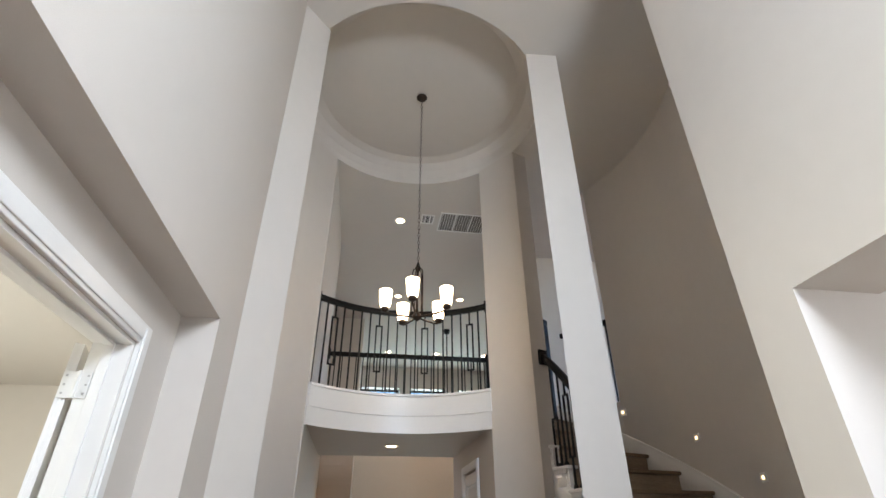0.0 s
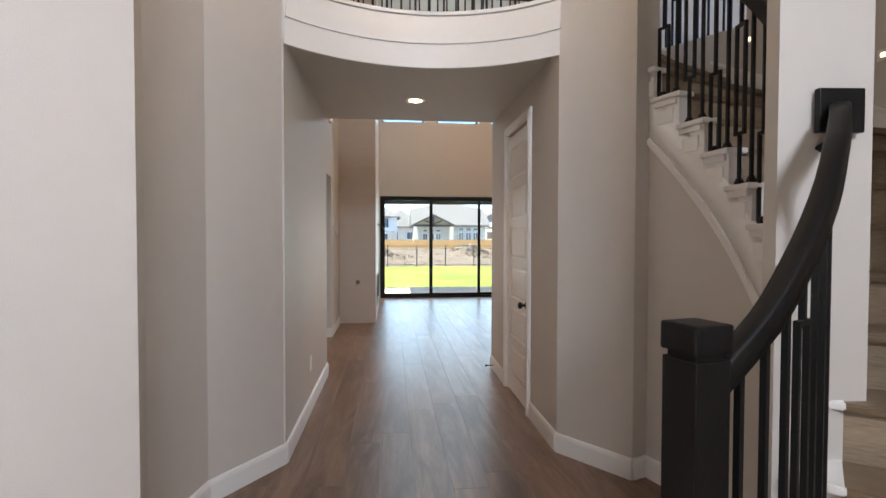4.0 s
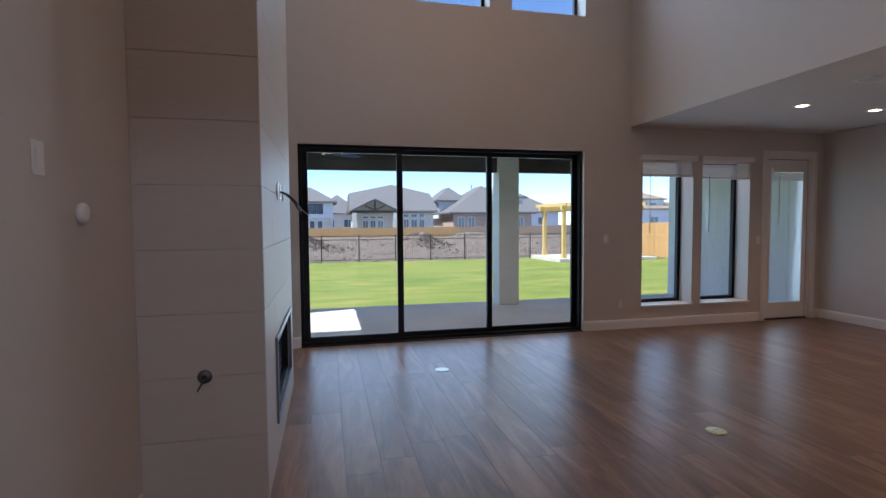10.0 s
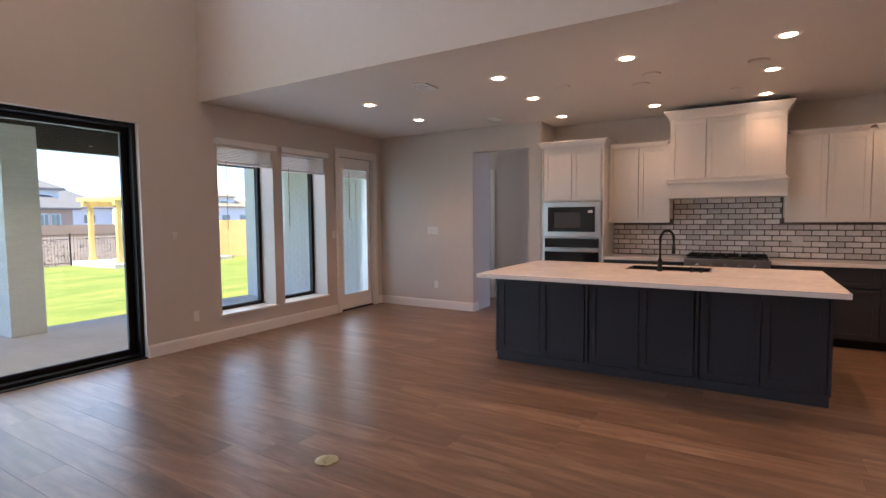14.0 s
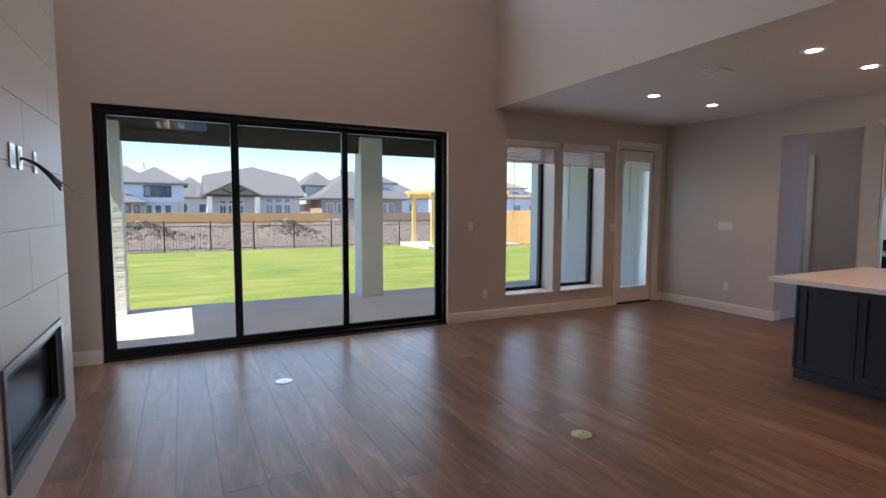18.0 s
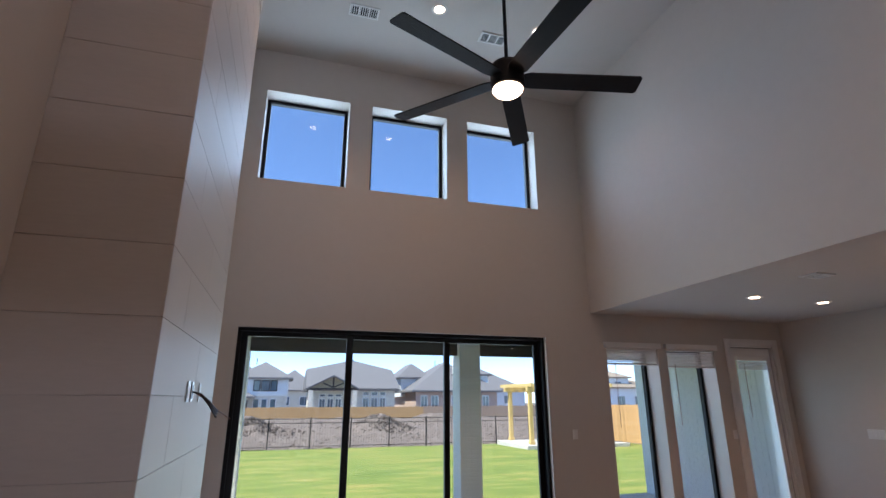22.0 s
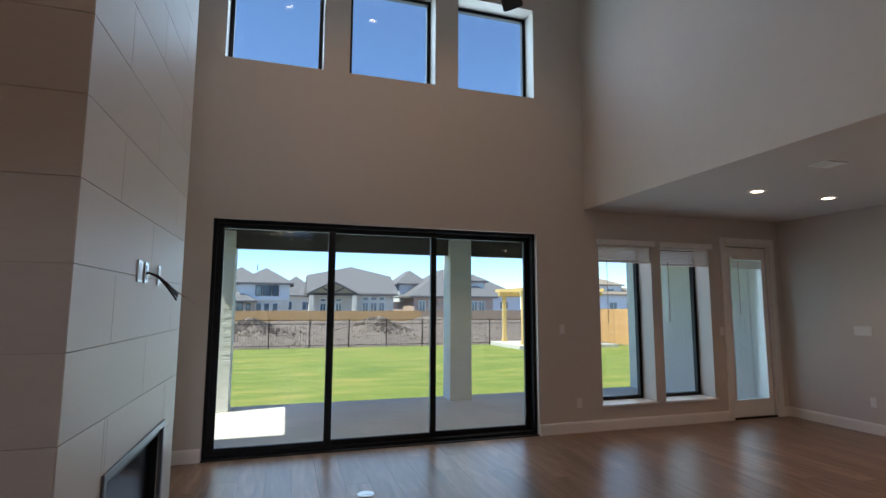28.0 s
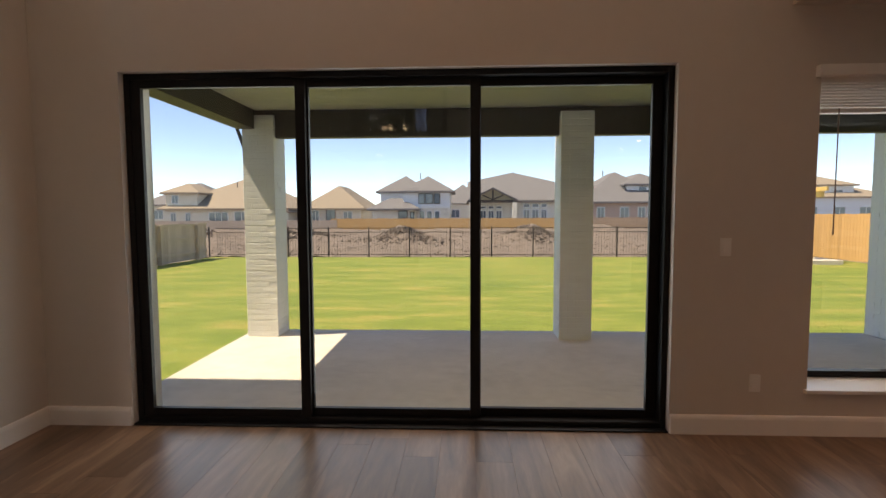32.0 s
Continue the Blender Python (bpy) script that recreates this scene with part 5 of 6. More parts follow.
for x, y, m, lab in ((1.43, -1.29, M_STEEL, "round steel floor outlet cover"), (2.98, -3.22, M_BRASS, "round brass floor outlet cover")):
    o = empty("floor_outlet", lab, "floor outlet", "floor outlets", at=(x, y, 0))
    bm = bmesh.new()
    lathe(bm, [(0.070, 0), (0.070, 0.003), (0.062, 0.006), (0.045, 0.0065)], 0, 0, 0.0005, 28)
    part("ring_cover", bm, m, o)
    for a in (-0.022, 0.022):
        part("lid", one(a - 0.017, a + 0.017, -0.028, 0.028, 0.0065, 0.009, 0.001), m, o)

# ---- kitchen ----


def shaker(parent, axis, face, a0, a1, z0, z1, material, t=0.022, w=0.058, handle=False, name="door"):
    """A framed cabinet front on a plane across x ("x") looking to -x: four proud bars round a set-back panel."""
    g = 0.0035
    p = under(name, one(face - t + 0.011, face, a0 + g, a1 - g, z0 + g, z1 - g), material, parent)
    loc = parent.location
    for b0, b1, c0, c1 in ((a0 + g, a0 + w, z0 + g, z1 - g), (a1 - w, a1 - g, z0 + g, z1 - g), (a0 + w, a1 - w, z0 + g, z0 + w), (a0 + w, a1 - w, z1 - w, z1 - g)):
        bm = one(face - t, face - t + 0.011, b0, b1, c0, c1, 0.0012)
        bmesh.ops.translate(bm, verts=bm.verts[:], vec=-loc)
        part("bar", bm, material, p)
    return p


isl = empty("kitchen_island", "charcoal navy island with panelled back below a worktop", "kitchen island", at=(5.9, -4.54, 0))
under("body", one(5.478, 6.58, -5.87, -3.20, 0.0, 0.875), M_NAVY, isl)
under("base_trim", one(5.452, 5.478, -5.885, -3.185, 0.0, 0.085, 0.004), M_NAVY, isl)
under("top_rail", one(5.458, 5.478, -5.885, -3.185, 0.835, 0.874, 0.002), M_NAVY, isl)
for y0, y1 in ((-4.075, -3.19), (-4.985, -4.10), (-5.88, -5.01)):
    m = (y0 + y1) / 2
    shaker(isl, "x", 5.478, m, y1 - 0.01, 0.09, 0.832, M_NAVY, name="back_panel")
    shaker(isl, "x", 5.478, y0 + 0.01, m, 0.09, 0.832, M_NAVY, name="back_panel")
for y in (-3.185, -4.0875, -4.9975, -5.885):
    under("post", one(5.446, 5.47, y - 0.011, y + 0.011, 0.085, 0.835, 0.002), M_NAVY, isl)
under("end_panel", one(5.50, 6.56, -5.888, -5.872, 0.0, 0.874, 0.002), M_NAVY, isl)
under("end_panel", one(5.50, 6.56, -3.198, -3.182, 0.0, 0.874, 0.002), M_NAVY, isl)
top = empty("island_worktop", "white quartz worktop overhanging the island", "worktop", at=(5.85, -4.55, 0.876))
SX0, SX1, SY0, SY1 = 6.08, 6.46, -5.05, -4.30
for a in ((5.05, SX0, -5.94, -3.16), (SX1, 6.66, -5.94, -3.16), (SX0, SX1, -5.94, SY0), (SX0, SX1, SY1, -3.16)):
    under("slab", one(*a, 0.876, 0.915), M_QUARTZ, top)
snk = empty("kitchen_sink", "black undermount sink in the island", "sink", at=(6.27, -4.68, 0.68))
for a in ((SX0 - 0.012, SX1 + 0.012, SY0 - 0.012, SY1 + 0.012, 0.68, 0.69), (SX0 - 0.012, SX0, SY0 - 0.012, SY1 + 0.012, 0.69, 0.8755), (SX1, SX1 + 0.012, SY0 - 0.012, SY1 + 0.012, 0.69, 0.8755), (SX0, SX1, SY0 - 0.012, SY0, 0.69, 0.8755), (SX0, SX1, SY1, SY1 + 0.012, 0.69, 0.8755)):
    under("basin_wall", one(*a), M_BLACK, snk)
for a in ((SX0 - 0.003, SX0 + 0.014, SY0, SY1), (SX1 - 0.014, SX1 + 0.003, SY0, SY1), (SX0 + 0.014, SX1 - 0.014, SY0 - 0.003, SY0 + 0.014), (SX0 + 0.014, SX1 - 0.014, SY1 - 0.014, SY1 + 0.003)):
    under("rim", one(*a, 0.874, 0.9185, 0.002), M_BLACK, snk)
fc = empty("kitchen_faucet", "tall black gooseneck faucet on the island", "faucet", at=(6.0, -4.63, 0.915))
bm = bmesh.new()
lathe(bm, [(0.027, 0), (0.027, 0.006), (0.022, 0.01), (0.021, 0.11), (0.017, 0.12)], 0, 0, 0, 20)
part("base", bm, M_IRON, fc, smooth=True)
bm = bmesh.new()
arc = [(0, 0, 0.1), (0, 0, 0.30)] + [(0.085 - 0.085 * math.cos(a), 0, 0.30 + 0.085 * math.sin(a)) for a in [math.pi * i / 10 for i in range(1, 11)]] + [(0.17, 0, 0.22)]
sweep(bm, [(x * 0.8, -x * 0.6, z) for x, y, z in arc], round_prof(0.013, 10))
part("neck", bm, M_IRON, fc, smooth=True)
bm = bmesh.new()
lathe(bm, [(0.014, 0), (0.017, 0.01), (0.016, 0.08)], 0.136, -0.102, 0.16, 14)
part("spray_head", bm, M_IRON, fc, smooth=True)
bm = bmesh.new()
sweep(bm, [(0, 0.015, 0.07), (0, 0.045, 0.075), (0, 0.09, 0.09)], round_prof(0.006, 8))
part("lever", bm, M_IRON, fc)
for y, lab in ((-4.90, "small black air switch button"), (-4.98, "small black soap dispenser pump")):
    o = empty("soap_dispenser", lab, "dispenser", at=(6.03, y, 0.915))
    bm = bmesh.new()
    lathe(bm, [(0.018, 0), (0.018, 0.006), (0.010, 0.008), (0.010, 0.035), (0.014, 0.037), (0.014, 0.045)], 0, 0, 0, 16)
    part("pump", bm, M_IRON, o)
    part("spout", one(-0.008, 0.05, -0.006, 0.006, 0.036, 0.044, 0.002), M_IRON, o)

# oven tower
F = 7.60
tw = empty("oven_tower", "white tall cabinet holding microwave and oven", "cabinet", at=(7.9, -3.29, 0))
under("side_panel", one(F, 8.2, -2.885, -2.865, 0.0, 2.40), M_WHITECAB, tw)
under("side_panel", one(F, 8.2, -3.715, -3.695, 0.0, 2.40), M_WHITECAB, tw)
under("body", one(F + 0.02, 8.2, -3.695, -2.885, 1.645, 2.40), M_WHITECAB, tw)
under("body", one(F + 0.02, 8.2, -3.695, -2.885, 0.0, 0.46), M_WHITECAB, tw)
shaker(tw, "x", F + 0.02, -3.29, -2.90, 1.66, 2.34, M_WHITECAB)
shaker(tw, "x", F + 0.02, -3.68, -3.29, 1.66, 2.34, M_WHITECAB)
shaker(tw, "x", F + 0.02, -3.68, -2.90, 0.12, 0.45, M_WHITECAB, name="drawer")


def crown(parent, face, y0, y1, z, d=0.05, h=0.075):
    """A coved moulding along a cabinet's top, and back along its ends."""
    prof = [(0, 0), (0.008, 0.0), (0.014, 0.02), (0.03, 0.045), (d, h - 0.012), (d, h), (0, h)]
    bm = bmesh.new()
    rows = []
    for y, s in ((y0, -1), (y1, 1)):
        rows.append([bm.verts.new((face - a, y + s * a, z + b)) for a, b in prof])
    k = len(prof)
    for i in range(k):
        bm.faces.new((rows[0][i], rows[0][(i + 1) % k], rows[1][(i + 1) % k], rows[1][i]))
    ends = [[bm.verts.new((8.19, v.co.y, v.co.z)) for v in r] for r in rows]
    for r, e in zip(rows, ends):
        for i in range(k):
            bm.faces.new((r[i], r[(i + 1) % k], e[(i + 1) % k], e[i]))
    under("crown", bm, M_WHITECAB, parent)


crown(tw, F, -3.715, -2.865, 2.385)
mw = empty("microwave", "built-in steel microwave with dark glass", "microwave", at=(7.7, -3.29, 1.16))
under("case", one(F, F + 0.4, -3.69, -2.89, 1.16, 1.64), M_STEEL, mw)
under("trim_kit", one(F - 0.018, F, -3.685, -2.895, 1.165, 1.635, 0.004), M_STEEL, mw)
under("door_glass", one(F - 0.026, F - 0.018, -3.61, -2.965, 1.235, 1.57, 0.003), M_DARKGLASS, mw, "black glass door and controls")
under("window", one(F - 0.028, F - 0.026, -3.42, -3.06, 1.29, 1.50), mat("grey_oven_window", (0.06, 0.06, 0.06), 0.15), mw)
under("display", one(F - 0.028, F - 0.026, -3.58, -3.52, 1.49, 1.52), M_PLASTIC, mw)
ov = empty("wall_oven", "built-in steel wall oven with a bar handle", "oven", at=(7.7, -3.29, 0.46))
under("case", one(F, F + 0.5, -3.69, -2.89, 0.465, 1.155), M_STEEL, ov)
under("control_panel", one(F - 0.02, F, -3.66, -2.92, 1.02, 1.145, 0.003), M_DARKGLASS, ov)
under("door", one(F - 0.022, F, -3.66, -2.92, 0.48, 1.01, 0.003), M_DARKGLASS, ov, "black glass oven door")
under("door_trim", one(F - 0.026, F - 0.022, -3.66, -2.92, 0.965, 1.005, 0.002), M_STEEL, ov)
bm = bmesh.new()
sweep(bm, [(F - 0.06, -3.63, 0.975), (F - 0.06, -2.95, 0.975)], round_prof(0.011, 10))
under("handle", bm, M_STEEL, ov, "steel bar handle", True)
for y in (-3.60, -2.98):
    under("handle_post", one(F - 0.06, F - 0.022, y - 0.008, y + 0.008, 0.968, 0.982), M_STEEL, ov)

# base cabinets, worktop, range
for y0, y1 in ((-4.20, -3.72), (-4.68, -4.20), (-6.05, -5.57), (-6.53, -6.05), (-7.01, -6.53), (-7.60, -7.01)):
    cb = empty("base_cabinet", "dark brown-black base cabinet with a drawer", "cabinet", "base cabinets", at=(7.9, (y0 + y1) / 2, 0))
    under("body", one(F + 0.02, 8.2, y0, y1, 0.10, 0.875), M_NAVY, cb)
    under("plinth", one(F + 0.08, 8.2, y0, y1, 0.0, 0.10), M_BLACK, cb)
    shaker(cb, "x", F + 0.02, y0, y1, 0.66, 0.865, M_NAVY, w=0.05, name="drawer")
    shaker(cb, "x", F + 0.02, y0, y1, 0.11, 0.65, M_NAVY)
for y0, y1 in ((-4.68, -3.717), (-7.6, -5.57)):
    t = empty("worktop", "white quartz worktop along the wall", "worktop", "wall worktops", at=(7.9, (y0 + y1) / 2, 0.876))
    under("slab", one(F - 0.02, 8.195, y0 + 0.002, y1 - 0.002, 0.876, 0.915, 0.002), M_QUARTZ, t)
rg = empty("gas_rangetop", "steel gas rangetop with black grates and knobs", "cooktop", at=(7.8, -5.125, 0.68))
under("body", one(F - 0.03, 8.19, -5.565, -4.685, 0.76, 0.925, 0.004), M_STEEL, rg)
under("cabinet", one(F + 0.02, 8.19, -5.565, -4.685, 0.0, 0.76), M_NAVY, rg)
for y0, y1 in ((-5.545, -5.27), (-5.262, -4.988), (-4.98, -4.705)):
    gr = under("grate", one(F + 0.005, F + 0.48, y0, y0 + 0.014, 0.946, 0.966, 0.003), M_IRON, rg, "black cast iron grate")
    bars = [(F + 0.005, F + 0.48, y1 - 0.014, y1)] + [(F + 0.005 + 0.154 * i, F + 0.019 + 0.154 * i, y0 + 0.014, y1 - 0.014) for i in range(4)] + [(F + 0.019, F + 0.466, (y0 + y1) / 2 - 0.006, (y0 + y1) / 2 + 0.006)]
    for x0, x1, b0, b1 in bars:
        bm = one(x0, x1, b0, b1, 0.948, 0.966, 0.003)
        bmesh.ops.translate(bm, verts=bm.verts[:], vec=-rg.location)
        part("bar", bm, M_IRON, gr)
    for x in (F + 0.12, F + 0.37):
        bm = bmesh.new()
        lathe(bm, [(0.05, 0.0), (0.05, 0.008), (0.036, 0.012), (0.034, 0.02)], x, (y0 + y1) / 2, 0.926, 20)
        under("burner", bm, M_IRON, rg)
under("cooktop", one(F - 0.005, 8.185, -5.555, -4.695, 0.925, 0.93), M_IRON, rg, "black enamel cooktop")
for y in (-5.42, -5.27, -5.125, -4.98, -4.83):
    bm = bmesh.new()
    lathe(bm, [(0.026, 0), (0.026, 0.008), (0.019, 0.012), (0.017, 0.035), (0.012, 0.038)], 0, 0, 0, 18)
    bmesh.ops.rotate(bm, verts=bm.verts[:], cent=(0, 0, 0), matrix=Matrix.Rotation(radians(-90), 3, "Y"))
    bmesh.ops.translate(bm, verts=bm.verts[:], vec=(F - 0.03, y, 0.845))
    under("knob", bm, M_STEEL, rg, "steel knob", True)

# wall cabinets and hood
U = 7.86
for y0, y1 in ((-4.48, -3.72), (-6.46, -5.70), (-7.22, -6.46), (-7.6, -7.22)):
    uc = empty("wall_cabinet", "white shaker wall cabinet with two doors", "cabinet", "wall cabinets", at=(8.0, (y0 + y1) / 2, 1.38))
    under("body", one(U + 0.02, 8.2, y0, y1, 1.40, 2.36), M_WHITECAB, uc)
    under("light_rail", one(U - 0.002, U + 0.02, y0, y1, 1.352, 1.40, 0.003), M_WHITECAB, uc)
    if y1 - y0 > 0.5:
        m = (y0 + y1) / 2
        shaker(uc, "x", U + 0.02, y0, m, 1.40, 2.33, M_WHITECAB), shaker(uc, "x", U + 0.02, m, y1, 1.40, 2.33, M_WHITECAB)
    else:
        shaker(uc, "x", U + 0.02, y0, y1, 1.40, 2.33, M_WHITECAB)
    crown(uc, U, y0 + 0.05, y1 - 0.05, 2.335, 0.04, 0.06)
hd2 = empty("range_hood", "white panelled range hood up to the ceiling", "range hood", at=(7.9, -5.1, 1.66))
HF = 7.70
under("body", one(HF + 0.02, 8.2, -5.69, -4.49, 1.83, 2.69), M_WHITECAB, hd2)
for i in range(3):
    shaker(hd2, "x", HF + 0.02, -5.69 + 0.4 * i, -5.29 + 0.4 * i, 1.89, 2.60, M_WHITECAB, name="panel")
under("skirt", one(HF - 0.012, 8.2, -5.705, -4.475, 1.66, 1.83, 0.004), M_WHITECAB, hd2)
under("skirt_top", one(HF - 0.03, 8.19, -5.72, -4.46, 1.83, 1.875, 0.006), M_WHITECAB, hd2)
under("skirt_foot", one(HF - 0.022, 8.19, -5.712, -4.468, 1.655, 1.685, 0.004), M_WHITECAB, hd2)
crown(hd2, HF, -5.69, -4.49, 2.602, 0.07, 0.112)

# glazed brick splashback, one piece after another
M_GLAZE = mat("white_glazed_brick", (0.82, 0.80, 0.77), 0.2, var=0.14, scale=6, bump=0.35, bscale=30, per=0.2)
M_DGROUT = mat("dark_grout", (0.15, 0.125, 0.105), 0.9, var=0.45, scale=6)
sp = structure("wall_splashback", one(8.180, 8.199, -7.6, -3.72, 0.915, 1.66), M_DGROUT, "white glazed brick splashback with dark joints", "backsplash")
bm = one(-0.009, 0.0, -0.073, 0.073, -0.0275, 0.0275, 0.003)
tile_mesh = mesh_of("splash_tile", bm, M_GLAZE)
rng = random.Random(7)
for r in range(11):
    z = 0.955 + 0.067 * r
    if z > 1.64:
        break
    lo, hi = (-7.59, -3.725) if z < 1.34 else (-5.685, -4.495)
    for i in range(26):
        y = -3.71 - 0.157 * i - (0.0785 if r % 2 else 0)
        a, b = max(y - 0.073, lo), min(y + 0.073, hi)
        if b - a < 0.02:
            continue
        o = new("tile", tile_mesh)
        o.location = (8.180 - 0.002 * rng.random(), (a + b) / 2, z)
        o.scale = (1, (b - a) / 0.146, 1)
        o.rotation_euler = (rng.uniform(-0.01, 0.01), rng.uniform(-0.02, 0.02), 0)
        o.parent = sp
for y in (-5.85, -6.95):
    wall_plate(8.168, y, 1.12, "-x", 2, "white double outlet on the splashback", "wall_outlet", "outlet", False)

# ---- outside ----
rng = random.Random(11)
bm = bmesh.new()
prism(bm, rect(-150, 180, -60, 320), -0.9, -0.42)
structure("ground", bm, M_DIRT, "wide flat ground round the houses", "ground")
bm = bmesh.new()
n, m = 60, 44
grid = [[bm.verts.new((-8.2 + 24.3 * i / n, 0.34 + 17.0 * j / m, -0.16 - 0.14 * max(0, j / m - 0.18) / 0.82 + 0.012 * noise.noise((i * 0.7, j * 0.7, 0)))) for j in range(m + 1)] for i in range(n + 1)]
for i in range(n):
    for j in range(m):
        bm.faces.new((grid[i][j], grid[i + 1][j], grid[i + 1][j + 1], grid[i][j + 1]))
structure("lawn", bm, M_LAWN, "mown green lawn with dry yellow patches", "lawn")
verts, faces = [], []
for k in range(26000):
    x, y = rng.uniform(-7.5, 12.0), 3.32 + 9.5 * rng.random() ** 1.6
    if x > 7.4 and y < 3.6:
        continue
    a, h, w = rng.uniform(0, 6.28), rng.uniform(0.006, 0.016), rng.uniform(0.003, 0.006)
    lx, ly = rng.uniform(-0.02, 0.02), rng.uniform(-0.02, 0.02)
    b, g0 = len(verts), -0.165 - 0.01 * max(0.0, y - 3.4)
    verts += [(x - w * math.cos(a), y - w * math.sin(a), g0), (x + w * math.cos(a), y + w * math.sin(a), g0), (x + lx, y + ly, g0 + 0.005 + h)]
    faces.append((b, b + 1, b + 2))
me = bpy.data.meshes.new("grass")
me.from_pydata(verts, [], faces)
me.materials.append(M_GRASS)
tagged(new("grass", me), "short green grass blades on the lawn", "grass", kind="stuff")
structure("patio", one(-0.52, 7.45, 0.34, 3.30, -0.4, -0.08, 0.006), M_CONC, "smooth grey concrete patio slab", "patio")

# patio roof
pr = structure("roof_patio", one(-0.62, 7.45, 0.34, 3.10, 2.77, 2.9), M_PATIOCEIL, "boarded patio roof on dark beams", "roof")
part("front_beam", one(-0.43, 7.45, 2.95, 3.08, 2.43, 2.77, 0.006), M_DARKWOOD, pr)
# Unseen slab added past the eave to keep sun off the wing wall.
part("roof_sun_block", one(6.3, 7.45, 3.10, 3.45, 2.77, 2.9), M_PATIOCEIL, pr)
part("side_beam", one(-0.50, -0.28, 0.34, 2.875, 2.53, 2.77, 0.006), M_DARKWOOD, pr)
part("eave_board", one(-0.82, -0.62, 0.34, 3.10, 2.78, 2.92, 0.004), M_PATIOCEIL, pr)
for i in range(9):
    part("ceiling_board", one(-0.27, 7.45, 0.36 + 0.272 * i, 0.629 + 0.272 * i, 2.755, 2.77, 0.003), M_PATIOCEIL, pr)
ds = empty("downspout", "dark bent downspout at the patio corner", "downspout", at=(-0.46, 3.0, 2.7))
bm = bmesh.new()
sweep(bm, [(-0.145, 0, 0.12), (-0.13, 0, -0.04), (-0.005, 0.02, -0.42)], round_prof(0.023, 8))
part("pipe", bm, M_DARKWOOD, ds)
for x, y in ((0.89, 1.68), (3.67, 1.68), (2.3, 1.7), (5.6, 1.68)):
    downlight(x, y, 2.754, "patio downlights", 0.06, watts=14.0)

BW, BH, BD = 0.194, 0.060, 0.092
brick_long = mesh_of("brick", one(-BW / 2, BW / 2, 0, BD, 0, BH, 0.004), M_BRICK)
brick_half = mesh_of("brick_half", one(-BD / 2, BD / 2, 0, BD, 0, BH, 0.004), M_BRICK)


def pier(x0, y0, label):
    p = empty("brick_pier", label, "pillar", "patio piers", at=(x0 + 0.2, y0 + 0.2, -0.08))
    under("core", one(x0 + 0.006, x0 + 0.394, y0 + 0.006, y0 + 0.394, -0.08, 2.70), M_MORTAR, p)
    loc = p.location
    for r in range(40):
        z = -0.075 + 0.0705 * r
        if z > 2.64:
            break
        for f in range(4):
            # each face carries two bricks, one shifted round the corner on every other course
            for i in range(2):
                u = (0.1 if r % 2 else 0.0) + 0.2 * i
                u = u + 0.1
                if u > 0.38:
                    u = 0.05
                    me = brick_half
                else:
                    me = brick_long
                o = new("brick", me)
                a = f * math.pi / 2
                lx, ly = u - 0.2, -0.2 + (0.0015 * rng.random())
                o.location = Vector((lx * math.cos(a) - ly * math.sin(a) + x0 + 0.2, lx * math.sin(a) + ly * math.cos(a) + y0 + 0.2, z)) - loc
                o.rotation_euler = (0, rng.uniform(-0.004, 0.004), a + rng.uniform(-0.004, 0.004))
                o.parent = p


pier(-0.445, 2.88, "square white painted brick pier in part sun")
pier(3.48, 2.84, "square white painted brick pier in shade")
wg = empty("house_wing", "white painted brick wing beside the patio", "house", at=(7.9, 1.8, -0.1))
under("wall", one(7.47, 9.12, 0.34, 3.29, -0.3, 3.1), M_MORTAR, wg)
under("roof", one(7.40, 9.4, 0.2, 3.9, 3.1, 3.3), M_DARKWOOD, wg)
bm = bmesh.new()
for r in range(39):
    z = -0.075 + 0.0705 * r
    if r % 2:
        box(bm, 7.465, 7.475, 0.40, 0.494, z, z + BH)
    for i in range(15):
        y = 0.40 + 0.204 * i + (0.1 if r % 2 else 0)
        if y < 3.25:
            box(bm, 7.466 - 0.002 * rng.random(), 7.475, y, min(y + BW, 3.284), z, z + BH)
    for i in range(8):
        x = 7.47 + 0.204 * i + (0.1 if r % 2 else 0)
        box(bm, x, x + BW, 3.285, 3.296, z, z + BH)
tagged(under("bricks", bm, M_BRICK, wg), kind="stuff")

# metal fence along the lawn
mf = empty("metal_fence", "black metal picket fence along the lawn", "fence", at=(4, 17.25, -0.2))
for i in range(15):
    x = -8.35 + 1.68 * i
    under("post", one(x - 0.022, x + 0.022, 17.228, 17.272, -0.4, 0.97, 0.004), M_IRON, mf)
for z in (-0.2, 0.72, 0.89):
    under("rail", one(-8.05, 16.0, 17.24, 17.26, z, z + 0.022), M_IRON, mf)
bm = bmesh.new()
for i in range(218):
    x = -8.0 + 0.11 * i
    box(bm, x - 0.0045, x + 0.0045, 17.2455, 17.2545, -0.28, 0.92)
tagged(under("pickets", bm, M_IRON, mf), kind="stuff")


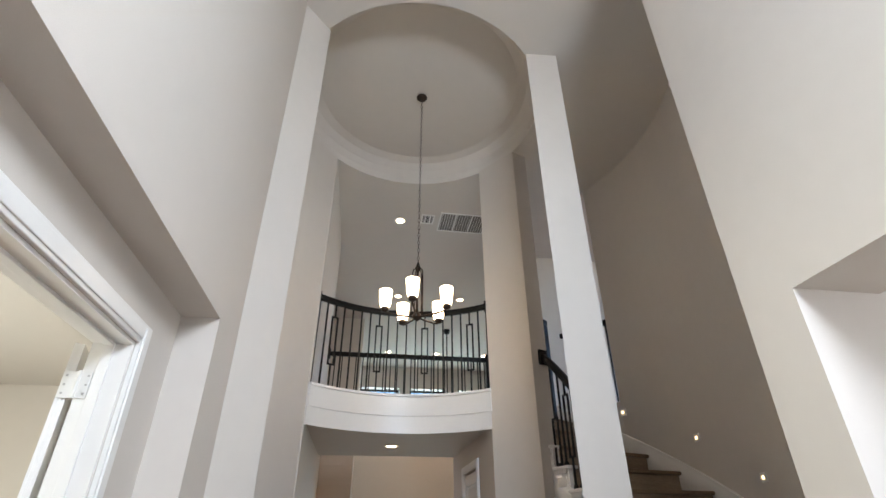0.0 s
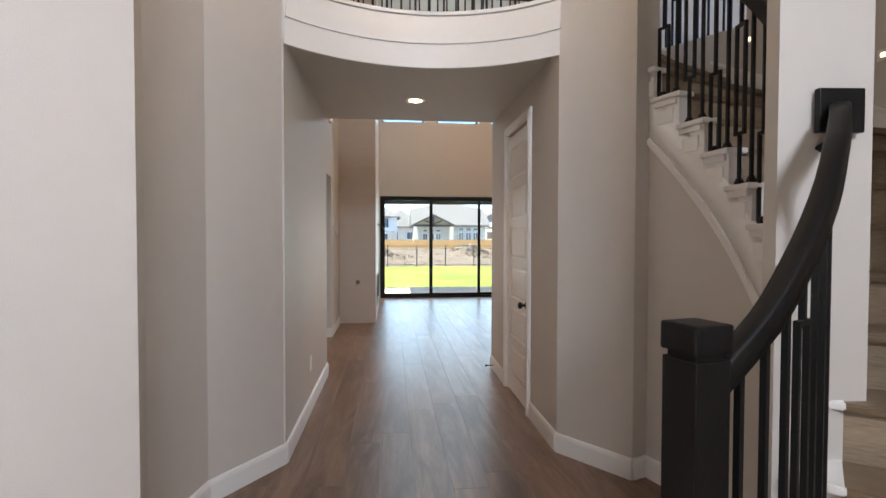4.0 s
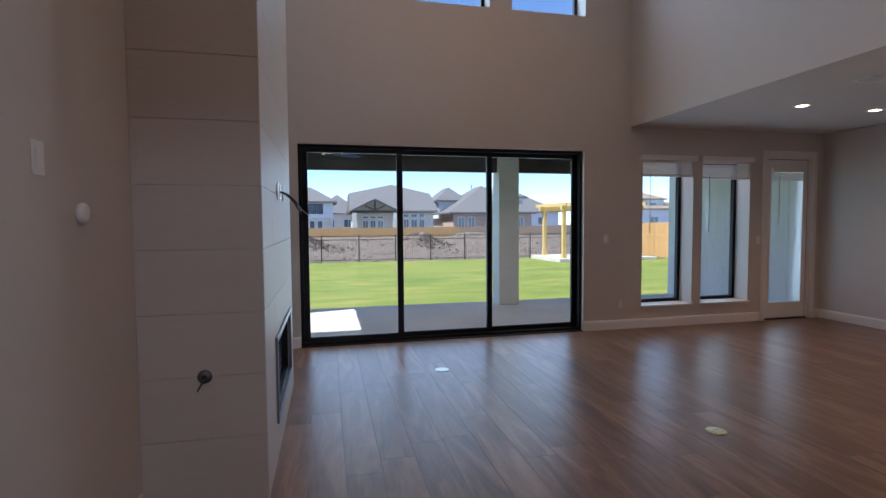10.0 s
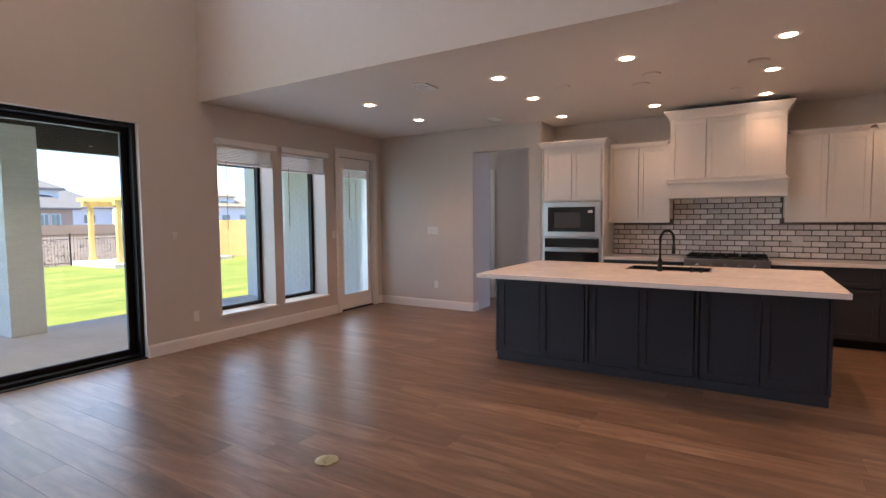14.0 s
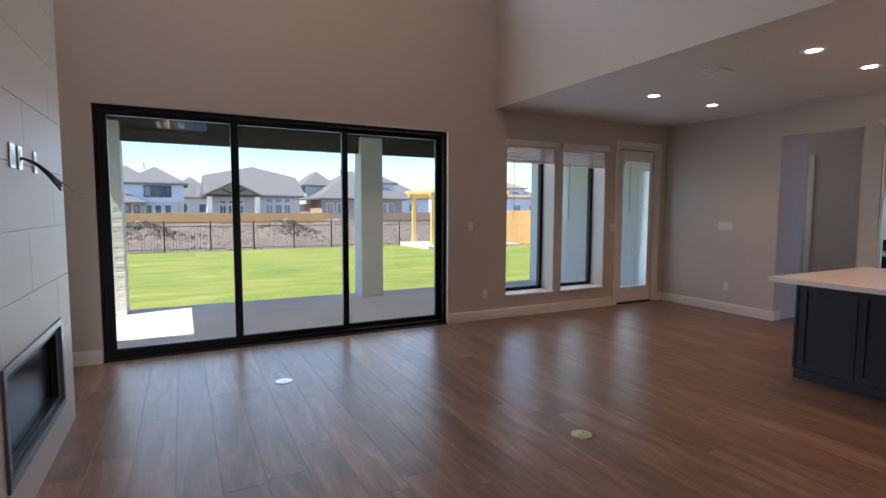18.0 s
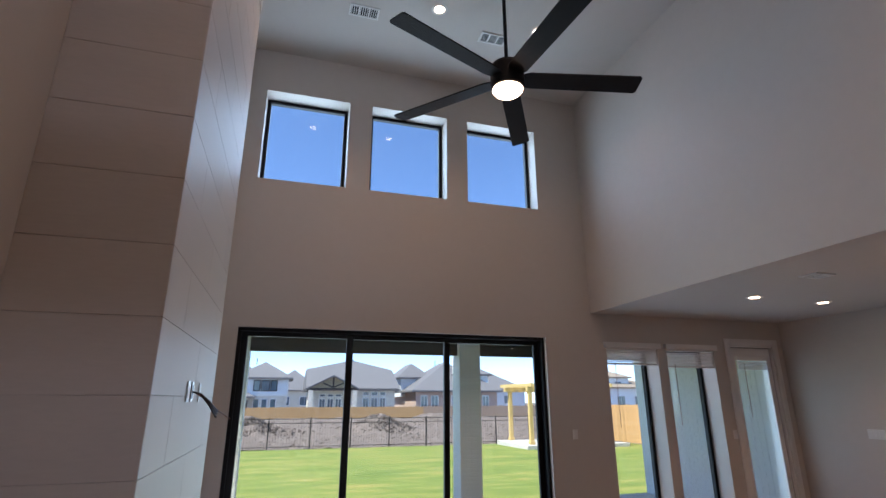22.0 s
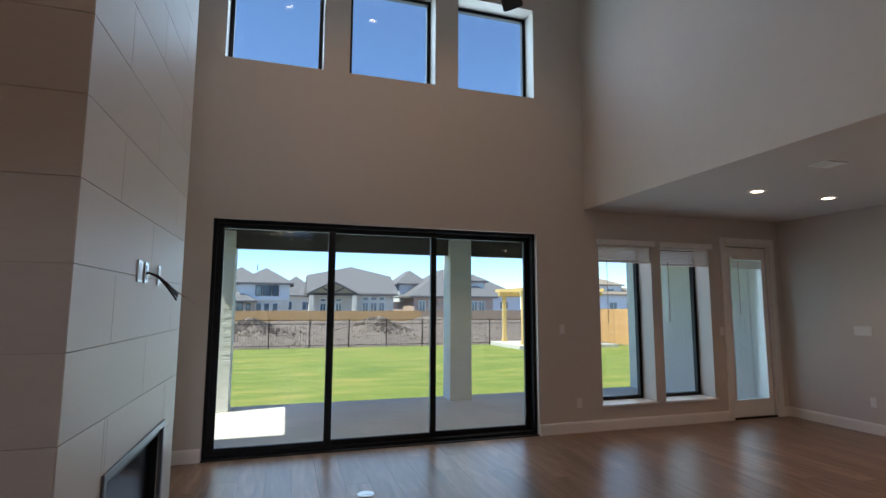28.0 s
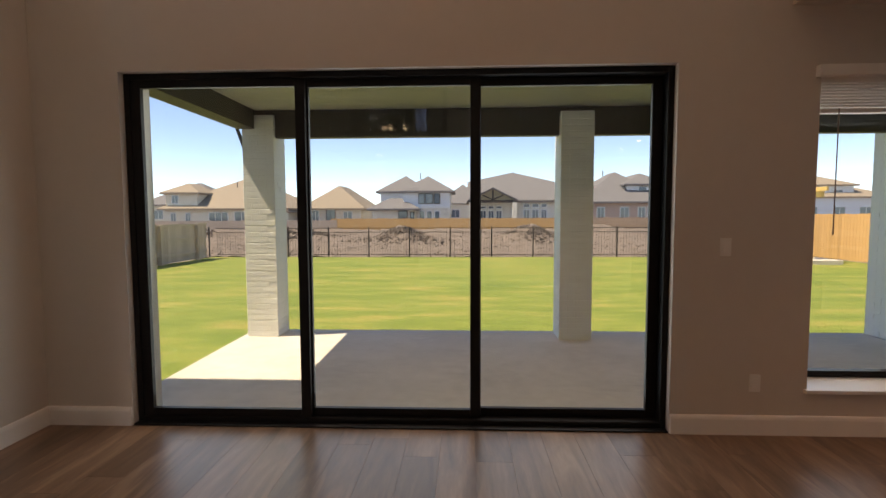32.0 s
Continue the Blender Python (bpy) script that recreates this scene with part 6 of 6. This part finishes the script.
def board_fence(name, x0, y0, x1, y1, z0, z1, material, label, near=True, rails=False):
    """A run of upright boards from one end to the other."""
    fe = empty(name, label, "fence", at=(x0, y0, z0))
    d = Vector((x1 - x0, y1 - y0, 0))
    n = int(d.length / 0.145)
    ang = math.atan2(d.y, d.x)
    me = mesh_of("board", one(0.003, 0.142, -0.01, 0.01, 0, 1.0, 0.003), material)
    if near and n <= 300:
        for i in range(n):
            o = new("board", me)
            o.location = d * (i / n) + Vector((0, 0, rng.uniform(-0.02, 0.02)))
            o.scale = (1, 1, z1 - z0)
            o.rotation_euler = (0, 0, ang)
            o.parent = fe
    else:
        bm = bmesh.new()
        for i in range(n):
            v = box(bm, 0.003, 0.142, -0.01, 0.01, 0, z1 - z0 + rng.uniform(-0.02, 0.02))
            mm = Matrix.Translation(d * (i / n)) @ Matrix.Rotation(ang, 4, "Z")
            for w in v:
                w.co = mm @ w.co
        tagged(part("boards", bm, material, fe), kind="stuff")
    if rails:
        for z in (0.25, 0.8, 1.3):
            if z < z1 - z0:
                bm = one(0, d.length, -0.06, -0.012, z, z + 0.085)
                bmesh.ops.rotate(bm, verts=bm.verts[:], cent=(0, 0, 0), matrix=Matrix.Rotation(ang, 3, "Z"))
                part("rail", bm, material, fe)
        for i in range(int(d.length / 2.4) + 1):
            bm = one(2.4 * i - 0.05, 2.4 * i + 0.05, -0.15, -0.012, -0.1, z1 - z0)
            bmesh.ops.rotate(bm, verts=bm.verts[:], cent=(0, 0, 0), matrix=Matrix.Rotation(ang, 3, "Z"))
            part("post", bm, material, fe)
    return fe


board_fence("wood_fence", -8.15, -1.0, -8.15, 16.6, -0.25, 1.1, M_FENCEGREY, "weathered brown board fence with posts and rails", rails=True)
board_fence("wood_fence", 16.1, 18.5, 16.1, 0.0, -0.25, 1.42, M_FENCE, "new cedar board fence beside the lawn")
board_fence("wood_fence", -8.5, 37.0, 12.0, 37.6, -0.4, 1.12, M_FENCE, "long new cedar fence behind the building lot", near=False)
M_FENCEPINK = mat("aged_fence", (0.42, 0.29, 0.20), 0.85, var=0.15, scale=2, per=0.1)
board_fence("wood_fence", 12.0, 37.6, 50.0, 39.0, -0.4, 1.15, M_FENCEPINK, "long brown fence behind the building lot", near=False)
board_fence("wood_fence", -45.0, 30.0, -8.0, 37.0, -0.4, 1.0, M_FENCEGREY, "long weathered fence of a neighbour", near=False)

# turned soil behind the metal fence
bm = bmesh.new()
n, m = 300, 100
grid = []
for i in range(n + 1):
    col = []
    for j in range(m + 1):
        x, y = -32 + 72 * i / n, 17.4 + 20.5 * j / m
        z = -0.36 + 0.055 * (y - 17.4) * min(1, 10.5 / max(0.1, y - 17.4)) + 0.10 * noise.noise((x * 0.5, y * 0.5, 1)) + 0.13 * abs(noise.noise((x * 1.7, y * 1.7, 4))) + 0.07 * noise.noise((x * 4.3, y * 4.3, 9))
        for cx, cy, h, s in ((-1.1, 24.0, 0.75, 1.0), (-7.2, 25.0, 0.5, 1.4), (5.75, 24.0, 0.8, 1.15), (-14, 25, 0.8, 1.6), (-11.0, 20.5, 0.4, 1.6), (10.5, 29.0, 0.5, 1.5)):
            e = h * math.exp(-((x - cx) ** 2 / 1.6 + (y - cy) ** 2) / s**2)
            z += e * (1 + 0.35 * noise.noise((x * 2.1, y * 2.1, 7)))
        col.append(bm.verts.new((x, y, z)))
    grid.append(col)
for i in range(n):
    for j in range(m):
        bm.faces.new((grid[i][j], grid[i + 1][j], grid[i + 1][j + 1], grid[i][j + 1]))
structure("soil", bm, M_DIRT, "bare turned clay soil with heaps", "ground")
bm = bmesh.new()
for k in range(8000):
    x, y = rng.uniform(-22, 24), 17.6 + 15 * rng.random() ** 1.3
    if k % 3 == 0:
        cx, cy = ((-1.1, 24.0), (-7.2, 25.0), (5.75, 24.0), (-14, 25))[k % 4]
        x, y = cx + rng.gauss(0, 0.95), cy + rng.gauss(0, 0.8)
    z = -0.32 + 0.055 * min(10.5, y - 17.4)
    for cx, cy, h, s in ((-1.1, 24.0, 0.75, 1.0), (-7.2, 25.0, 0.5, 1.4), (5.75, 24.0, 0.8, 1.15), (-14, 25, 0.8, 1.6), (-11.0, 20.5, 0.4, 1.6), (10.5, 29.0, 0.5, 1.5)):
        z += h * math.exp(-((x - cx) ** 2 / 1.6 + (y - cy) ** 2) / s**2)
    r = rng.uniform(0.04, 0.12) if k % 3 == 0 else rng.uniform(0.02, 0.055)
    mm = Matrix.Translation((x, y, z)) @ Euler((rng.random() * 6, rng.random() * 6, rng.random() * 6)).to_matrix().to_4x4() @ Matrix.Diagonal((r, r * rng.uniform(0.5, 1), r * rng.uniform(0.4, 0.8), 1))
    p = [bm.verts.new(mm @ Vector(q)) for q in ((1, 0, 0), (-1, 0, 0), (0, 1, 0), (0, -1, 0), (0, 0, 1), (0, 0, -1))]
    for a, b, c in ((0, 2, 4), (2, 1, 4), (1, 3, 4), (3, 0, 4), (2, 0, 5), (1, 2, 5), (3, 1, 5), (0, 3, 5)):
        bm.faces.new((p[a], p[b], p[c]))
tagged(new("clods", mesh_of("clods", bm, M_CLOD)), "scattered clods of turned clay", "soil", kind="stuff")

# pergola
pg = empty("pergola", "new yellow timber pergola on a concrete pad", "pergola", at=(10.9, 14.9, -0.16))
M_TIMBER = mat("new_yellow_timber", (0.62, 0.43, 0.16), 0.7, var=0.12, scale=2, stretch=(5, 5, 0.7))
under("pad", one(10.1, 14.9, 13.9, 17.1, -0.4, -0.12, 0.01), M_CONC, pg)
for x, y in ((10.56, 14.45), (14.1, 14.45), (10.7, 16.8), (14.1, 16.8)):
    under("post", one(x - 0.08, x + 0.08, y - 0.08, y + 0.08, -0.12, 2.0, 0.006), M_TIMBER, pg)
    under("post_foot", one(x - 0.11, x + 0.11, y - 0.11, y + 0.11, -0.12, 0.02, 0.006), M_TIMBER, pg)
for y in (14.37, 16.72):
    under("beam", one(10.42, 14.5, y, y + 0.16, 2.0, 2.2, 0.006), M_TIMBER, pg)
for i in range(10):
    under("rafter", one(10.44 + 0.43 * i, 10.51 + 0.43 * i, 14.0, 17.3, 2.2, 2.34, 0.004), M_TIMBER, pg)

# neighbouring houses
M_ROOF = mat("grey_brown_shingles", (0.150, 0.143, 0.150), 0.9, var=0.12, scale=3, bump=0.3, bscale=12)
M_ROOFTAN = mat("tan_shingles", (0.270, 0.215, 0.165), 0.9, var=0.12, scale=3, bump=0.3, bscale=12)
M_SIDING = mat("pale_grey_siding", (0.74, 0.76, 0.78), 0.8, var=0.06, scale=2)
M_STONE = mat("tan_stone_veneer", (0.68, 0.63, 0.54), 0.85, var=0.3, scale=2.5)
M_REDBRICK = mat("pink_brown_brick", (0.50, 0.36, 0.29), 0.85, var=0.18, scale=4)
M_CREAM = mat("cream_stucco", (0.72, 0.66, 0.54), 0.85, var=0.06, scale=2)
M_GABLE = mat("tan_board_panel", (0.52, 0.42, 0.27), 0.8, var=0.12, scale=3, stretch=(5, 5, 0.7))
M_FARGLASS = mat("dark_window_glass", (0.10, 0.14, 0.17), 0.08, spec=0.8)
M_DARKTRIM = mat("dark_far_frame", (0.03, 0.03, 0.03), 0.5)


def hip_roof(bm, x0, x1, y0, y1, z0, z1, over=0.5, drop=0.18):
    x0, x1, y0, y1 = x0 - over, x1 + over, y0 - over, y1 + over
    half = min(x1 - x0, y1 - y0) / 2
    if x1 - x0 >= y1 - y0:
        r = [(x0 + half * 0.95, (y0 + y1) / 2), (x1 - half * 0.95, (y0 + y1) / 2)]
    else:
        r = [((x0 + x1) / 2, y0 + half * 0.95), ((x0 + x1) / 2, y1 - half * 0.95)]
    lo = [bm.verts.new((x, y, z0)) for x, y in rect(x0, x1, y0, y1)]
    bo = [bm.verts.new((x, y, z0 - drop)) for x, y in rect(x0, x1, y0, y1)]
    a, b = [bm.verts.new((*p, z1)) for p in r]
    for i in range(4):
        bm.faces.new((bo[i], bo[(i + 1) % 4], lo[(i + 1) % 4], lo[i]))
    bm.faces.new(bo[::-1])
    if x1 - x0 >= y1 - y0:
        for f in ((lo[0], lo[1], b, a), (lo[1], lo[2], b), (lo[2], lo[3], a, b), (lo[3], lo[0], a)):
            bm.faces.new(f)
    else:
        for f in ((lo[0], lo[1], a), (lo[1], lo[2], b, a), (lo[2], lo[3], b), (lo[3], lo[0], a, b)):
            bm.faces.new(f)


def far_window(h, x, y, z0, w, hh, frame_mat=None, bars=1):
    fm = frame_mat or M_TRIM
    wi = under("window", one(x, x + w, y - 0.05, y + 0.02, z0, z0 + hh), fm, h)
    for i in range(bars + 1):
        s = (w - 0.1) / (bars + 1)
        bm = one(x + 0.05 + s * i + 0.03, x + 0.05 + s * (i + 1) - 0.03, y - 0.07, y - 0.05, z0 + 0.08, z0 + hh - 0.08)
        bmesh.ops.translate(bm, verts=bm.verts[:], vec=-h.location)
        part("pane", bm, M_FARGLASS, wi)


def house(label, x0, x1, y0, depth, eave, ridge, wall, roof, wins, uppers=(), porch=None, vents=(), drop=0.18):
    h = empty("house", label, "house", "neighbouring houses", at=((x0 + x1) / 2, y0, -0.4))
    under("wall", one(x0, x1, y0, y0 + depth, -0.4, eave), wall, h)
    bm = bmesh.new()
    hip_roof(bm, x0, x1, y0, y0 + depth, eave + drop - 0.18, ridge, drop=drop)
    rf = under("roof", bm, roof, h)
    for vx, vy, vz in vents:
        bm = one(vx - 0.04, vx + 0.04, vy - 0.04, vy + 0.04, vz - 0.4, vz + 0.22)
        bmesh.ops.translate(bm, verts=bm.verts[:], vec=-h.location)
        part("roof_vent", bm, M_DARKTRIM, rf)
    for w in wins:
        far_window(h, w[0], y0, *w[1:])
    for a0, a1, b0, b1, ez, rz_, um, ws in uppers:
        under("upper_wall", one(a0, a1, b0, b1, eave - 0.6, ez), um, h)
        bm = bmesh.new()
        hip_roof(bm, a0, a1, b0, b1, ez, rz_, 0.4)
        under("upper_roof", bm, roof, h)
        for w in ws:
            far_window(h, w[0], b0, *w[1:])
    if porch:
        p0, p1, pd, pz, apex, beam = porch
        bm = bmesh.new()
        mid = (p0 + p1) / 2
        t = [(p0 - 0.3, pz), (p1 + 0.3, pz), (mid, apex)]
        f = [bm.verts.new((x, y0 - pd, z)) for x, z in t]
        k = [bm.verts.new((x, y0 + 4.0, z)) for x, z in t]
        f2 = [bm.verts.new((x, y0 - pd, z + 0.16)) for x, z in t]
        k2 = [bm.verts.new((x, y0 + 4.0, z + 0.16)) for x, z in t]
        for i, j in ((0, 2), (2, 1)):
            bm.faces.new((f[i], f[j], k[j], k[i])), bm.faces.new((f2[i], f2[j], k2[j], k2[i])), bm.faces.new((f[i], f[j], f2[j], f2[i]))
        under("porch_roof", bm, roof, h)
        bm = bmesh.new()
        bm.faces.new([bm.verts.new((x, y0 - pd + 0.5, z)) for x, z in t]), bm.faces.new([bm.verts.new((x, y0 - pd + 0.6, z)) for x, z in t][::-1])
        under("gable_panel", bm, M_GABLE, h, "tan board panel in the gable")
        under("porch_beam", one(p0 - 0.2, p1 + 0.2, y0 - pd + 0.1, y0 - pd + 0.25, pz - 0.1, pz + 0.12), beam, h)
        under("porch_post", one(mid - 0.07, mid + 0.07, y0 - pd + 0.1, y0 - pd + 0.22, pz + 0.1, apex), beam, h)
        for s in (-1, 1):
            bm = bmesh.new()
            sweep(bm, [(mid, y0 - pd + 0.16, pz + 0.15), (mid + s * (p1 - p0) * 0.24, y0 - pd + 0.16, pz + (apex - pz) * 0.5)], [(-0.06, -0.06), (0.06, -0.06), (0.06, 0.06), (-0.06, 0.06)])
            under("brace", bm, beam, h)
        for x in (p0, p1):
            under("porch_column", one(x - 0.2, x + 0.2, y0 - pd, y0 - pd + 0.4, -0.4, pz - 0.1), wall, h)
    return h


house("cream house with tan hip roof and a small upper tower", -27.7, -15.5, 46, 12, 2.1, 5.4, M_CREAM, M_ROOFTAN, [(-27.1, 0.4, 0.6, 1.3), (-25.6, 0.5, 0.6, 1.2), (-23.2, 0.4, 2.0, 1.35, None, 2), (-20.6, 0.5, 1.5, 1.3)], uppers=[(-27.6, -24.4, 46.1, 50.5, 3.7, 4.7, M_CREAM, [(-27.0, 2.55, 0.75, 0.9)])], vents=((-22.0, 50, 4.7), (-20.5, 52, 5.4)))
bay = empty("house_bay", "white gabled bay with tall paired windows", "bay", at=(-16.6, 44.6, -0.4))
bm = bmesh.new()
outline = [(-17.9, -0.4), (-15.2, -0.4), (-15.2, 1.8), (-16.55, 2.75), (-17.9, 1.8)]
lo, hi = [bm.verts.new((x, 44.5, z)) for x, z in outline], [bm.verts.new((x, 46.2, z)) for x, z in outline]
bm.faces.new(lo), bm.faces.new(hi[::-1])
for i in range(5):
    bm.faces.new((lo[i], lo[(i + 1) % 5], hi[(i + 1) % 5], hi[i]))
under("wall", bm, M_TRIM, bay)
for s in (-1, 1):
    bm = bmesh.new()
    sweep(bm, [(-16.55, 44.3, 2.84), (-16.55, 49.0, 2.84)], [(0, -0.06), (s * 1.65, -1.2), (s * 1.65, -1.08), (0, 0.06)][::s])
    under("roof", bm, M_ROOFTAN, bay)
far_window(bay, -17.45, 44.5, 0.45, 1.25, 1.4)
far_window(bay, -15.95, 44.5, 0.45, 0.5, 1.2, None, 0)
house("tan roofed single-storey house with brick side", -14.4, -8.5, 49, 10, 2.1, 4.6, M_CREAM, M_ROOFTAN, [(-13.7, 0.4, 0.8, 1.5), (-12.2, 0.3, 1.0, 1.7, M_DARKTRIM), (-10.4, 0.5, 1.0, 1.3)], vents=((-11, 53, 4.3), (-10.2, 52, 3.7)))
house("two-storey house with pale siding and grey hip roofs", -6.6, -2.5, 45.2, 3.2, 2.0, 3.05, M_STONE, M_ROOF, [(-4.1, 0.5, 0.9, 1.3, M_DARKTRIM), (-2.95, 0.1, 0.4, 1.6, M_DARKTRIM, 0)], uppers=[(-6.2, -1.5, 47.6, 54, 3.75, 5.45, M_SIDING, []), (-3.7, 0.9, 46.0, 51.5, 3.72, 5.3, M_SIDING, [(-2.22, 2.45, 0.62, 1.02, M_DARKTRIM, 0), (-1.55, 2.45, 0.8, 1.02, M_DARKTRIM, 0), (-0.7, 2.45, 0.62, 1.02, M_DARKTRIM, 0)])], vents=((-4.6, 46.6, 2.8), (-2.3, 49.5, 5.5)))
annex = empty("house_annex", "stone lower storey with three tall windows", "house", at=(-0.9, 46, -0.4))
under("wall", one(-2.5, 0.85, 45.97, 50, -0.4, 2.05), M_STONE, annex)
under("band", one(-3.6, 0.9, 45.93, 46.0, 2.05, 2.2), M_TRIM, annex)
under("corner_board", one(0.80, 0.92, 45.92, 46.1, 2.2, 3.6), M_TRIM, annex)
for x in (-2.17, -1.45, -0.68):
    far_window(annex, x, 45.97, 0.75, 0.6, 1.05, None, 0)


def shouldered(bm, x0, x1, xa, ze, zs, za, yf, slope, depth):
    """A broad roof whose ends rise steeply to shoulders and then gently to one ridge that runs back."""
    y = lambda z: yf + (z - ze) / slope  # noqa: E731
    front = [(x0, yf, ze), (x1, yf, ze), (x1 - 0.3, y(zs), zs), (xa, y(za), za), (x0 + 0.1, y(zs), zs)]
    f = [bm.verts.new(p) for p in front]
    b = [bm.verts.new((px, 2 * (yf + depth / 2) - py, pz)) for px, py, pz in front]
    bm.faces.new(f), bm.faces.new(b[::-1])
    for i in range(5):
        bm.faces.new((f[i], b[i], b[(i + 1) % 5], f[(i + 1) % 5]))


stone = house("stone house with a timbered porch gable and grey roof", 3.0, 11.0, 45, 9, 2.7, 3.4, M_STONE, M_ROOF, [(3.75, 0.2, 0.62, 1.6), (4.5, 0.2, 0.62, 1.6), (5.25, 0.2, 0.62, 1.6), (7.85, 0.7, 0.65, 1.2), (8.65, 0.7, 0.7, 1.2), (9.5, 0.7, 0.62, 1.2), (3.75, 1.9, 0.62, 0.34, None, 0), (4.5, 1.9, 0.62, 0.34, None, 0), (5.25, 1.9, 0.62, 0.34, None, 0), (7.85, 2.02, 0.65, 0.42, None, 0), (8.65, 2.02, 0.7, 0.42, None, 0), (9.5, 2.02, 0.62, 0.42, None, 0)], porch=(2.9, 6.9, 1.6, 2.62, 3.75, M_DARKWOOD), vents=((7.3, 49.2, 5.5),), drop=0.12)
bm = bmesh.new()
shouldered(bm, 2.5, 11.5, 7.2, 2.72, 4.65, 5.7, 44.55, 0.62, 10.4)
under("main_roof", bm, M_ROOF, stone)
house("pink brick house with a broad grey roof and pale dormer", 13.4, 22.3, 46, 11, 2.6, 5.75, M_REDBRICK, M_ROOF, [(13.9, 0.6, 0.75, 1.5), (15.0, 0.6, 0.8, 1.5), (17.2, 0.3, 0.9, 1.8), (18.9, 0.9, 0.75, 1.2), (19.75, 0.9, 0.75, 1.2), (20.6, 0.9, 0.75, 1.2)], uppers=[(18.2, 21.8, 47.2, 54, 4.35, 5.5, M_SIDING, [(19.3, 3.15, 0.85, 1.0, None, 0)]), (12.9, 16.0, 51.0, 57, 4.1, 5.7, M_SIDING, [])], vents=((17, 51.5, 5.8),))
house("far white house with a brown roof", 42, 54, 60, 12, 3.4, 5.8, M_SIDING, M_ROOFTAN, [(43.5, 0.8, 1.6, 1.4), (47, 0.8, 1.4, 1.4), (50, 0.8, 1.6, 1.4)], uppers=[(43, 50, 61, 69, 4.9, 6.4, M_SIDING, [(44, 3.4, 1.2, 0.9), (47.5, 3.4, 1.2, 0.9)])])
house("far pale house with a grey roof", 31, 41, 78, 12, 3.4, 6.5, M_SIDING, M_ROOF, [(33, 1, 1.6, 1.4), (37, 1, 1.6, 1.4)])
house("far house behind the others", -2, 6, 80, 10, 3.2, 6.5, M_CREAM, M_ROOF, [(0, 0.8, 1.5, 1.4), (3, 0.8, 1.5, 1.4)])
house("far house behind the others", -46, -34, 70, 12, 3.0, 6.5, M_CREAM, M_ROOF, [(-44, 0.8, 1.5, 1.4), (-40, 0.8, 1.5, 1.4)])

# ---- floor ----
floor_base = structure("floor", one(-4.3, 9.12, -15.6, 0.34, -0.25, -0.010), M_SUB, "brown oak vinyl plank floor", "floor")
PW, PL = 0.22, 1.52


def plank_mesh():
    bm = bmesh.new()
    w, d, b = PW / 2 - 0.0005, PL / 2 - 0.0005, 0.0005
    lo = [(-w, -d, -0.009), (w, -d, -0.009), (w, d, -0.009), (-w, d, -0.009)]
    mid = [(x, y, -b) for x, y, _ in lo]
    hi = [(x - b * (1 if x > 0 else -1), y - b * (1 if y > 0 else -1), 0) for x, y, _ in lo]
    r = [[bm.verts.new(p) for p in some] for some in (lo, mid, hi)]
    for p, q in zip(r, r[1:]):
        for i in range(4):
            bm.faces.new((p[i], p[(i + 1) % 4], q[(i + 1) % 4], q[i]))
    bm.faces.new(r[2])
    return mesh_of("plank", bm, M_FLOOR)


def plank_rows():
    rng = random.Random(4)
    for i in range(-19, 41):
        x = 0.08 + PW * i
        y = -15.6 + rng.random() * PL
        while y - PL / 2 < 0.3:
            yield x, y
            y += PL


plank = plank_mesh()
near, rest = [], []
for x, y in plank_rows():
    inside = (-0.7 < x < 1.7 and -13 < y < -6) or (-0.6 < x < 4.9 and -6.8 <= y < 0.1)
    inside = inside and y + PL / 2 < 0.33
    (near if inside and len(near) < 300 else rest).append((x, y))
for x, y in near:
    ob = new("plank", plank)
    ob.location = (x, y, 0)
    ob.parent = floor_base
bm = bmesh.new()
for x, y in rest:
    y1 = min(y + PL / 2, 0.33)
    w, b = PW / 2 - 0.0005, 0.0005
    y0 = max(y - PL / 2, -15.59)
    box(bm, max(x - w, -4.29), min(x + w, 9.11), y0 + 0.0005, y1 - 0.0005, -0.009, 0)
tagged(part("planks", bm, M_FLOOR, floor_base), kind="stuff")
